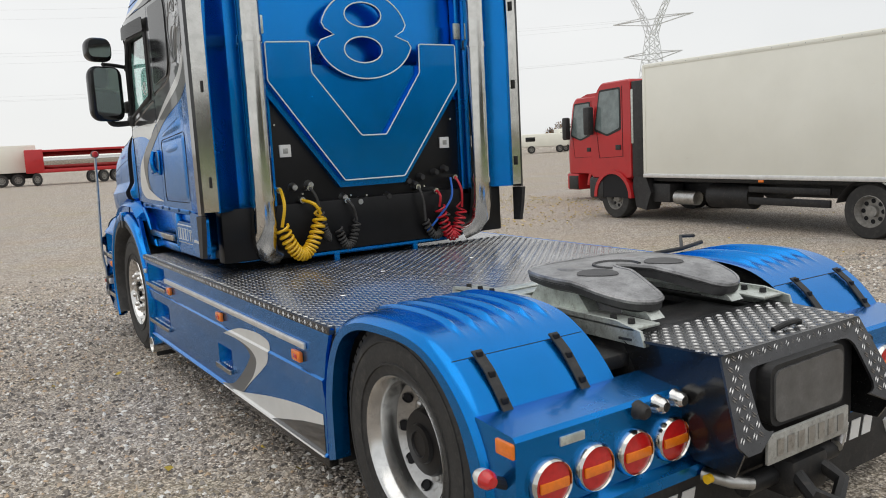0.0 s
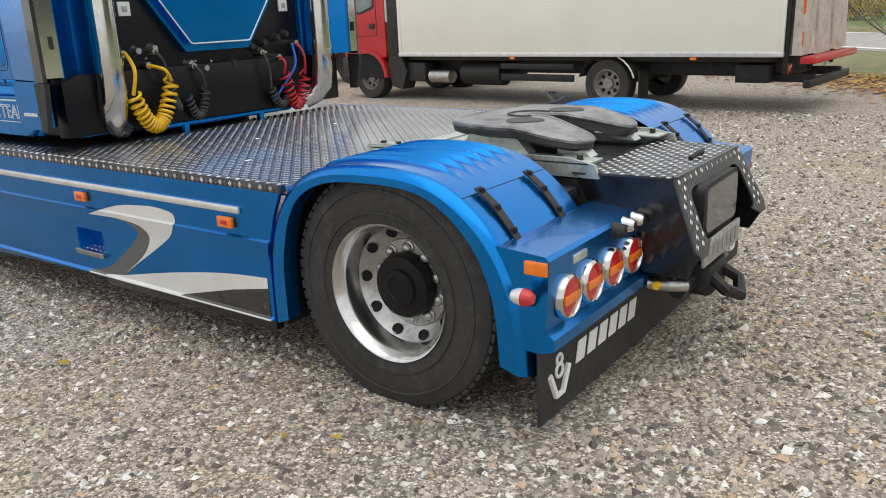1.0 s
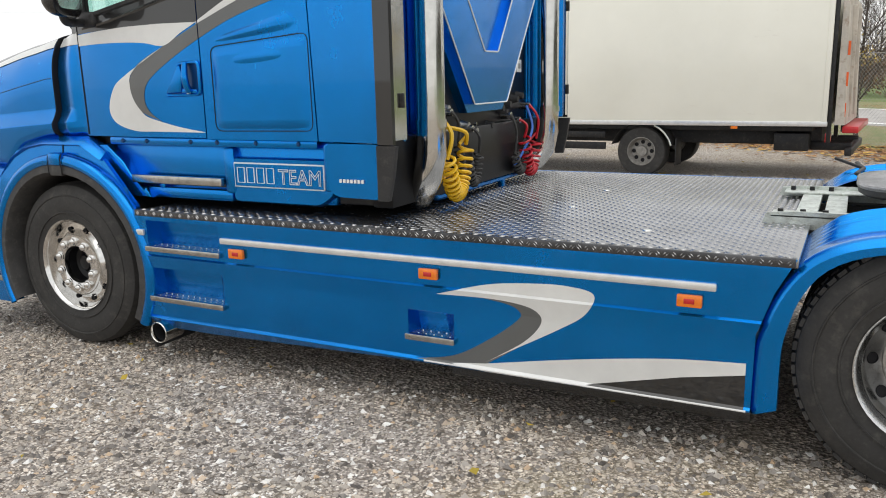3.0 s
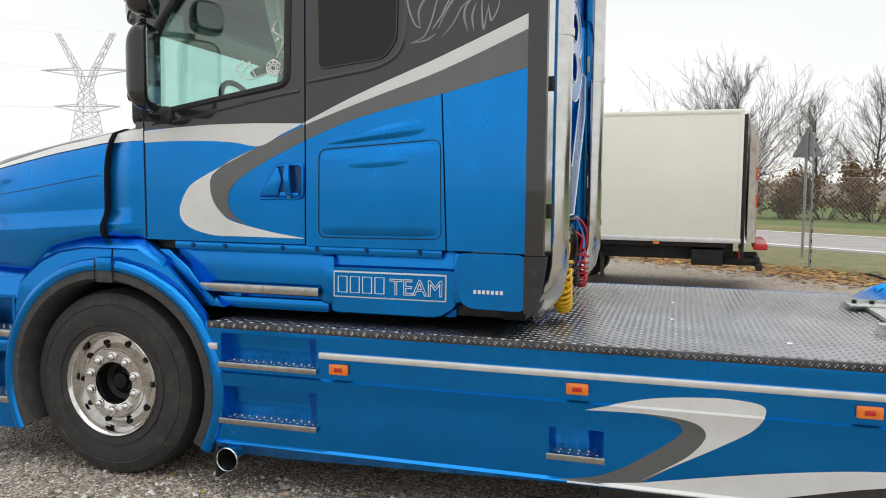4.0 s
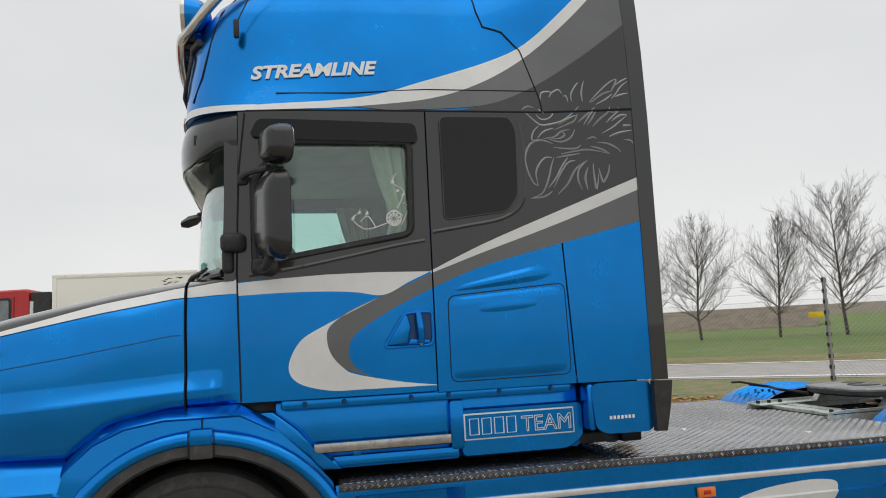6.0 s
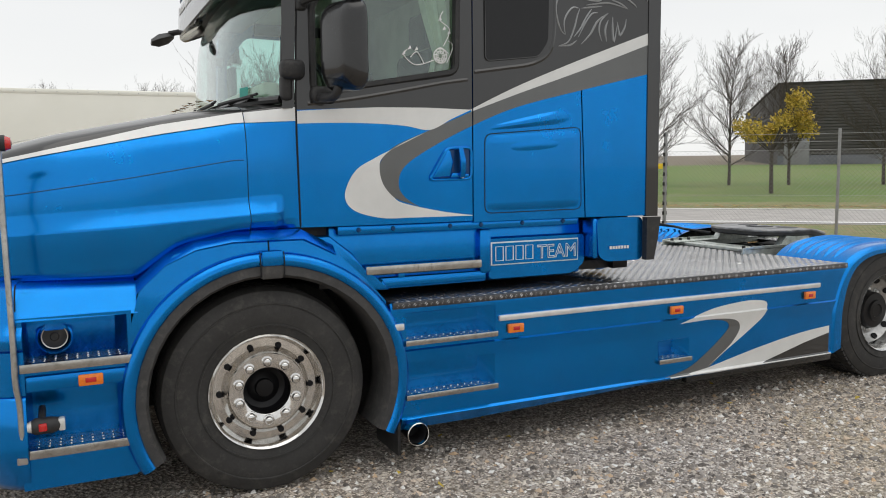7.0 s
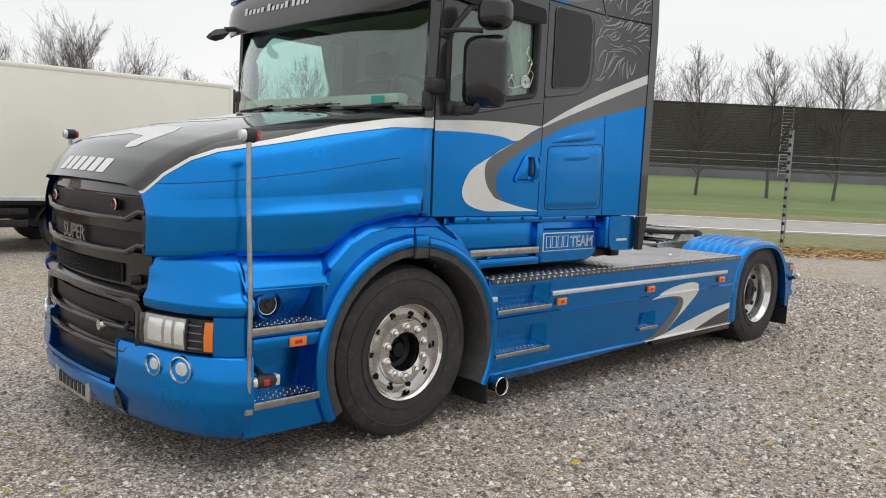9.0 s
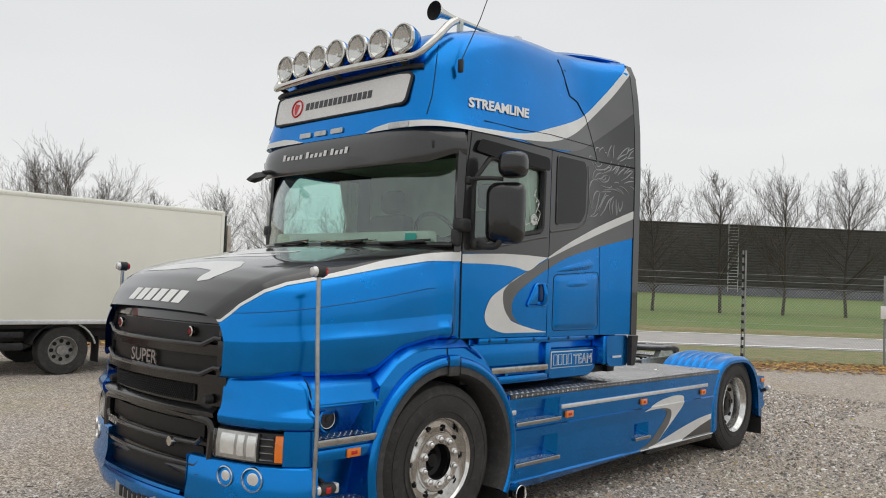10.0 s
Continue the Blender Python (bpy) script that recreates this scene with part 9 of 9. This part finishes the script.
part("plinth", block(hs0, hs1, -0.12, 0.0, hz0 - 1, hz0 + 1.3, 0.02), worn("grey_plinth", (0.12, 0.127, 0.145), 0.7, 0, 0, 0.3, 0.3), hall)
part("ladder_rail", tube([(43, -0.5, 2.2), (43, -0.5, hz1 + 0.4)], 0.06, 6), WIRE, hall)
part("ladder_rail", tube([(44.4, -0.5, 2.2), (44.4, -0.5, hz1 + 0.4)], 0.06, 6), WIRE, hall)
for k in range(22):
    part("ladder_rung", block(43, 44.4, -0.55, -0.45, 2.6 + k * 0.42, 2.68 + k * 0.42, 0.0), WIRE, hall)
part("roof_unit", block(98, 108, 4, 10, hz1, hz1 + 0.9, 0.1), REDP, hall)
part("door", block(10.2, 13.0, -0.2, 0.0, hz0, hz0 + 3.4, 0.05), worn("grey_shutter", (0.22, 0.22, 0.23), 0.6), hall)
for o in (hall,):
    o.matrix_world = hm

# ---- pylon and lines ----
# Grey steel lightened, with the distance haze mixed into its colour.
PYL = worn("pale_grey_steel", (0.74, 0.75, 0.76), 0.6, 0.1)
pyl = tagged(new("power_pylon"), "grey lattice power pylon far beyond the yard", "pylon")
pyl.matrix_world = pose(146, 131, 0, 0, 0, -78)


def bars(name, lines, r, parent, mat):
    st = ([], [])
    for a, b in lines:
        stick(st, Vector(a), Vector(b), r, r, 4)
    me = bpy.data.meshes.new(name)
    me.from_pydata(st[0], [], st[1])
    me.materials.append(mat)
    return shared(name, me, Matrix.Identity(4), parent)


L = []


def leg(z):
    return lerp(z, (0, 18, 24, 27.7, 36), (4.0, 1.9, 1.1, 2.4, 7.0)), lerp(z, (0, 18, 24, 36), (4.0, 1.7, 1.0, 0.4))


levels = [2.0 * k for k in range(13)] + [25.5, 27.7, 30.0, 32.0, 34.0, 36.0]
for z0_, z1_ in zip(levels, levels[1:]):
    (xa, ya), (xb, yb) = leg(z0_), leg(z1_)
    for sx in (-1, 1):
        for sy in (-1, 1):
            L += [((sx * xa, sy * ya, z0_), (sx * xb, sy * yb, z1_))]
            if z1_ <= 24:
                L += [((sx * xa, sy * ya, z0_), (-sx * xb, sy * yb, z1_)), ((sx * xa, sy * ya, z0_), (sx * xb, -sy * yb, z1_))]
            else:
                L += [((sx * xa, sy * ya, z0_), (sx * (xb - 0.9), sy * yb, z1_)), ((sx * (xa - 0.9), sy * ya, z0_), (sx * xb, sy * yb, z1_)), ((sx * (xa - 0.9), sy * ya, z0_), (sx * (xb - 0.9), sy * yb, z1_))]
bars("lattice", L, 0.085, pyl, PYL)
for z, w in ((19.6, 7.8), (27.7, 10.6)):
    A = [((-w, 0, z), (w, 0, z)), ((-w, 0, z), (-1.5, 0.6, z - 1.3)), ((w, 0, z), (1.5, 0.6, z - 1.3)), ((-1.5, 0.6, z - 1.3), (1.5, 0.6, z - 1.3)), ((-w, 0, z), (-1.5, -0.6, z + 0.5)), ((w, 0, z), (1.5, -0.6, z + 0.5))]
    bars("cross_arm", A, 0.15, pyl, PYL)
pm = pyl.matrix_world
far_dir = Vector((-250, 100, 0))
for z, xs in ((19.2, (-7.6, -3.4, 7.6)), (27.3, (-10.4, 10.4, 4.0)), (36.0, (-6.8, 6.8))):
    for x in xs:
        a = pm @ Vector((x, 0, z))
        pts = [a + far_dir * t + Vector((0, 0, -9.0 * 4 * t * (1 - t) * 0.5)) for t in (k / 16 for k in range(17))]
        tagged(part("power_line", tube(pts, 0.022, 3), PYL), "thin grey overhead power line", "cable", "power lines")

# ---- leaves and stones ----
lr = random.Random(77)
LITTER = Nodes("leaf_litter", (0.3, 0.16, 0.06), 0.85)
LITTER.colour(LITTER.ramp(LITTER.island(), [(0.0, (0.14, 0.07, 0.03)), (0.45, (0.36, 0.17, 0.06)), (0.8, (0.50, 0.29, 0.10)), (1.0, (0.66, 0.46, 0.08))]))


def litter(name, count, place, size, mat, label):
    verts, faces = [], []
    for _ in range(count):
        p = place()
        a, r = lr.uniform(0, 6.28), size * lr.uniform(0.6, 1.5)
        base = len(verts)
        for d, q in ((0, 1), (1.4, 0.6), (3.14, 1), (4.7, 0.55)):
            verts.append((p.x + r * q * math.cos(a + d), p.y + r * q * math.sin(a + d), p.z + lie(p.x, p.y) + 0.008 + lr.uniform(0, 0.025)))
        faces.append((base, base + 1, base + 2, base + 3))
    me = bpy.data.meshes.new(name)
    me.from_pydata(verts, [], faces)
    me.materials.append(mat)
    return tagged(new(name, me), label, "leaves", kind="stuff")


litter("leaf_litter", 30000, lambda: yard(lr.uniform(-40, 35), 9.55 + lr.gauss(0, 0.7), 0.012), 0.06, LITTER.mat, "brown fallen leaves drifted along the fence foot")
litter("leaf_litter", 3500, lambda: yard(lr.uniform(-40, 60), 25.6 + lr.gauss(0, 0.7), 0.06), 0.06, LITTER.mat, "brown fallen leaves on the far verge")
litter("scattered_leaves", 700, lambda: Vector((lr.uniform(-9, 12), lr.uniform(-7, 14), 0.004)), 0.022, YLEAF.mat, "yellow leaves scattered on the gravel")
litter("scattered_leaves", 2200, lambda: Vector((lr.uniform(4, 12), lr.uniform(9, 20), 0.004)), 0.03, YLEAF.mat, "yellow leaves scattered on the gravel")

rs = np.random.RandomState(4)


def scatter_stones(name, count, xr, yr_, rmin, rmax):
    px_, py_ = rs.uniform(*xr, count), rs.uniform(*yr_, count)
    c = np.stack([px_, py_, -0.006 * py_ * np.clip((14.0 - np.hypot(px_, py_ - 3.0)) / 8.0, 0.0, 1.0)], 1)
    r = rmin + (rmax - rmin) * rs.rand(count) ** 2.5
    unit = np.array([[1, 0, 0], [0.1, 0.9, 0], [-0.95, 0.1, 0], [0, -1, 0], [0.15, 0.1, 0.75], [0, 0, -0.4]])
    jit = unit[None] + rs.normal(0, 0.18, (count, 6, 3))
    ang = rs.uniform(0, 6.28, count)
    ca, sa = np.cos(ang)[:, None], np.sin(ang)[:, None]
    sx = rs.uniform(0.7, 1.3, count)[:, None]
    x, y, z = jit[..., 0] * sx, jit[..., 1] / sx, jit[..., 2]
    v = np.stack([x * ca - y * sa, x * sa + y * ca, z], -1) * r[:, None, None] + c[:, None]
    f = np.array([[0, 1, 4], [1, 2, 4], [2, 3, 4], [3, 0, 4], [1, 0, 5], [2, 1, 5], [3, 2, 5], [0, 3, 5]])
    faces = (f[None] + 6 * np.arange(count)[:, None, None]).reshape(-1, 3)
    me = bpy.data.meshes.new(name)
    me.from_pydata(v.reshape(-1, 3).tolist(), [], faces.tolist())
    me.materials.append(STONES)
    return tagged(new(name, me), "loose grey, tan and white gravel stones", "stones", kind="stuff")


scatter_stones("gravel_stones", 54000, (-5.2, -1.0), (-3.0, 8.5), 0.006, 0.024)
scatter_stones("gravel_stones", 28000, (-1.4, 3.0), (-6.0, -0.8), 0.006, 0.027)
scatter_stones("gravel_stones", 14000, (-6.0, 2.0), (6.0, 10.5), 0.006, 0.024)
scatter_stones("gravel_stones", 30000, (1.4, 9.0), (-7.0, 3.0), 0.008, 0.030)
